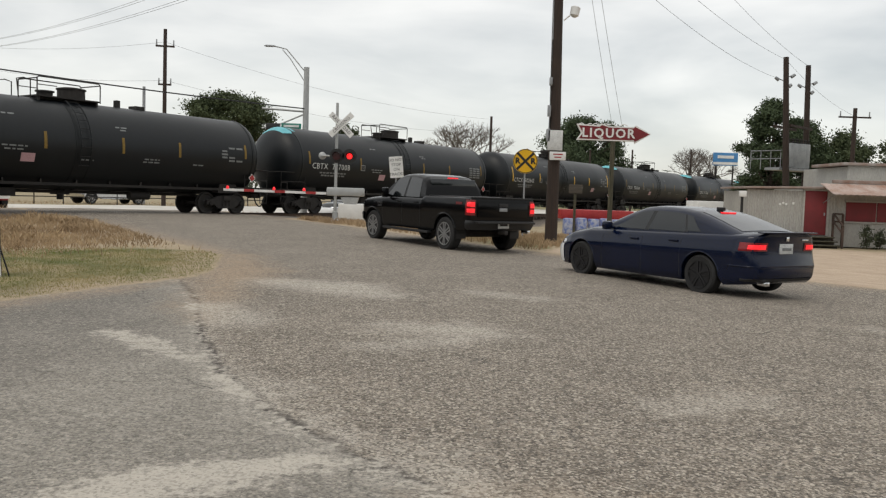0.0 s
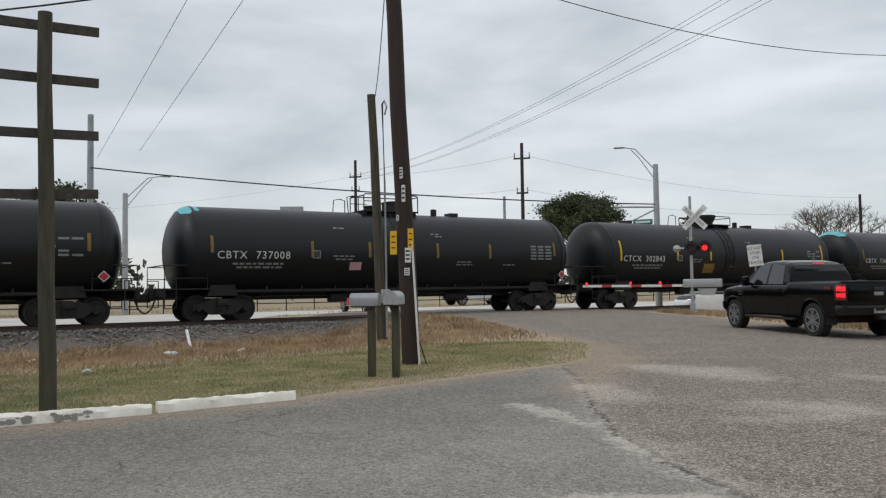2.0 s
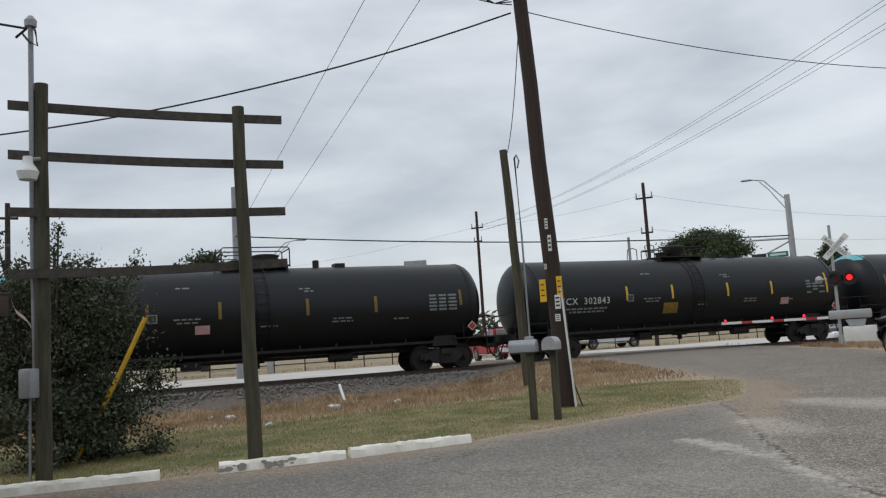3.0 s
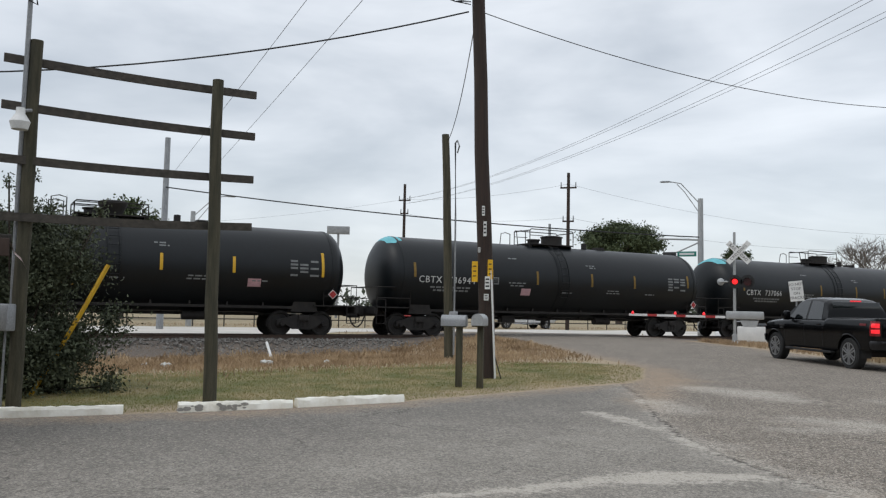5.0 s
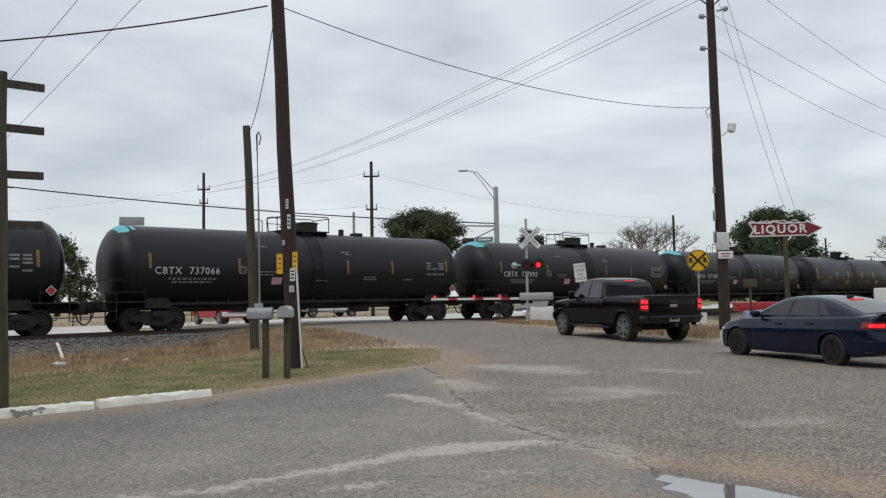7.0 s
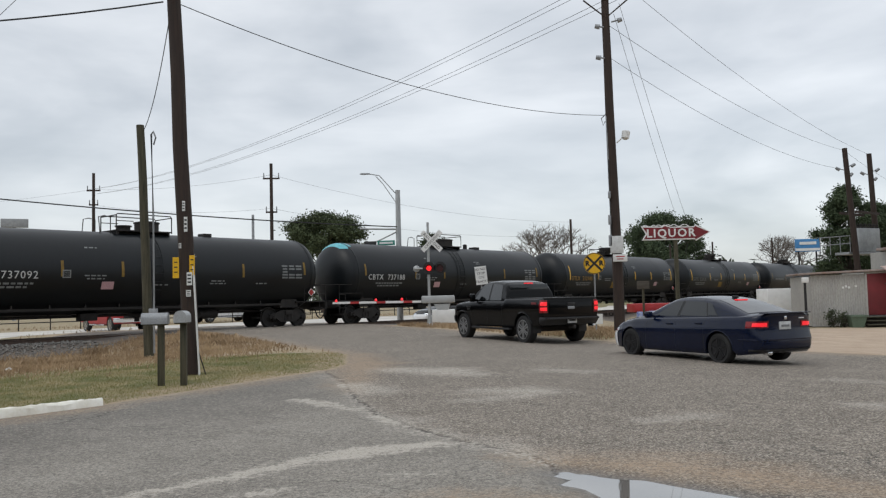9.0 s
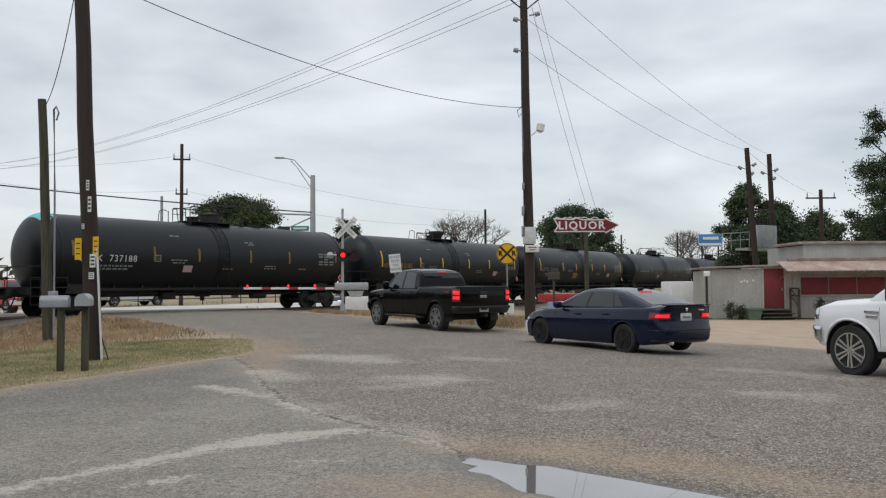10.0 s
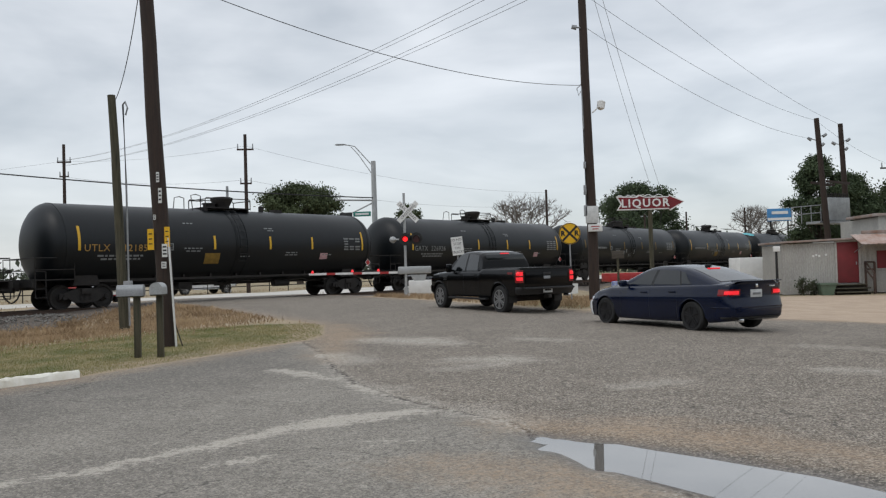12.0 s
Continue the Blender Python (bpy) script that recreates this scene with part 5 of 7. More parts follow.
for x, z, w, h, material in ((-0.02, 3.40, 0.46, 0.62, STENCIL), (0.08, 2.92, 0.50, 0.26, WHITE_PAINT), (-0.24, 3.55, 0.12, 0.4, GALV), (-0.24, 4.3, 0.1, 0.35, GALV), (-0.22, 5.2, 0.09, 0.25, GALV)):
    bm = bmesh.new()
    soft_box(bm, (x, -0.24, z - ZB), (w, 0.10, h), 0.015)
    bx = part("service_box", bm, material, tp)
    if material is WHITE_PAINT:
        for j in range(2):
            bm = bmesh.new()
            box(bm, (x, -0.293, z - ZB + 0.05 - 0.09 * j), (0.3 - 0.08 * j, 0.004, 0.035))
            part("lettering_bar", bm, RED_PAINT, bx, smooth=0)
bm = bmesh.new()
tube(bm, [(-0.2, -0.12, 3.6 - ZB), (-0.19, -0.12, 6.5 - ZB), (-0.22, -0.12, 8.1 - ZB)], 0.03, 6)
part("riser_conduit", bm, GALV, tp)
bm = bmesh.new()
tube(bm, [(-0.25, -0.13, 8.15 - ZB), (-0.4, -0.13, 8.0 - ZB), (-0.33, -0.13, 7.75 - ZB), (-0.26, -0.13, 7.9 - ZB)], 0.016, 5)
part("drip_loop", bm, CABLE, tp)

# the arrow sign
AX, AY, AZ = 6.95, 34.75, 4.36
s, z = post_sign("arrow_sign", AX, AY, 3.95, "red arrow-shaped shop sign with white letters on a post", "shop sign", 0.10, WOOD_GREY)
z = AZ - lie_at(AX, AY)
outline = [(-1.48, -0.26), (-1.3, 0), (-1.5, 0.34), (-0.62, 0.30), (-0.5, 0.38), (-0.2, 0.28), (0.85, 0.27), (0.88, 0.34), (1.52, 0.02), (0.9, -0.34), (0.86, -0.27), (-0.3, -0.27)]
bm = bmesh.new()
prism(bm, [(x * 1.02, zz * 1.09) for x, zz in outline], 0.16, pose(0, 0, z))
edge_ob = part("sign_rim", bm, WHITE_PAINT, s, "pale worn metal rim", smooth=0)
bm = bmesh.new()
prism(bm, [(x * 0.975 + 0.01, zz * 0.9) for x, zz in outline], 0.18, pose(0, 0, z))
face_ob = part("sign_face", bm, SIGN_RED, s, "red enamel sign face", smooth=0)
lettering("sign_words", "LIQUOR", 0.52, pose(-0.22, -0.10, z) @ FRONT, WHITE_PAINT, face_ob, 0.012, 1.2, 0.012)
for x0, x1 in ((-1.5, -0.9), (-0.9, -0.2), (-0.2, 0.6)):
    bm = bmesh.new()
    tube(bm, [(x0 + (x1 - x0) * k / 8, 0, z + 0.36 + 0.05 * math.sin(k * 1.3 + x0)) for k in range(9)], 0.018, 5)
    part("neon_tube", bm, WHITE_PAINT, s)
bm = bmesh.new()
tube(bm, [(0.45, 0.0, z - 0.3), (0.52, -0.02, z - 0.6), (0.42, -0.02, z - 0.85), (0.5, -0.02, z - 1.1), (0.35, 0.0, z - 1.2)], 0.014, 5)
part("loose_cable", bm, CABLE, s)

# small brown sign, red railing and wrapped goods behind the parked car
s, z = post_sign("small_board_sign", 5.05, 32.0, 2.0, "small weathered brown board on a post", "sign", 0.05, WOOD_GREY)
bm = bmesh.new()
soft_box(bm, (0, -0.06, z), (0.52, 0.03, 0.34), 0.01)
part("board", bm, WOOD_PLANK, s)
rd = thing("red_trailer", grounded(6.9, 38.5, 8), "low red flat trailer with blue wrapped goods", "trailer")
bm = bmesh.new()
soft_box(bm, (0, 0, 1.0), (3.4, 1.6, 0.42), 0.03)
part("trailer_bed", bm, RED_PAINT, rd)
for x in (-1.2, 1.1):
    bm = bmesh.new()
    rod(bm, (x, -0.9, 0.38), (x, -0.65, 0.38), 0.38, 0.38, 18)
    part("trailer_wheel", bm, RUBBER, rd)
for k in range(5):
    bm = bmesh.new()
    soft_box(bm, (-1.5 + k * 0.52, -1.3, 0.42 + 0.03 * (k % 2)), (0.44, 0.4, 0.82), 0.06, pose(0, 0, 0, 0, 0, 2 * k))
    part("wrapped_bundle", bm, BLUE_SPRAY, rd, "blue and white wrapped bundle")


# ---- vehicles ----
def curve_of(pairs):
    xs, ys = zip(*pairs)
    return lambda x: float(np.interp(x, xs, ys))


def wheel_of(parent, x, y, r, width, rim_mat, spokes, flip):
    w = new("wheel")
    w.parent, w.location = parent, (x, y, r)
    w.rotation_euler = (0, 0, math.pi if flip else 0)  # the outer face looks along local -y
    bm = bmesh.new()
    lathe(bm, [(-width / 2, r * 0.66), (-width / 2, r * 0.9), (-width / 2 + 0.03, r * 0.985), (0, r), (width / 2 - 0.03, r * 0.985), (width / 2, r * 0.9), (width / 2 - 0.01, r * 0.66)], 36, pose(0, 0, 0, 0, 0, -90), cap=False)
    part("tyre", bm, RUBBER, w)
    bm = bmesh.new()
    lathe(bm, [(width / 2 - 0.012, r * 0.70), (width / 2, r * 0.69), (width / 2 - 0.01, r * 0.63), (width / 2 - 0.09, r * 0.60), (width / 2 - 0.10, 0.0)], 32, pose(0, 0, 0, 0, 0, -90))
    rm = part("rim", bm, DARK_ALLOY, w)
    bm = bmesh.new()
    lathe(bm, [(width / 2 - 0.02, r * 0.70), (width / 2 + 0.004, r * 0.69), (width / 2 + 0.002, r * 0.64), (width / 2 - 0.02, r * 0.63)], 32, pose(0, 0, 0, 0, 0, -90), cap=False)
    part("rim_lip", bm, rim_mat, rm)
    bm = bmesh.new()
    for k in range(spokes):
        m = pose(0, 0, 0, 0, 360 * k / spokes, 0)
        for e in (-1, 1):
            prism(bm, [(0.018 * e - 0.014, 0), (0.018 * e + 0.014, 0), (0.034 * e * r / 0.35 + 0.019, r * 0.66), (0.034 * e * r / 0.35 - 0.019, r * 0.66)], 0.03, m @ pose(0, -width / 2 + 0.012 + 0.004 * e, 0))
    lathe(bm, [(width / 2 - 0.05, r * 0.16), (width / 2 - 0.012, r * 0.15), (width / 2 - 0.005, 0)], 16, pose(0, 0, 0, 0, 0, -90))
    part("spokes", bm, rim_mat, rm)
    return w


def vehicle(name, m, label, spec, paint, glass, rim_mat, category):
    """A car in lofted sections: local +x ahead, its origin on the road midway between its axles."""
    car = thing(name, m, label, category)
    wf, zs, zc, zb = (curve_of(spec[k]) for k in ("width", "shoulder", "middle", "bottom"))
    tail, nose = curve_of(spec["tail"]), curve_of(spec["nose"])
    x0, x1, hub, ra, wb = spec["rear"], spec["front"], spec["tyre"], spec["arch"], spec["base"] / 2
    win, flank = spec["inner"], spec["flank"]
    span = spec.get("end_span", 0.45)

    def shift(x, z):
        """How far an end's face is set in at this height."""
        a, b = max(0.0, min(1.0, (x0 + span - x) / span)), max(0.0, min(1.0, (x - x1 + span) / span))
        return a ** 1.5 * tail(z) - b ** 1.5 * nose(z)

    fz, fk = zip(*flank)

    def flank_y(x, z):
        bt, sh = zb(x), zs(x)
        return wf(x) * float(np.interp((z - bt) / (sh - bt), fz, fk))

    xs = sorted(set(np.round(np.concatenate([np.linspace(x0, x1, 70), *[c + ra * np.sin(np.linspace(-1.5707, 1.5707, 21)) for c in (-wb, wb)], [x0 + 0.015, x0 + 0.04, x1 - 0.015, x1 - 0.04]]), 4)))
    bm = bmesh.new()
    rings = []
    for x in xs:
        w, sh, mid, bt = wf(x), zs(x), zc(x), zb(x)
        za = bt
        for c in (-wb, wb):
            if abs(x - c) <= ra:
                za = max(za, hub + math.sqrt(max(0, ra * ra - (x - c) ** 2)))
        half = [(0, bt), (win, bt), (win, za)]
        for i, (s, k) in enumerate(flank):
            z = bt + (sh - bt) * s
            y = k * w if z >= za else flank_y(x, min(za, sh))
            half.append((y, max(z, za + 0.0008 * i)))
        top = half[-1][1]
        half += [(w * 0.72, top + (mid - sh) * 0.55 + 0.012), (w * 0.42, top + (mid - sh) * 0.85 + 0.010), (0, max(mid, top) + 0.008)]
        rings.append([Vector((x + shift(x, z), y, z)) for y, z in half] + [Vector((x + shift(x, z), -y, z)) for y, z in half[-2:0:-1]])
    vs = loft(bm, rings, cap=False)
    nh = len(half)
    for ring, flip in ((vs[0], 1), (vs[-1], 0)):
        mirror = [ring[0]] + ring[:nh - 1:-1] + [ring[nh - 1]]
        for i in range(nh - 1):
            q = [ring[i], ring[i + 1], mirror[i + 1], mirror[i]]
            q = [v for k, v in enumerate(q) if v not in q[:k]]
            bm.faces.new(q if flip else q[::-1])
    body = part("body", bm, paint, car, smooth=38)
    for s in (-1, 1):
        for c in (-wb, wb):
            bm = bmesh.new()
            pts = []
            for a in np.linspace(0.05, math.pi - 0.05, 22):
                x, z = c + (ra + 0.012) * math.cos(a), hub + (ra + 0.012) * math.sin(a)
                if z > zb(x):
                    pts.append((x, s * (flank_y(x, z) - 0.002), z))
            tube(bm, pts, spec["lip"], 6)
            part("arch_lip", bm, spec.get("lip_paint") or paint, body)
            bm = bmesh.new()
            loft(bm, [[Vector((c + (ra - 0.01) * math.cos(a), y, hub + (ra - 0.01) * math.sin(a))) for a in np.linspace(-0.2, math.pi + 0.2, 18)] for y in (s * win, s * (wf(c) - 0.06))], closed=False)
            part("wheel_well", bm, BLACK_PLASTIC, body)
    # the cabin: a painted shell with panes set on it
    roof, cw, belt = curve_of(spec["roof"]), spec["cabin"], spec["belt"]
    gx = [p[0] for p in spec["roof"]]

    def side(z):
        return cw - spec["lean"] * (z - belt) - 0.10 * max(0.0, z - belt) ** 2

    bm = bmesh.new()
    rings = []
    for x in sorted(set(list(np.linspace(gx[0], gx[-1], 44)) + gx)):
        t = max(roof(x), belt + 0.09)
        zt = t - 0.075
        half = [(0, belt - 0.2), (cw, belt - 0.2), (cw, belt)] + [(side(belt + (zt - belt) * k), belt + (zt - belt) * k) for k in (0.33, 0.66, 1.0)]
        e = side(t)
        half += [(e - 0.022, t - 0.040), (e - 0.06, t - 0.018), (e - 0.12, t - 0.006), (e * 0.5, t + 0.006), (0, t + 0.010)]
        drop = min(0.0, roof(x) - belt - 0.09)
        rings.append([Vector((x, y, z + drop)) for y, z in half] + [Vector((x, -y, z + drop)) for y, z in half[-2:0:-1]])
    loft(bm, rings)
    cabin = part("cabin_shell", bm, paint, car, smooth=40)

    def pane(nm, low, high, z0, z1, s, material, off):
        bm2 = bmesh.new()
        rows = []
        for v in np.linspace(0, 1, 9):
            row = []
            for u in np.linspace(0, 1, 15):
                x = (low[0] + (low[1] - low[0]) * u) * (1 - v) + (high[0] + (high[1] - high[0]) * u) * v
                z = z0 + (min(z1, roof(x) - 0.088) - z0) * v
                row.append(Vector((x, s * (side(z) + off), z)))
            rows.append(row)
        loft(bm2, rows, closed=False)
        part(nm, bm2, material, cabin, smooth=60)

    for s in (-1, 1):
        for low, high, z0, z1 in spec["panes"]:
            pane("side_window", low, high, z0, z1, s, glass, 0.007)
        for low, high, z0, z1 in spec["trims"]:
            pane("pillar_trim", low, high, z0, z1, s, BLACK_PLASTIC, 0.004)
    for nm, xa, xb, f in spec["screens"]:
        bm = bmesh.new()
        rows = []
        for x in np.linspace(xa, xb, 14):
            t, e = roof(x), side(roof(x)) - 0.10
            rows.append([Vector((x, q * e * f, t + 0.018 - 0.018 * q * q * f * f)) for q in np.linspace(-1, 1, 15)])
        loft(bm, rows, closed=False)
        part(nm, bm, glass, cabin, smooth=60)
    for s in (-1, 1):
        bm = bmesh.new()
        mx, mz = spec["mirror"]
        mh = spec.get("mirror_h", 0.15)
        soft_box(bm, (mx, s * (cw + 0.17), mz), (0.12, 0.2, mh), 0.045)
        rod(bm, (mx, s * (cw - 0.02), mz - mh * 0.3), (mx, s * (cw + 0.10), mz - mh * 0.2), 0.025, 0.025, 8)
        part("door_mirror", bm, spec.get("mirror_paint") or paint, car)
        for xd in spec["doors"]:
            bm = bmesh.new()
            lo, hi = zb(xd) + 0.06, zs(xd) - 0.01
            tube(bm, [(xd, s * (flank_y(xd, z) - 0.001), z) for z in np.linspace(lo, hi, 9)], 0.005, 5)
            part("door_gap", bm, BLACK_PLASTIC, body)
        for xd in spec["handles"]:
            z = zs(xd) - spec["handle_drop"]
            bm = bmesh.new()
            soft_box(bm, (xd, s * (flank_y(xd, z) + 0.012), z), (0.2, 0.03, 0.035), 0.01)
            part("door_handle", bm, spec.get("handle_paint") or paint, car)
        for xw in (-wb, wb):
            wheel_of(car, xw, s * spec["track"], hub, spec["tyre_w"], rim_mat, spec["spokes"], s > 0)
        for nm, z0, z1, xs_, ye, off, material, lb in spec["wraps"]:
            end = x0 if xs_ < 0 else x1
            bm = bmesh.new()
            rows = []
            for z in np.linspace(z0, z1, 6):
                row = [(x + shift(x, z), flank_y(x, z) + off) for x in np.linspace(xs_, end, 9)]
                xe = end + shift(end, z) + (-off if end < 0 else off)
                row += [(xe, y) for y in np.linspace(flank_y(end, z), ye, 4)]
                edge = abs((z - z0) / (z1 - z0) * 2 - 1)
                rows.append([Vector((x, s * (y - (0.6 * off if edge > 0.99 and k < 9 else 0)), z)) for k, (x, y) in enumerate(row)])
            loft(bm, rows, closed=False)
            part(nm, bm, material, car, lb, smooth=50)
    for nm, c, sz, material, lb in spec["extras"]:
        bm = bmesh.new()
        soft_box(bm, c, sz, min(sz) * 0.22)
        part(nm, bm, material, car, lb)
    return car


SEDAN = dict(rear=-2.43, front=2.36, base=2.888, tyre=0.325, tyre_w=0.225, arch=0.365, inner=0.60, track=0.79, spokes=5, lip=0.010, handle_drop=0.13, end_span=0.5,
             flank=[(0.0, 0.915), (0.07, 0.962), (0.16, 0.975), (0.34, 0.990), (0.52, 1.0), (0.66, 0.998), (0.735, 0.992), (0.765, 0.978), (0.88, 0.958), (0.95, 0.935), (0.985, 0.91), (1.0, 0.88)],
             tail=[(0.15, 0.16), (0.26, 0.07), (0.36, 0.01), (0.45, 0.0), (0.60, 0.0), (0.645, 0.02), (0.67, 0.055), (0.80, 0.065), (0.98, 0.045), (1.03, 0.01), (1.07, 0.0)],
             nose=[(0.2, 0.05), (0.4, 0.0), (0.55, 0.02), (0.7, 0.12), (0.9, 0.3)],
             width=[(-2.43, 0.66), (-2.39, 0.74), (-2.3, 0.82), (-2.1, 0.875), (-1.5, 0.915), (-0.6, 0.922), (0.6, 0.922), (1.4, 0.915), (1.8, 0.885), (2.1, 0.82), (2.25, 0.74), (2.36, 0.60)],
             shoulder=[(-2.43, 1.005), (-2.3, 1.01), (-2.0, 1.005), (-1.3, 0.985), (-0.4, 0.955), (0.6, 0.925), (1.3, 0.89), (1.8, 0.80), (2.15, 0.69), (2.36, 0.58)],
             middle=[(-2.43, 1.045), (-2.38, 1.06), (-1.9, 1.045), (-1.0, 1.02), (0.9, 0.98), (1.3, 0.955), (1.9, 0.85), (2.2, 0.72), (2.36, 0.60)],
             bottom=[(-2.43, 0.31), (-2.3, 0.25), (-1.9, 0.21), (0, 0.185), (1.9, 0.18), (2.36, 0.20)],
             roof=[(-2.12, 1.03), (-1.85, 1.115), (-1.6, 1.195), (-1.3, 1.285), (-1.05, 1.345), (-0.75, 1.383), (-0.40, 1.397), (-0.1, 1.39), (0.12, 1.36), (0.38, 1.27), (0.72, 1.12), (1.10, 0.955)], cabin=0.795, belt=0.955, lean=0.40,
             panes=[((-0.10, 0.80), (-0.17, 0.16), 0.975, 1.40), ((-1.02, -0.18), (-0.90, -0.25), 0.99, 1.40), ((-1.34, -1.055), (-1.08, -0.94), 1.01, 1.38)],
             trims=[((-0.19, -0.09), (-0.26, -0.16), 0.97, 1.38), ((-1.07, -1.01), (-0.95, -0.89), 0.99, 1.36)],
             screens=[("rear_window", -2.02, -1.08, 0.93), ("windscreen", 0.20, 1.04, 0.98)], mirror=(0.68, 1.0), doors=(0.86, -0.14, -1.02), handles=(0.05, -0.86))
SEDAN["wraps"] = [("tail_lamp", 0.775, 0.905, -2.17, 0.45, 0.007, TAIL_OFF, "red wraparound tail lamp"), ("brake_lamp", 0.80, 0.875, -2.32, 0.49, 0.013, TAIL_LIT, "lit brake lamp"),
                  ("front_bumper", 0.22, 0.60, 2.02, 0.0, 0.012, PAINT_WHITE, "unpainted white front bumper"), ("head_lamp", 0.575, 0.66, 1.95, 0.36, 0.008, CHROME, ""), ("bumper_moulding", 0.52, 0.545, -1.98, 0.0, 0.010, PAINT_NAVY, ""),
                  ("lower_valance", 0.30, 0.345, -2.2, 0.0, 0.010, BLACK_PLASTIC, "")]
SEDAN["extras"] = [("number_plate", (-2.375, 0, 0.81), (0.03, 0.32, 0.16), STENCIL, "pale number plate"), ("plate_bar", (-2.393, 0, 0.805), (0.008, 0.22, 0.045), STENCIL_GREY, "plain bar on the plate"),
                   ("boot_spoiler", (-2.40, 0, 1.065), (0.10, 1.34, 0.022), PAINT_NAVY, ""), ("exhaust_tip", (-2.38, 0.5, 0.27), (0.18, 0.09, 0.07), CHROME, ""),
                   ("roof_aerial", (-1.06, 0, 1.385), (0.16, 0.05, 0.06), BLACK_PLASTIC, ""), ("brake_lamp", (-1.22, 0, 1.325), (0.05, 0.34, 0.025), TAIL_LIT, "lit high brake lamp"), ("badge", (-2.392, 0, 0.965), (0.02, 0.07, 0.07), CHROME, ""), ("model_badge", (-2.385, -0.45, 0.95), (0.012, 0.16, 0.025), CHROME, "")]
SEDAN["mirror_paint"] = PAINT_NAVY


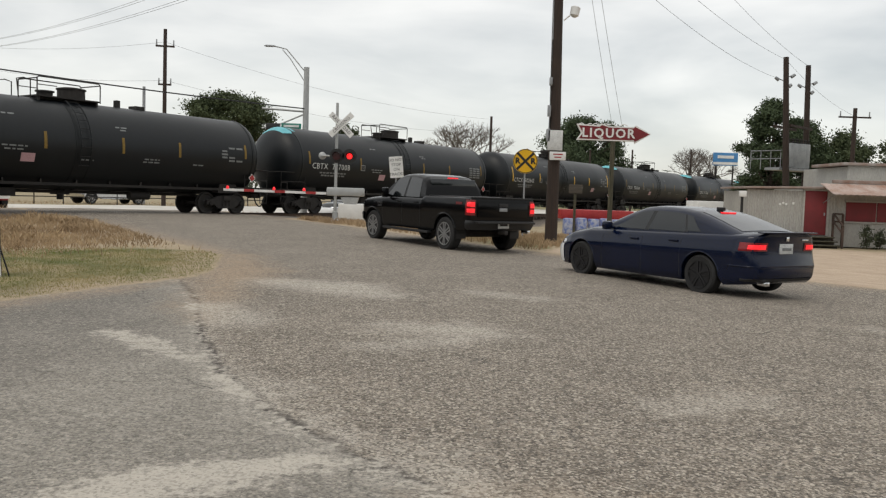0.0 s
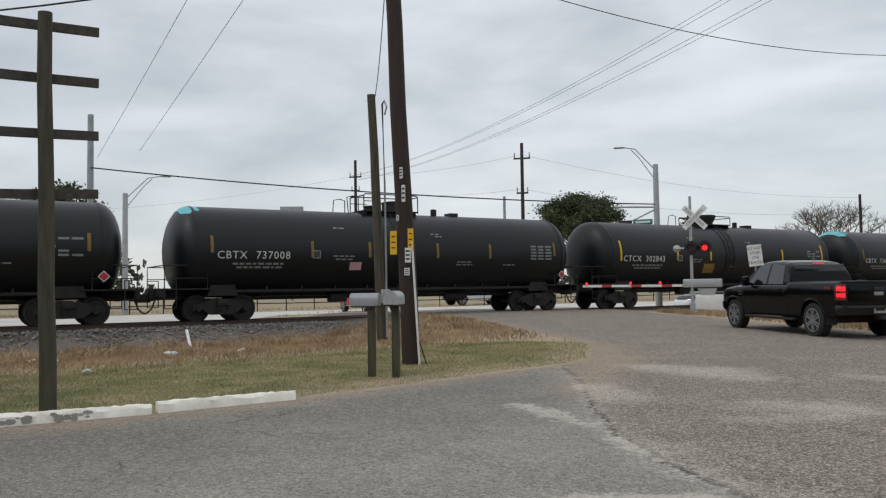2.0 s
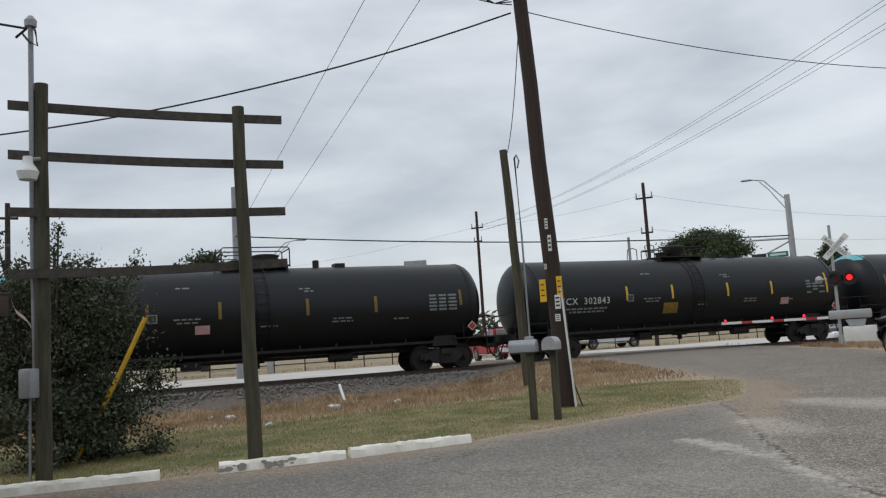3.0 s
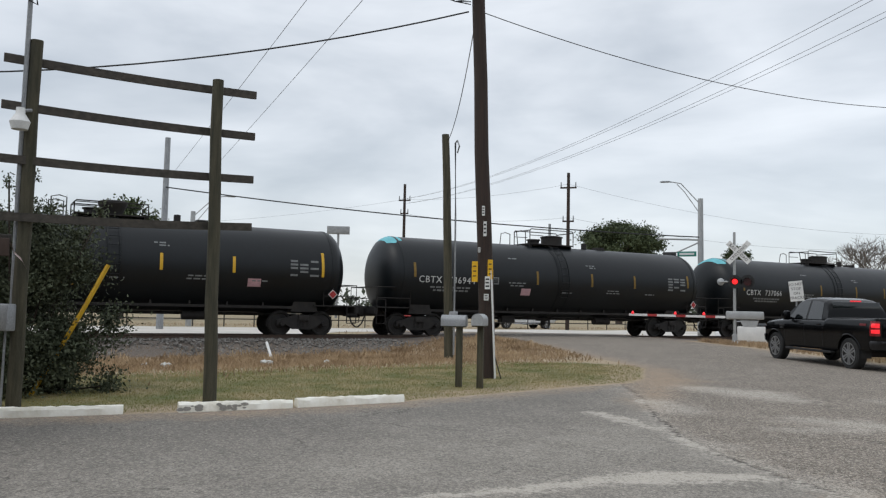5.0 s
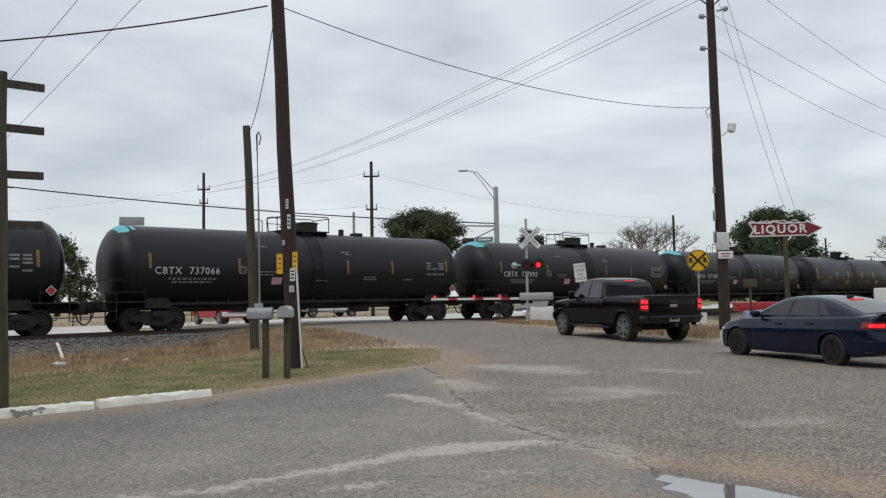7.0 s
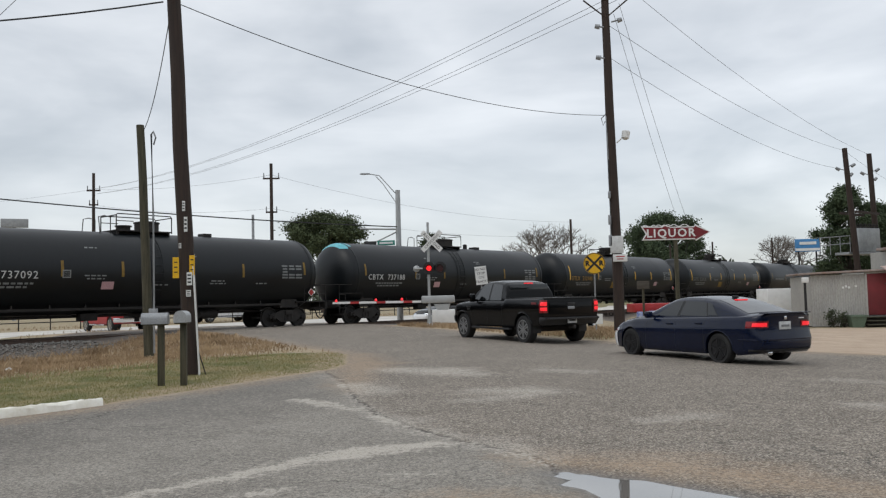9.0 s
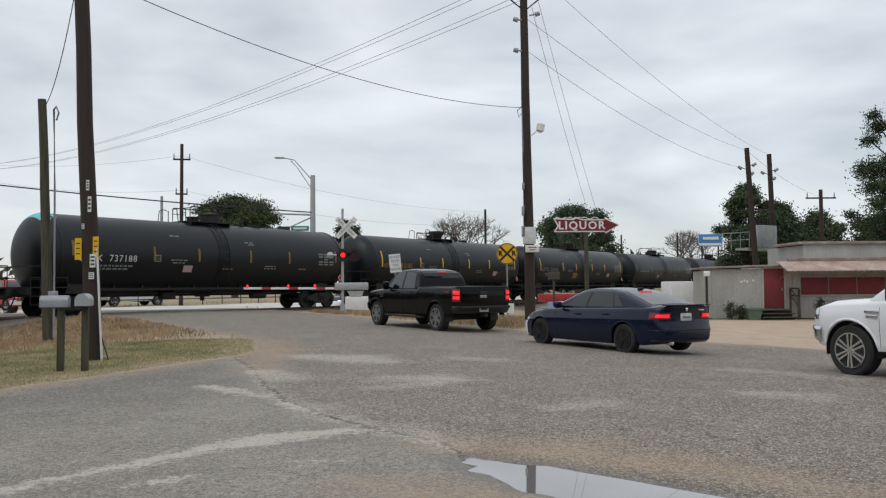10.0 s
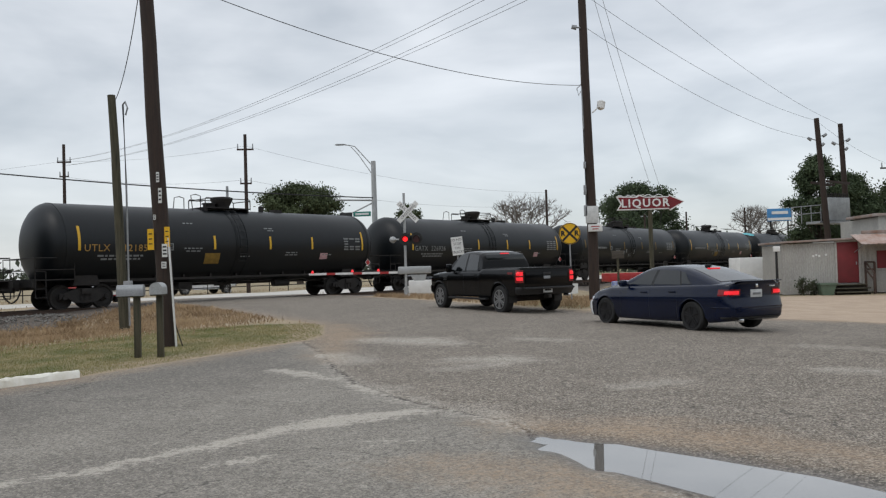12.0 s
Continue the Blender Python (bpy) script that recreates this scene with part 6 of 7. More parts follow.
def pickup_spec(lit, chrome, paint):
    trim = CHROME if chrome else BLACK_PLASTIC
    p = dict(rear=-2.86, front=2.68, base=3.68, tyre=0.41, tyre_w=0.275, arch=0.485, inner=0.66, track=0.845, spokes=6, lip=0.022, handle_drop=0.10, end_span=0.25,
             flank=[(0.0, 0.935), (0.06, 0.965), (0.16, 0.975), (0.34, 0.985), (0.38, 0.995), (0.62, 1.0), (0.80, 0.998), (0.84, 0.988), (0.93, 0.978), (0.98, 0.962), (1.0, 0.94)],
             tail=[(0.4, 0.12), (0.6, 0.04), (0.7, 0.0), (1.2, 0.0), (1.31, 0.015)], nose=[(0.4, 0.06), (0.7, 0.0), (0.95, 0.0), (1.2, 0.08)],
             width=[(-2.86, 0.945), (-2.82, 0.972), (-2.7, 0.985), (-1.84, 1.003), (-1.2, 0.99), (0, 0.985), (1.3, 0.99), (1.84, 1.01), (2.35, 0.975), (2.52, 0.93), (2.62, 0.86), (2.68, 0.78)],
             shoulder=[(-2.86, 1.29), (-2.82, 1.30), (-0.80, 1.30), (-0.74, 1.225), (0, 1.225), (1.1, 1.21), (1.3, 1.2), (2.3, 1.13), (2.58, 1.05), (2.68, 0.92)],
             middle=[(-2.86, 1.285), (-2.82, 1.29), (-0.80, 1.29), (-0.74, 1.25), (1.1, 1.25), (1.4, 1.27), (2.3, 1.2), (2.58, 1.1), (2.68, 0.93)],
             bottom=[(-2.86, 0.64), (-2.7, 0.54), (-1.3, 0.45), (1.3, 0.43), (2.4, 0.44), (2.68, 0.52)],
             roof=[(-0.76, 1.32), (-0.70, 1.55), (-0.60, 1.73), (-0.45, 1.80), (-0.1, 1.845), (0.3, 1.855), (0.62, 1.835), (0.82, 1.775), (1.1, 1.60), (1.56, 1.25)], cabin=0.90, belt=1.22, lean=0.26,
             panes=[((0.30, 1.26), (0.28, 0.84), 1.25, 1.80), ((-0.50, 0.20), (-0.40, 0.19), 1.25, 1.80)], trims=[((0.19, 0.31), (0.18, 0.29), 1.25, 1.80)],
             screens=[("windscreen", 0.84, 1.50, 0.97)], mirror=(1.02, 1.33), mirror_h=0.26, doors=(1.30, 0.25, -0.66), handles=(0.42, -0.45))
    lm = TAIL_LIT if lit else TAIL_OFF
    p["lip_paint"] = paint
    p["mirror_paint"] = BLACK_PLASTIC if chrome else paint
    p["handle_paint"] = CHROME if chrome else paint
    p["wraps"] = [("tail_lamp", 0.90, 1.26, -2.72, 0.80, 0.008, TAIL_OFF, "upright red tail lamp"), ("brake_lamp", 1.10, 1.21, -2.78, 0.82, 0.014, lm, "upper brake lamp"), ("brake_lamp", 0.96, 1.06, -2.78, 0.82, 0.014, lm, "lower brake lamp"),
                  ("rear_bumper", 0.56, 0.78, -2.74, 0.0, 0.045, trim, ""), ("front_bumper", 0.52, 0.76, 2.38, 0.0, 0.05, trim, ""), ("head_lamp", 0.88, 1.06, 2.45, 0.52, 0.012, CHROME, "clear head lamp")]
    p["extras"] = [("rear_window", (-0.665, 0, 1.56), (0.05, 1.36, 0.36), CAR_GLASS, "dark rear cab window"),
                   ("tailgate_recess", (-2.868, 0, 1.03), (0.02, 1.46, 0.34), paint, ""), ("tailgate_handle", (-2.885, 0, 1.15), (0.02, 0.26, 0.075), BLACK_PLASTIC, ""), ("tailgate_badge", (-2.884, 0, 1.04), (0.012, 0.23, 0.08), GALV, "plain oval badge"), ("tailgate_lip", (-2.84, 0, 1.315), (0.09, 1.78, 0.035), BLACK_PLASTIC, ""),
                   ("bumper_step", (-2.96, 0, 0.74), (0.20, 1.7, 0.05), BLACK_PLASTIC, ""), ("number_plate", (-2.915, 0, 0.68), (0.02, 0.32, 0.16), STENCIL, "pale number plate"), ("plate_bar", (-2.928, 0, 0.68), (0.006, 0.22, 0.05), SIGN_BLACK, "plain bar on the plate"),
                   ("grille", (2.65, 0, 0.93), (0.1, 1.1, 0.34), BLACK_PLASTIC, ""),
                   ("running_board", (0.0, 0.98, 0.40), (2.3, 0.14, 0.06), trim, ""), ("running_board", (0.0, -0.98, 0.40), (2.3, 0.14, 0.06), trim, ""),
                   ("bed_cover", (-1.8, 0, 1.305), (1.95, 1.66, 0.03), BLACK_PLASTIC, ""), ("brake_lamp", (-0.645, 0, 1.765), (0.05, 0.3, 0.03), lm, "high brake lamp"), ("fuel_tank", (-1.0, 0, 0.45), (1.1, 0.9, 0.25), STEEL_DARK, ""),
                   ("rear_axle", (-1.84, 0, 0.41), (0.16, 1.5, 0.16), STEEL_DARK, ""), ("hitch", (-2.9, 0, 0.50), (0.3, 0.1, 0.1), STEEL_DARK, ""), ("exhaust_tip", (-2.85, -0.72, 0.52), (0.26, 0.09, 0.08), CHROME, ""),
                   ("side_vent", (1.42, 1.0, 1.04), (0.26, 0.03, 0.05), trim, ""), ("side_vent", (1.42, -1.0, 1.04), (0.26, 0.03, 0.05), trim, ""), ("side_vent", (1.42, 1.0, 0.97), (0.20, 0.03, 0.05), trim, ""), ("side_vent", (1.42, -1.0, 0.97), (0.20, 0.03, 0.05), trim, "")]
    if not chrome:
        p["extras"] += [("bed_decal", (-2.45, e * 0.985, 1.17), (0.26, 0.012, 0.06), DOOR_RED, "plain dark red decal") for e in (1, -1)]
    return p


def parked(x, y, hx, hy, pitch=-0.8):
    return pose(x, y, lie_at(x, y) + 0.004, 0, 0, math.degrees(math.atan2(hy, hx))) @ pose(0, 0, 0, 0, pitch, 0)


vehicle("sedan", parked(4.0, 14.5, -0.5227, 0.8525) @ Matrix.Diagonal((0.955, 0.955, 0.955, 1)), "dark navy four-door sedan waiting with its brake lamps lit", SEDAN, PAINT_NAVY, CAR_GLASS, DARK_ALLOY, "car")
vehicle("pickup_truck", parked(-0.12, 22.3, -0.5405, 0.8413), "black crew-cab pickup truck waiting with its brake lamps lit", pickup_spec(True, False, PAINT_BLACK), PAINT_BLACK, CAR_GLASS, ALLOY, "pickup truck")
# the white pickup: its near front wheel stands at (6.87, 9.05)
wh = Vector((-0.42, 0.907, 0)).normalized()
wc = Vector((6.87, 9.1, 0)) - wh * 1.84 + Vector((wh.y, -wh.x, 0)) * 0.88
vehicle("pickup_truck", parked(wc.x, wc.y, wh.x, wh.y), "white crew-cab pickup truck with chrome wheels waiting on the road", pickup_spec(False, True, PAINT_WHITE), PAINT_WHITE, CAR_GLASS, CHROME, "pickup truck")
# traffic on the street beyond the railway
vehicle("pickup_truck", parked(-23.5, 41.5, 0.75, -0.66, 0), "red pickup truck standing on the street beyond the railway", pickup_spec(False, True, RED_PAINT), RED_PAINT, CAR_GLASS, CHROME, "pickup truck")
vehicle("pickup_truck", parked(-24.0, 60.0, -0.6, -0.8, 0), "white pickup truck standing on the street beyond the railway", pickup_spec(False, True, PAINT_WHITE), PAINT_WHITE, CAR_GLASS, CHROME, "pickup truck")
vehicle("sedan", parked(-6.0, 54.5, -0.57, -0.82, 0), "dark sedan standing on the street beyond the railway", SEDAN, PAINT_BLACK, CAR_GLASS, DARK_ALLOY, "car")


# ---- the yard's low buildings ----
def corrugated(bm, x0, x1, z0, z1, y, step=0.11, amp=0.016):
    k = int((x1 - x0) / step * 2)
    top, bot = [], []
    for i in range(k + 1):
        x = x0 + (x1 - x0) * i / k
        yy = y - (amp if i % 2 else 0)
        bot.append(bm.verts.new((x, yy, z0)))
        top.append(bm.verts.new((x, yy, z1)))
    for i in range(k):
        bm.faces.new((bot[i], bot[i + 1], top[i + 1], top[i]))


SZ = -0.15
shed = thing("tin_shed", pose(13.75, 37.85, SZ), "grey corrugated tin shed with a dull red door", "shed")
bm = bmesh.new()
corrugated(bm, 0.0, 2.58, 0.0, 2.48, 0.0)
part("front_wall", bm, SIDING, shed, smooth=0)
bm = bmesh.new()
box(bm, (2.0, 1.6, 1.22), (3.98, 3.1, 2.40))
part("shed_body", bm, SIDING, shed)
bm = bmesh.new()
soft_box(bm, (2.0, 1.5, 2.56), (4.2, 3.5, 0.10), 0.02, pose(0, 0, 0, 0, -1.5, 0))
part("roof", bm, ROOF_TIN, shed, "rusty flat tin roof")
bm = bmesh.new()
for x in (2.56, 3.68):
    box(bm, (x, -0.03, 1.5), (0.09, 0.08, 2.06))
box(bm, (3.12, -0.03, 2.54), (1.2, 0.08, 0.08))
part("door_frame", bm, SIDING, shed)
bm = bmesh.new()
soft_box(bm, (3.12, 0.0, 1.5), (1.02, 0.05, 1.98), 0.008)
dr = part("door", bm, DOOR_RED, shed, "dull red door")
bm = bmesh.new()
box(bm, (3.52, -0.05, 1.45), (0.04, 0.04, 0.14))
part("door_handle", bm, GALV, dr)
bm = bmesh.new()
corrugated(bm, 3.74, 4.05, 0.0, 2.5, 0.0)
part("end_wall", bm, SIDING, shed, smooth=0)
for i in range(4):
    bm = bmesh.new()
    soft_box(bm, (1.5 + 0.14 * (i % 3) + (0 if i < 3 else 0.6), -0.03, 1.85 + 0.05 * (i % 2)), (0.1, 0.01, 0.1), 0.002)
    part("lettering_bar", bm, WHITE_PAINT, shed)
st = thing("wooden_steps", pose(16.9, 37.45, SZ - 0.02), "weathered wooden steps with handrails below the red door", "steps")
for k in range(3):
    bm = bmesh.new()
    soft_box(bm, (-0.2, -0.65 + 0.3 * k, 0.10 + 0.17 * k), (1.7, 0.32, 0.05), 0.008)
    part("tread", bm, WOOD_GREY, st)
    bm = bmesh.new()
    box(bm, (-0.2, -0.52 + 0.3 * k, 0.02 + 0.17 * k), (1.64, 0.03, 0.15))
    part("riser", bm, WOOD_PLANK, st)
for x, y, h in ((0.72, -0.75, 0.95), (0.72, 0.2, 1.5), (1.15, 0.2, 1.5)):
    bm = bmesh.new()
    soft_box(bm, (x, y, h / 2), (0.09, 0.09, h), 0.008)
    part("rail_post", bm, BROWN_BOARD, st)
for z in (0.0, -0.35):
    bm = bmesh.new()
    tube(bm, [(0.72, -0.78, 0.98 + z), (0.72, 0.2, 1.52 + z), (1.15, 0.2, 1.5 + z)], 0.045, 6)
    part("handrail", bm, BROWN_BOARD, st)
shop = thing("low_shop_building", pose(17.8, 37.9, SZ), "low grey metal building with a rusty awning and boarded windows", "building")
bm = bmesh.new()
corrugated(bm, 0.0, 12.0, 0.0, 2.75, 0.0, 0.2, 0.012)
part("front_wall", bm, SIDING, shop, smooth=0)
bm = bmesh.new()
box(bm, (6.0, 3.6, 1.35), (12.0, 7.1, 2.7))
part("building_body", bm, SIDING, shop)
bm = bmesh.new()
rows = [[Vector((-0.75 + 12.9 * i / 100, y, z - (0.02 if i % 2 else 0))) for i in range(101)] for y, z in ((0.0, 2.86), (-0.7, 2.60), (-1.35, 2.36))]
loft(bm, rows, closed=False)
rows = [[p - Vector((0, 0, 0.03)) for p in r] for r in rows]
loft(bm, rows, closed=False)
aw = part("awning", bm, AWNING, shop, "pale corrugated awning streaked with rust", smooth=0)
for x in (-0.6, 3.5, 7.6, 11.8):
    bm = bmesh.new()
    tube(bm, [(x, -1.25, 2.36), (x, -0.02, 1.95)], 0.02, 5)
    part("awning_strut", bm, GALV, aw)
bm = bmesh.new()
soft_box(bm, (6.0, 0.1, 2.95), (12.3, 0.2, 0.16), 0.02)
part("eaves_trim", bm, ROOF_TIN, shop)
for i in range(5):
    bm = bmesh.new()
    soft_box(bm, (1.15 + i * 1.42, -0.03, 1.6), (1.36, 0.05, 0.86), 0.006)
    part("boarded_window", bm, DOOR_RED, shop, "window boarded with dull red panels")
bm = bmesh.new()
for z in (1.12, 2.08):
    soft_box(bm, (4.0, -0.05, z), (7.2, 0.07, 0.08), 0.01)
part("window_trim", bm, SIDING, shop)
bm = bmesh.new()
corrugated(bm, 1.9, 14.0, 2.7, 3.85, 3.0, 0.2, 0.012)
box(bm, (8.0, 5.6, 3.2), (12.1, 5.0, 1.2))
part("upper_wall", bm, SIDING, shop, smooth=0)
bm = bmesh.new()
soft_box(bm, (7.9, 4.6, 3.92), (12.6, 3.6, 0.14), 0.02)
part("upper_roof", bm, ROOF_TIN, shop)
pt = thing("planter_pot", pose(15.45, 36.9, SZ - 0.03), "square green-grey plant pot beside the steps", "plant pot")
bm = bmesh.new()
loft(bm, [[Vector((e * r, f * r, z)) for e, f in ((-1, -1), (1, -1), (1, 1), (-1, 1))] for r, z in ((0.25, 0.0), (0.36, 0.5), (0.40, 0.5), (0.40, 0.58), (0.33, 0.58), (0.30, 0.48))])
part("pot", bm, POT, pt, smooth=0)
lp = thing("yard_light_post", pose(13.3, 37.2, SZ), "dark post with a small white yard light", "lamp post")
bm = bmesh.new()
rod(bm, (0, 0, 0), (0, 0, 2.3), 0.07, 0.06, 10)
part("post", bm, SIGN_BLACK, lp)
bm = bmesh.new()
soft_box(bm, (0, -0.05, 2.25), (0.3, 0.2, 0.26), 0.03)
part("lamp_head", bm, WHITE_PAINT, lp)
bm = bmesh.new()
lathe(bm, [(0, 0.26), (0.6, 0.30), (0.62, 0.32), (0.66, 0.32), (0.7, 0.1), (0.7, 0)], 18, pose(12.9, 36.6, lie_at(12.9, 36.6), 0, -90, 0))
solo("dark_bin", bm, BLACK_PLASTIC, "dark round waste bin beside the shed", "bin")
bm = bmesh.new()
soft_box(bm, (0, 0, 0.95), (2.2, 1.4, 1.9), 0.05)
solo("white_storage_box", bm, WHITE_PAINT, "plain white storage box behind the shed", "storage box", m=pose(13.9, 43.2, SZ, 0, 0, 10))

# ---- far structures ----
def far_pole(name, base, top_z, r, material, label, arms=(), category="utility pole"):
    x, y = base
    z0 = lie_at(x, y)
    ob = thing(name, pose(x, y, z0), label, category)
    bm = bmesh.new()
    rod(bm, (0, 0, -0.2), (0, 0, top_z - z0), r, r * 0.75, 10)
    part("pole_shaft", bm, material, ob)
    for z, w, turn in arms:
        bm = bmesh.new()
        box(bm, (0, 0, z - z0), (w, 0.12, 0.12), pose(0, 0, 0, 0, 0, turn))
        a = part("crossarm", bm, material, ob)
        for e in (-0.45, 0.45):
            bm = bmesh.new()
            rod(bm, (e * w * math.cos(radians(turn)), e * w * math.sin(radians(turn)), z - z0), (e * w * math.cos(radians(turn)), e * w * math.sin(radians(turn)), z - z0 + 0.45), 0.06, 0.04, 8)
            part("insulator", bm, GALV, a)
    return ob


far_pole("utility_pole", (-20.1, 60.2), 12.8, 0.17, WOOD_POLE, "slender dark utility pole beyond the railway", ((11.6, 1.3, 10), (8.9, 0.9, 10)))
far_pole("utility_pole", (-39.1, 67.6), 13.9, 0.17, WOOD_POLE, "slender dark utility pole far beyond the railway", ((12.3, 1.2, 10), (11.0, 0.8, 10)))
far_pole("short_pole", (-22.9, 63.9), 9.15, 0.15, GALV, "plain grey steel pole beyond the railway")
far_pole("utility_pole", (4.7, 86.1), 9.9, 0.16, WOOD_POLE, "thin dark utility pole in the distance")
far_pole("signal_pole", (-34.1, 30.9), 10.9, 0.20, GALV, "thick grey steel span-wire pole beyond the railway", (), "steel pole")
far_pole("utility_pole", (-42.0, 22.5), 10.2, 0.17, WOOD_POLE, "dark utility pole beyond the railway and bushes", ((9.4, 1.0, 60),))
far_pole("utility_pole", (31.7, 65.2), 9.4, 0.20, WOOD_POLE, "dark utility pole with a broad crossarm behind the shop", ((8.7, 2.5, 0),))
for x, y, h in ((16.5, 95, 7.4), (21.5, 96, 7.6), (28.5, 97, 7.9), (37.5, 99, 8.2)):
    far_pole("utility_pole", (x, y), h, 0.13, WOOD_POLE, "thin dark utility pole in the distance")

for base, top, head, label in (((-7.82, 47.1), 8.5, (-9.85, 46.9, 9.58), "grey street lamp with truss arm beyond the railway"), ((-37.7, 37.0), 7.6, (-36.0, 38.6, 8.7), "grey street lamp beyond the railway")):
    x, y = base
    z0 = lie_at(x, y)
    ob = thing("street_lamp", pose(x, y, z0), label, "street lamp")
    bm = bmesh.new()
    rod(bm, (0, 0, -0.1), (0, 0, top - z0), 0.20, 0.15, 12)
    part("pole", bm, ALU, ob)
    h = Vector(head) - Vector((x, y, z0))
    tz = top - z0
    bm = bmesh.new()
    tube(bm, [(0, 0, tz - 0.35), h * 0.55 + Vector((0, 0, tz * 0.45 + 0.35)), Vector((h.x * 0.8, h.y * 0.8, h.z - 0.03)), h], 0.035, 6)
    tube(bm, [(0, 0, tz - 0.95), h * 0.45 + Vector((0, 0, tz * 0.55 - 0.05)), Vector((h.x * 0.66, h.y * 0.66, h.z - 0.17))], 0.03, 6)
    part("truss_arm", bm, ALU, ob)
    bm = bmesh.new()
    lathe(bm, [(-0.35, 0.03), (-0.2, 0.11), (0.2, 0.12), (0.32, 0.04)], 10, Matrix.Translation(h) @ pose(0, 0, 0, 0, 0, math.degrees(math.atan2(h.y, h.x))) @ Matrix.Diagonal((1, 1, 0.5, 1)))
    part("lamp_head", bm, GALV, ob)
    if x > -10:
        bm = bmesh.new()
        tube(bm, [(0, 0, 5.9), (-1.2, -0.1, 5.95), (-2.4, -0.2, 6.0)], 0.06, 6)
        tube(bm, [(0, 0, 5.8), (-1.3, -0.1, 5.2), (-2.4, -0.2, 4.9)], 0.05, 6)
        part("signal_arm", bm, ALU, ob)
        bm = bmesh.new()
        soft_box(bm, (-0.75, -0.25, 5.06), (1.1, 0.03, 0.3), 0.004)
        gs = part("street_name_panel", bm, SIGN_GREEN, ob, "green street name panel")
        bm = bmesh.new()
        box(bm, (-0.75, -0.27, 5.06), (0.85, 0.01, 0.12))
        part("lettering_bar", bm, WHITE_PAINT, gs)
        bm = bmesh.new()
        soft_box(bm, (-1.75, -0.25, 5.0), (0.75, 0.3, 0.36), 0.03)
        part("signal_head", bm, SIGN_BLACK, ob)

# twin poles with a transformer platform
tw = thing("transformer_platform", pose(22.0, 53.2, lie_at(22, 53.2)), "two dark poles carrying a platform of grey transformers", "transformer platform")
zz = lie_at(22, 53.2)
for (x, y), lx in (((-1.25, -1.4), -0.6), ((1.3, 1.3), -0.3)):
    bm = bmesh.new()
    rod(bm, (x - lx, y, -0.2), (x, y, 10.75 - zz), 0.22, 0.16, 12)
    part("pole_shaft", bm, WOOD_POLE, tw)
    for e, h in ((-0.5, 9.3), (0.5, 9.5), (0.35, 8.9)):
        bm = bmesh.new()
        rod(bm, (x, y, h - zz), (x + e, y, h + 0.15 - zz), 0.03, 0.03, 6)
        rod(bm, (x + e * 0.75, y, h + 0.05 - zz), (x + e * 1.2, y, h + 0.2 - zz), 0.11, 0.09, 10)
        part("bracket_insulator", bm, GALV, tw)
bm = bmesh.new()
box(bm, (0, 0, 3.95 - zz), (3.6, 1.1, 0.16), pose(0, 0, 0, 0, 0, 30))
part("platform", bm, GALV, tw)
for e in (-0.5, 0.5):
    bm = bmesh.new()
    box(bm, (0, e, 6.6 - zz), (3.3, 0.12, 0.16), pose(0, 0, 0, 0, 0, 45))
    part("crossarm", bm, WOOD_POLE, tw)
for k in range(5):
    x, y = -0.15 + 0.36 * k, -0.15 + 0.22 * k
    bm = bmesh.new()
    soft_box(bm, (x, y, 4.85 - zz), (0.30, 0.30, 1.55), 0.04)
    tc_ = part("transformer_can", bm, ALU, tw, "tall pale grey transformer can")
    for e in (-0.08, 0.08):
        bm = bmesh.new()
        lathe(bm, [(0, 0.05), (0.08, 0.07), (0.14, 0.035), (0.22, 0.06), (0.30, 0.03), (0.34, 0)], 8, pose(x + e, y, 5.62 - zz, 0, -90, 0))
        part("bushing", bm, STEEL_DARK, tc_)
bm = bmesh.new()
for z in (4.5, 5.0):
    tube(bm, [(-2.9, -0.9, z - zz), (-0.9, -0.6, z - zz + 0.12)], 0.03, 5)
for k in range(4):
    x = -2.9 + 0.66 * k
    tube(bm, [(x, -0.9 + 0.1 * k, 3.9 - zz), (x, -0.9 + 0.1 * k, 5.05 - zz)], 0.025, 5)
part("railing", bm, GALV, tw)
bb = thing("billboard", pose(33.0, 98.5, lie_at(33, 98.5)), "blue and white roadside billboard far beyond the yard", "billboard")
bm = bmesh.new()
soft_box(bm, (0, 0, 6.7), (2.9, 0.2, 1.5), 0.03)
pb = part("billboard_panel", bm, SIGN_BLUE, bb)
for z, w, h in ((6.95, 1.9, 0.34), (6.2, 2.9, 0.3)):
    bm = bmesh.new()
    box(bm, (0, -0.12, z), (w, 0.02, h))
    part("lettering_bar", bm, WHITE_PAINT, pb)
bm = bmesh.new()
for x in (-1, 1):
    rod(bm, (x, 0.2, 0), (x, 0.2, 7.3), 0.1, 0.1, 8)
part("billboard_legs", bm, STEEL_DARK, bb)
fb = thing("far_sign_tower", pose(-66, 97, 0.25), "grey block-shaped sign tower far beyond the railway", "sign tower")
bm = bmesh.new()
soft_box(bm, (0, 0, 12.6), (3.2, 0.8, 1.1), 0.05, pose(0, 0, 0, 0, 0, 30))
part("sign_block", bm, FAR_BUILDING, fb)
bm = bmesh.new()
rod(bm, (0, 0, 0), (0, 0, 12.1), 0.2, 0.16, 10)
part("tower_post", bm, GALV, fb)
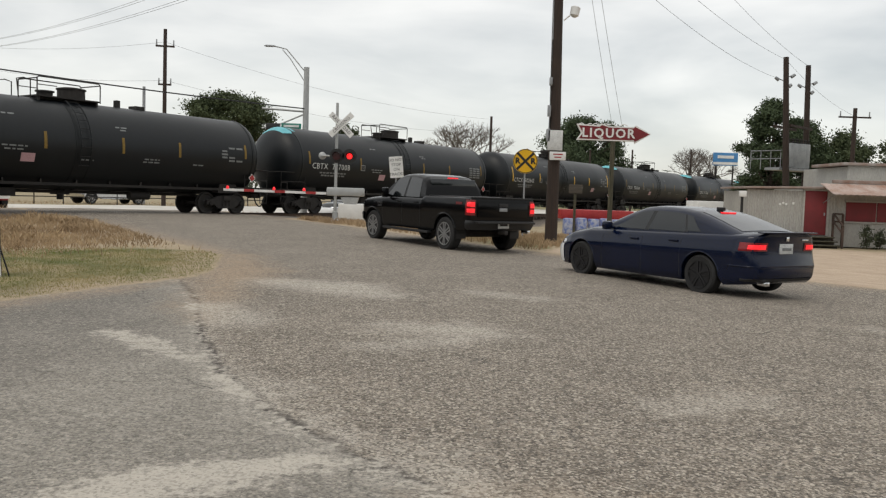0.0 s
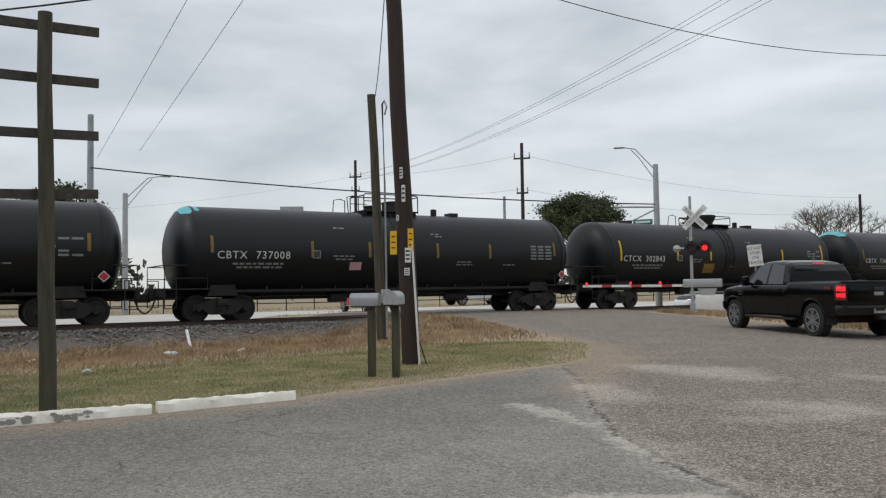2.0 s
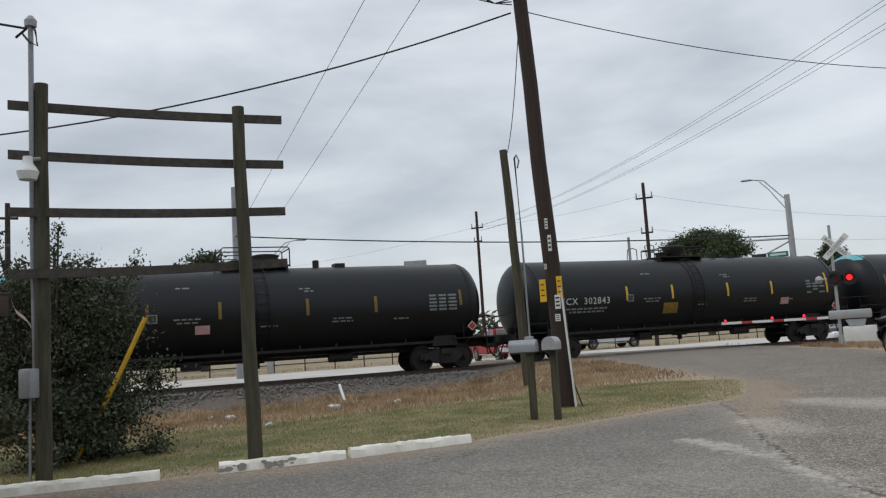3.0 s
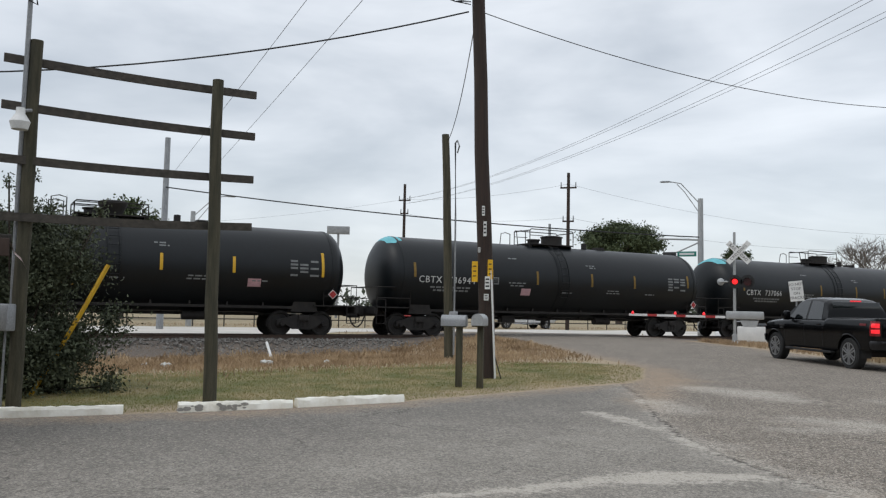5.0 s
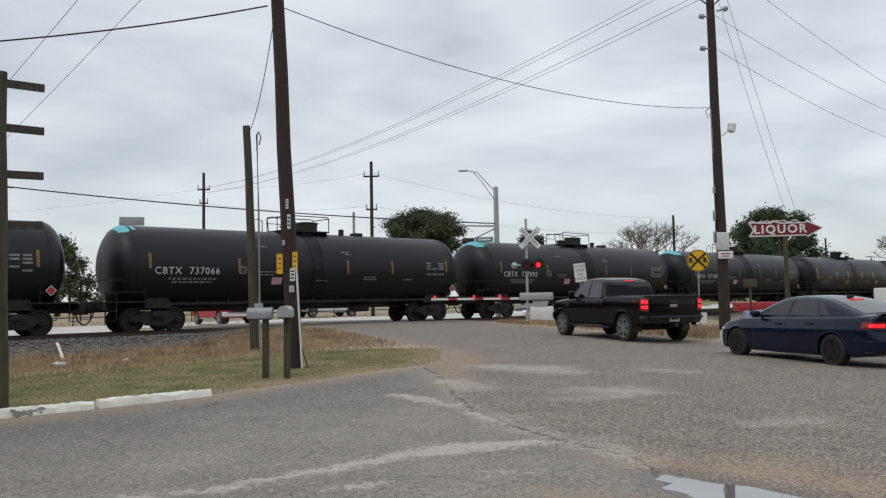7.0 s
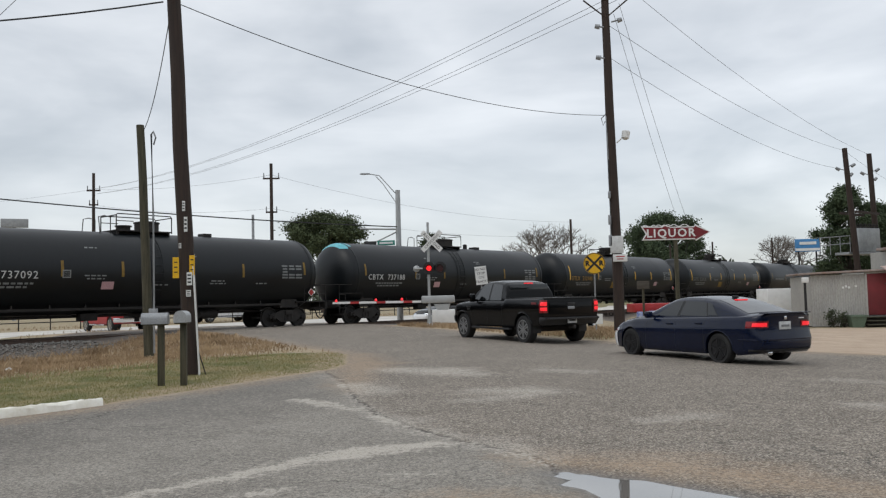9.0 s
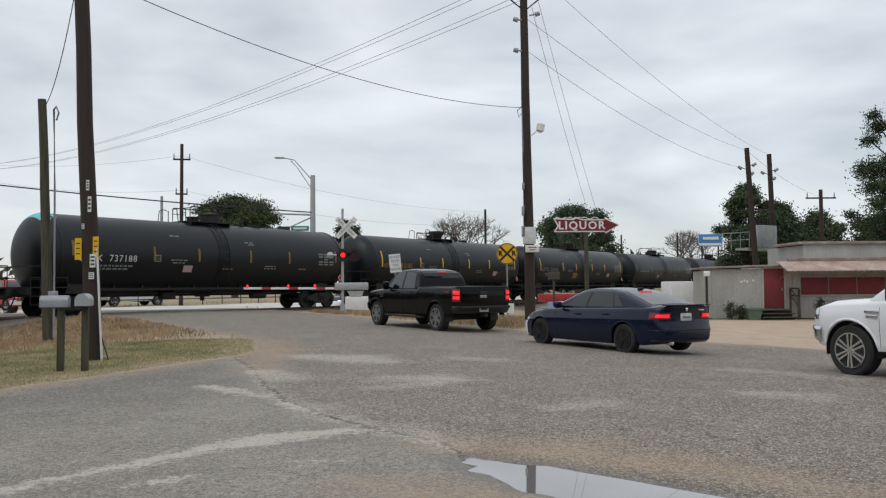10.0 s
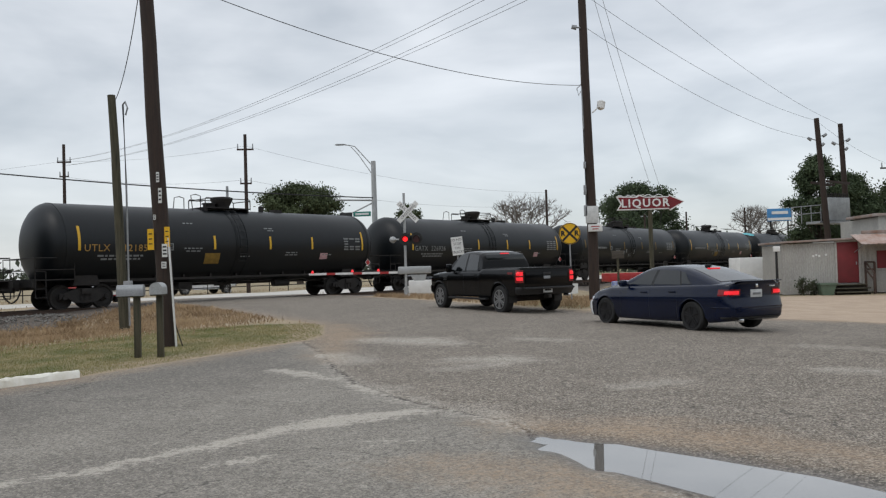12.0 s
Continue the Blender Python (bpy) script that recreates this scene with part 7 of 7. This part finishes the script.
# a low fence along the far street
fence = thing("pipe_fence", pose(*on_track(0, 52.5, 0.25), 0, 0, math.degrees(TH)), "low dark pipe fence beyond the street", "fence")
bm = bmesh.new()
rod(bm, (0, 0, 0), (0, 0, 0.95), 0.04, 0.04, 6)
fp = finish(bm, "fence_post", STEEL_DARK)
for i in range(60):
    o = new("fence_post", fp)
    o.parent, o.location = fence, (-45 + i * 2.0, 0, 0)
for z in (0.5, 0.9):
    bm = bmesh.new()
    tube(bm, [(-45, 0, z), (73, 0, z)], 0.035, 5)
    part("fence_rail", bm, STEEL_DARK, fence)

# ---- overhead lines ----
BP = Vector((-7.05, 12.18, 8.0))
wire("service_cable", BP, (3.17, 26.15, 8.12), 0.62, 0.010, CABLE, "black service cable between two poles")
wire("service_cable", BP + Vector((-0.1, 0, -0.05)), (-24.5, 1.5, 6.6), 1.15, 0.018, CABLE, "twisted black service cable leading off the pole")
wire("service_cable", BP + Vector((0, 0.1, -0.3)), (-10.3, 17.8, 6.5), 0.35, 0.010, CABLE, "thin service cable down to the short pole")
wire("service_cable", (-9.62, 3.5, 5.7), (-13.5, -6.0, 9.3), 0.9, 0.016, CABLE, "black service cable rising from the weatherhead")
for dx, dy, fx, fz in ((-0.75, -0.34, -37.4, 9.36), (0.75, 0.34, -34.2, 9.54)):
    wire("line_wire", (-7.13 + dx, 12.2 + dy, 12.05), (fx, 34.5, fz), 0.08, 0.010, WIRE_FAR, "thin overhead line wire", "overhead line wires")
for k, dx in enumerate((-1.15, -0.75, 0.55, 1.0)):
    wire("line_wire", (PX - 0.1 + dx, PY - 0.25, 12.62 - 0.05 * dx), (-39.1 + dx * 0.5, 67.5, 12.4 - 0.4 * (k > 1)), 1.3, 0.009, WIRE_FAR, "thin overhead line wire", "overhead line wires")
for a, b, sag in (((PX, PY - 0.2, 11.4), (20.75, 51.8, 10.6), 0.6), ((PX + 1.0, PY - 0.2, 12.5), (23.3, 54.5, 10.7), 0.6), ((PX, PY - 0.2, 10.2), (20.6, 51.9, 9.4), 0.7), ((20.75, 51.8, 10.6), (31.7, 65.2, 8.8), 0.4),
                  ((-20.1, 60.2, 11.9), (4.7, 86.1, 9.6), 0.9), ((-20.1, 60.2, 9.2), (4.7, 86.1, 8.2), 0.9), ((-20.1, 60.2, 11.9), (-39.1, 67.6, 12.4), 0.4), ((-20.1, 60.2, 9.2), (-39.1, 67.6, 11.0), 0.5),
                  ((-39.1, 67.6, 12.4), (-85, 70, 11.5), 0.8), ((PX + 0.2, PY, 11.9), (9.6, 47.0, 4.6), 0.3), ((PX + 0.4, PY, 12.3), (10.2, 47.0, 4.4), 0.3)):
    wire("line_wire", a, b, sag, 0.008, WIRE_FAR, "thin overhead line wire", "overhead line wires")
span = wire("span_wire", (-34.0, 30.8, 8.1), (-7.85, 47.0, 6.2), 0.35, 0.035, CABLE, "dark span wire with small hangers over the street")


# ---- trees and undergrowth ----
def leaf_cloud(centres, count, size, seed, flat=0.6):
    """Small double triangles strewn through clumps: many leaves in one mesh."""
    r = np.random.RandomState(seed)
    c = np.array([q[:3] for q in centres])
    rad = np.array([q[3] for q in centres])
    w = rad ** 2 / (rad ** 2).sum()
    idx = r.choice(len(c), count, p=w)
    d = r.normal(size=(count, 3))
    d /= np.linalg.norm(d, axis=1)[:, None]
    p = c[idx] + d * (rad[idx] * np.abs(r.normal(0.62, 0.36, count)))[:, None] * np.array([1, 1, flat])
    a, b = r.normal(size=(count, 3)), r.normal(size=(count, 3))
    a /= np.linalg.norm(a, axis=1)[:, None]
    b -= a * (a * b).sum(1)[:, None]
    b /= np.linalg.norm(b, axis=1)[:, None]
    s = (size * r.uniform(0.6, 1.4, count))[:, None]
    v = np.stack([p - a * s, p + b * s * 0.5, p + a * s, p - b * s * 0.5], 1).reshape(-1, 3)
    f = np.arange(count * 4).reshape(-1, 4)
    return v, f


def raw(name, v, f, material, parent=None):
    me = bpy.data.meshes.new(name)
    me.from_pydata(v.tolist(), [], f.tolist())
    me.materials.append(material)
    ob = new(name, me)
    ob.parent = parent
    return ob


def tree(x, y, height, spread_r, seed, material, label, crown_from=0.35, leaves=9000, leaf=0.16, clumps=26, trunk=0.3, name="tree", shape=1.0, z0=None, puff=(0.20, 0.34)):
    r = random.Random(seed)
    base = lie_at(x, y) if z0 is None else z0
    ob = thing(name, pose(x, y, base - 0.1), label, "tree")
    bm = bmesh.new()
    pts, lean = [], (r.uniform(-0.05, 0.05), r.uniform(-0.05, 0.05))
    for k in range(7):
        h = height * 0.88 * k / 6
        pts.append(Vector((lean[0] * h + r.uniform(-0.1, 0.1) * (k > 0), lean[1] * h, h)))
    loft(bm, [ring_at(p, (0, 0, 1), trunk * (1 - 0.8 * k / 6) * (1.35 if k == 0 else 1), 9) for k, p in enumerate(pts)])
    cl = []
    for k in range(clumps):
        f = (k + 0.5) / clumps
        h = height * (crown_from + (0.97 - crown_from) * f)
        rr = spread_r * math.sqrt(max(0.03, 1 - f * f * 0.97)) * (0.8 + 0.2 * min(1, f * 4)) * shape
        a = k * 2.4 + r.uniform(-0.5, 0.5)
        e = rr * r.uniform(0.35, 1.0) * (1 if f < 0.9 else 0.4)
        size = spread_r * r.uniform(*puff)
        c = Vector((math.cos(a) * e + lean[0] * h, math.sin(a) * e, min(h + r.uniform(-0.5, 0.5), height - size * 0.5)))
        cl.append((*c, size))
        s = pts[min(6, max(1, int(h / (height * 0.88) * 6 - 0.7)))]
        m = s.lerp(c, 0.5) + Vector((0, 0, -0.08 * e))
        tube(bm, [s, m, c], max(0.03, trunk * 0.22 * (1 - f * 0.6)), 5)
    part("trunk", bm, BARK, ob)
    v, f = leaf_cloud(cl, leaves, leaf, seed, 0.7)
    raw("crown", v, f, material, ob)
    return ob


def bare_tree(x, y, height, spread_r, seed, label):
    """A leafless broad tree: forking limbs that end in a haze of fine twigs."""
    r = random.Random(seed)
    ob = thing("bare_tree", pose(x, y, lie_at(x, y) - 0.1), label, "tree")
    bm, fine = bmesh.new(), bmesh.new()

    def grow(p, d, ln, rad, depth):
        q = p + d * ln
        rod(bm if depth < 4 else fine, p, q, rad, rad * 0.7, 6 if depth < 2 else 3)
        if depth == 6:
            return
        for k in range(3 if depth < 5 else 4):
            e = Vector((r.gauss(0, 1), r.gauss(0, 1), r.gauss(0.25, 0.5))).normalized()
            grow(q, (d * 0.8 + e * r.uniform(0.55, 0.95)).normalized(), ln * r.uniform(0.66, 0.84), max(0.022, rad * 0.62), depth + 1)

    for k in range(4):
        a = k * 1.57 + r.uniform(-0.4, 0.4)
        lean = Vector((math.cos(a) * spread_r / height, math.sin(a) * spread_r / height, 0.9)).normalized()
        grow(Vector((0, 0, height * 0.16)), lean, height * 0.26, 0.24, 1)
    rod(bm, (0, 0, 0), (0, 0, height * 0.2), 0.42, 0.3, 8)
    part("trunk", bm, TWIG, ob)
    part("twig_crown", fine, TWIG, ob, smooth=0)
    return ob


tree(-29.4, 113.5, 14.3, 6.9, 11, LEAF_OAK, "broad dark evergreen tree beyond the railway", 0.60, 42000, 0.17, 90, 0.4, puff=(0.13, 0.24))
tree(-15.0, 124.6, 11.8, 3.6, 12, LEAF_OAK, "small dark evergreen tree in the distance", 0.45, 9000, 0.20, 22, 0.25)
tree(17.9, 107.2, 11.9, 6.6, 13, LEAF_PINE, "dark pine with a domed crown beyond the yard", 0.46, 36000, 0.16, 80, 0.35, puff=(0.13, 0.24))
bare_tree(3.4, 126.0, 13.6, 7.2, 14, "leafless grey tree in the distance")
bare_tree(45.3, 149.0, 12.0, 6.0, 15, "leafless grey tree far beyond the yard")
tree(28.6, 73.0, 11.0, 3.6, 16, LEAF_PINE, "tall dark pine behind the twin poles", 0.15, 46000, 0.11, 70, 0.3, puff=(0.16, 0.28))
tree(32.0, 75.0, 9.6, 3.8, 17, LEAF_PINE, "dark pine behind the twin poles", 0.1, 40000, 0.12, 60, 0.3, puff=(0.18, 0.3))
tree(36.5, 76.0, 8.8, 3.6, 18, LEAF_OAK, "dark tree behind the shop", 0.1, 30000, 0.12, 50, 0.3)
tree(40.5, 74.0, 8.0, 3.4, 19, LEAF_OAK, "dark tree behind the shop", 0.2, 20000, 0.13, 36, 0.3)
tree(27.3, 43.5, 13.4, 4.4, 20, LEAF_PINE, "large pine with open needle clumps above the shop roof", 0.26, 60000, 0.075, 62, 0.35, puff=(0.10, 0.24))
tree(33.0, 47.0, 11.0, 4.2, 21, LEAF_PINE, "large pine with open needle clumps behind the shop", 0.2, 36000, 0.09, 50, 0.35, puff=(0.12, 0.26))
tree(-60.0, 52.0, 11.0, 5.0, 22, LEAF_OAK, "dark tree beyond the street", 0.3, 14000, 0.18, 34, 0.35)
tree(-47.0, 33.0, 7.0, 3.2, 23, LEAF_OAK, "dark tree beyond the street and railway", 0.25, 14000, 0.13, 30, 0.3)
tree(-66.0, 82.0, 9.5, 4.5, 24, LEAF_OAK, "dark tree far beyond the railway", 0.25, 10000, 0.2, 28, 0.3)

# the big bush behind the sign frame
r_ = random.Random(31)
bu = thing("large_bush", grounded(-11.9, 5.3), "dense dark green bush with stray twigs behind a post", "bush")
cl = []
for k in range(60):
    a, h = r_.uniform(0, 6.28), r_.uniform(0.05, 2.75)
    e = r_.uniform(0.1, 1.15) * (1.05 if h < 2 else 0.75)
    cl.append((math.cos(a) * e * 1.0 + 0.1, math.sin(a) * e * 1.25 + 0.2, h, r_.uniform(0.28, 0.5)))
tips = []
for k in range(16):
    a = r_.uniform(0, 6.28)
    e = r_.uniform(0.2, 1.2)
    tips.append((math.cos(a) * e, math.sin(a) * e * 1.2 + 0.2, r_.uniform(2.8, 3.45), r_.uniform(0.10, 0.18)))
bm = bmesh.new()
for q in cl[::2] + tips:
    tube(bm, [(q[0] * 0.1, q[1] * 0.1, 0), (q[0] * 0.5, q[1] * 0.5, q[2] * 0.5), q[:3]], 0.014, 4)
part("stem_tangle", bm, BARK, bu)
v, f = leaf_cloud(cl, 52000, 0.033, 32, 0.95)
raw("leaves", v, f, LEAF_BUSH, bu)
v, f = leaf_cloud(tips, 1500, 0.03, 33, 1.3)
raw("twig_leaves", v, f, LEAF_BUSH, bu)
for i, (x, y, h) in enumerate(((14.5, 37.25, 0.75), (15.0, 37.2, 0.6), (18.9, 37.1, 0.95), (19.5, 37.1, 0.75))):
    b2 = thing("small_shrub", pose(x, y, -0.17), "small straggly shrub against the grey wall", "shrub", "shrubs along the shop front")
    v, f = leaf_cloud([(0.2 * math.sin(k * 2), 0.1 * math.cos(k), h * (0.25 + 0.22 * k), 0.22) for k in range(4)], 700, 0.05, 40 + i, 1.0)
    raw("leaves", v, f, LEAF_BUSH, b2)
    bm = bmesh.new()
    for k in range(5):
        tube(bm, [(0, 0, 0), (0.16 * math.sin(k * 2), 0.1 * math.cos(k * 2), h * 0.8)], 0.012, 4)
    part("stem_tangle", bm, BARK, b2)

# woods along the skyline, round the whole place, with an added unseen part behind
rw = np.random.RandomState(50)
cl = []
for k in range(520):
    a = rw.uniform(0, 2 * math.pi)
    ahead = -0.15 < a < math.pi + 0.15 or a > 2 * math.pi - 0.15
    # behind the camera: unseen nearer, taller trees added to darken reflections
    d = rw.uniform(150, 230) if ahead else rw.uniform(42, 70)
    h = rw.uniform(3.5, 7.0) if ahead else rw.uniform(6.0, 12.0)
    for j in range(3):
        cl.append((math.cos(a) * d + rw.uniform(-4, 4), math.sin(a) * d + rw.uniform(-4, 4), h * (0.2 + 0.32 * j), rw.uniform(2.2, 4.0)))
v, f = leaf_cloud(cl, 42000, 0.75, 51, 0.75)
tagged(raw("far_woods", v, f, FAR_WOOD), "dark low woods along the skyline, with unseen nearer trees added behind the camera", "woods", kind="stuff")


# ---- grass and ballast stones ----
def blades(name, polygon_test, area, count, size, seed, material, label):
    r = np.random.RandomState(seed)
    (xa, xb), (ya, yb) = area
    x, y = r.uniform(xa, xb, count), r.uniform(ya, yb, count)
    keep = polygon_test(x, y, r)
    x, y = x[keep], y[keep]
    z = lie(x, y)
    k = len(x)
    a = r.uniform(0, 6.28, k)
    h = size * r.uniform(0.5, 1.5, k)
    w = size * 0.10 * r.uniform(0.7, 1.4, k)
    lx, ly = r.normal(0, 0.45, k) * h, r.normal(0, 0.45, k) * h
    p0 = np.stack([x - np.cos(a) * w, y - np.sin(a) * w, z - 0.01], 1)
    p1 = np.stack([x + np.cos(a) * w, y + np.sin(a) * w, z - 0.01], 1)
    p2 = np.stack([x + lx * 0.4, y + ly * 0.4, z + h * 0.6], 1)
    p3 = np.stack([x + lx, y + ly, z + h], 1)
    v = np.stack([p0, p1, p2 + (p1 - p0) * 0.35, p3, p2 - (p1 - p0) * 0.35], 1).reshape(-1, 3)
    f = np.arange(k * 5).reshape(-1, 5)
    return tagged(raw(name, v, f, material), label, "grass", kind="stuff")


def verge_green(x, y, r):
    n = x * TN.x + y * TN.y
    pv = inside_distance(x, y, PAVED)
    return (pv < -0.08 + r.normal(0, 0.05, len(x))) & (n < 16.5 + r.normal(0, 0.8, len(x)))


def verge_dry(x, y, r):
    n = x * TN.x + y * TN.y
    pv = inside_distance(x, y, PAVED)
    return (pv < -0.15) & (n > 16.5 + r.normal(0, 1.2, len(x))) & (n < TRACK_N - 3.0 + r.normal(0, 0.25, len(x)))


def verge_right(x, y, r):
    n = x * TN.x + y * TN.y
    return (inside_distance(x, y, PAVED) < -0.2) & (inside_distance(x, y, DIRT) < -0.1) & (n < TRACK_N - 3.3)


def beyond(x, y, r):
    n = x * TN.x + y * TN.y
    return ((n > 34.2) & (n < 35.8) | (n > 51.5) & (n < 60)) & (inside_distance(x, y, PAVED) < -0.3)


blades("green_grass", verge_green, ((-20, -3), (1, 17)), 260000, 0.024, 61, GRASS_GREEN, "short patchy green grass on the verge")
blades("dry_grass", verge_dry, ((-30, -4), (4, 32)), 140000, 0.10, 62, GRASS_DRY, "long dry tan grass below the ballast")
blades("dry_grass", verge_right, ((-6, 10), (20, 36)), 22000, 0.14, 63, GRASS_DRY, "dry tan grass round the signs")
blades("dry_grass", beyond, ((-60, 20), (10, 90)), 40000, 0.12, 64, GRASS_DRY, "dry tan grass beyond the railway")

def tufts(x, y, r):
    n = x * TN.x + y * TN.y
    clump = np.sin(x * 2.3 + 1.7 * np.sin(y * 1.1)) * np.sin(y * 2.9 + 1.3 * np.sin(x * 0.9))
    return (inside_distance(x, y, PAVED) < -0.5) & (n > 19.5) & (n < TRACK_N - 3.4) & (clump > 0.45)


blades("dry_grass", tufts, ((-30, -6), (6, 30)), 60000, 0.20, 65, GRASS_DRY, "tangled rusty-brown tufts below the ballast")

rs = np.random.RandomState(71)
k = 15000
u_, n_ = rs.uniform(-26, 12, k), TRACK_N + rs.uniform(-3.7, 2.2, k)
x, y = u_ * TU.x + n_ * TN.x, u_ * TU.y + n_ * TN.y
ok = inside_distance(x, y, PAVED) < -0.1
x, y = x[ok], y[ok]
z = lie(x, y)
s = rs.uniform(0.03, 0.075, len(x))
oct_v = np.array([(1, 0, 0), (-1, 0, 0), (0, 1, 0), (0, -1, 0), (0, 0, 0.8), (0, 0, -0.8)])
oct_f = np.array([(0, 2, 4), (2, 1, 4), (1, 3, 4), (3, 0, 4), (2, 0, 5), (1, 2, 5), (3, 1, 5), (0, 3, 5)])
v = oct_v[None] * rs.uniform(0.6, 1.3, (len(x), 6, 1)) * s[:, None, None] + rs.normal(0, 0.012, (len(x), 6, 3)) + np.stack([x, y, z + s * 0.3], 1)[:, None]
f = (oct_f[None] + 6 * np.arange(len(x))[:, None, None]).reshape(-1, 3)
tagged(raw("ballast_stones", v.reshape(-1, 3), f, STONE), "grey-brown crushed ballast stones beside the rails", "ballast", kind="stuff")


def motions():
    turn = Matrix.Rotation(TH, 4, "Z")
    for k, car in CARS:
        rows = []
        for t in range(0, 13):
            a = A0 + PITCH * (k + 0.5) - SPEED * t
            rows.append((float(t), Matrix.Translation(on_track(a, TRACK_N, RAIL_Z)) @ turn))
        walk(car, rows)
    # the flashers seem to alternate: the added shutter hides one always-lit lens
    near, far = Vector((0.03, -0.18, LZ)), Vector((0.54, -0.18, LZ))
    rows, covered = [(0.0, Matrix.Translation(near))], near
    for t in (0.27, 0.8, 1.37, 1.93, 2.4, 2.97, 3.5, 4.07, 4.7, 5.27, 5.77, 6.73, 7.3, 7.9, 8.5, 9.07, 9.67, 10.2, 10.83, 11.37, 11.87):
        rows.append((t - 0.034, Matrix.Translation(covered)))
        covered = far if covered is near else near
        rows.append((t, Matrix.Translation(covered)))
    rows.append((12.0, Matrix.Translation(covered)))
    walk(ADDED_SHUTTER, rows)
    for w in WHEELSETS:
        x, y, z = w.location
        walk(w, [(i / FPS, pose(x, y, z, 0, -math.degrees(SPEED / 0.46 * i / FPS) % 360, 0)) for i in range(12 * FPS + 1)])


motions()
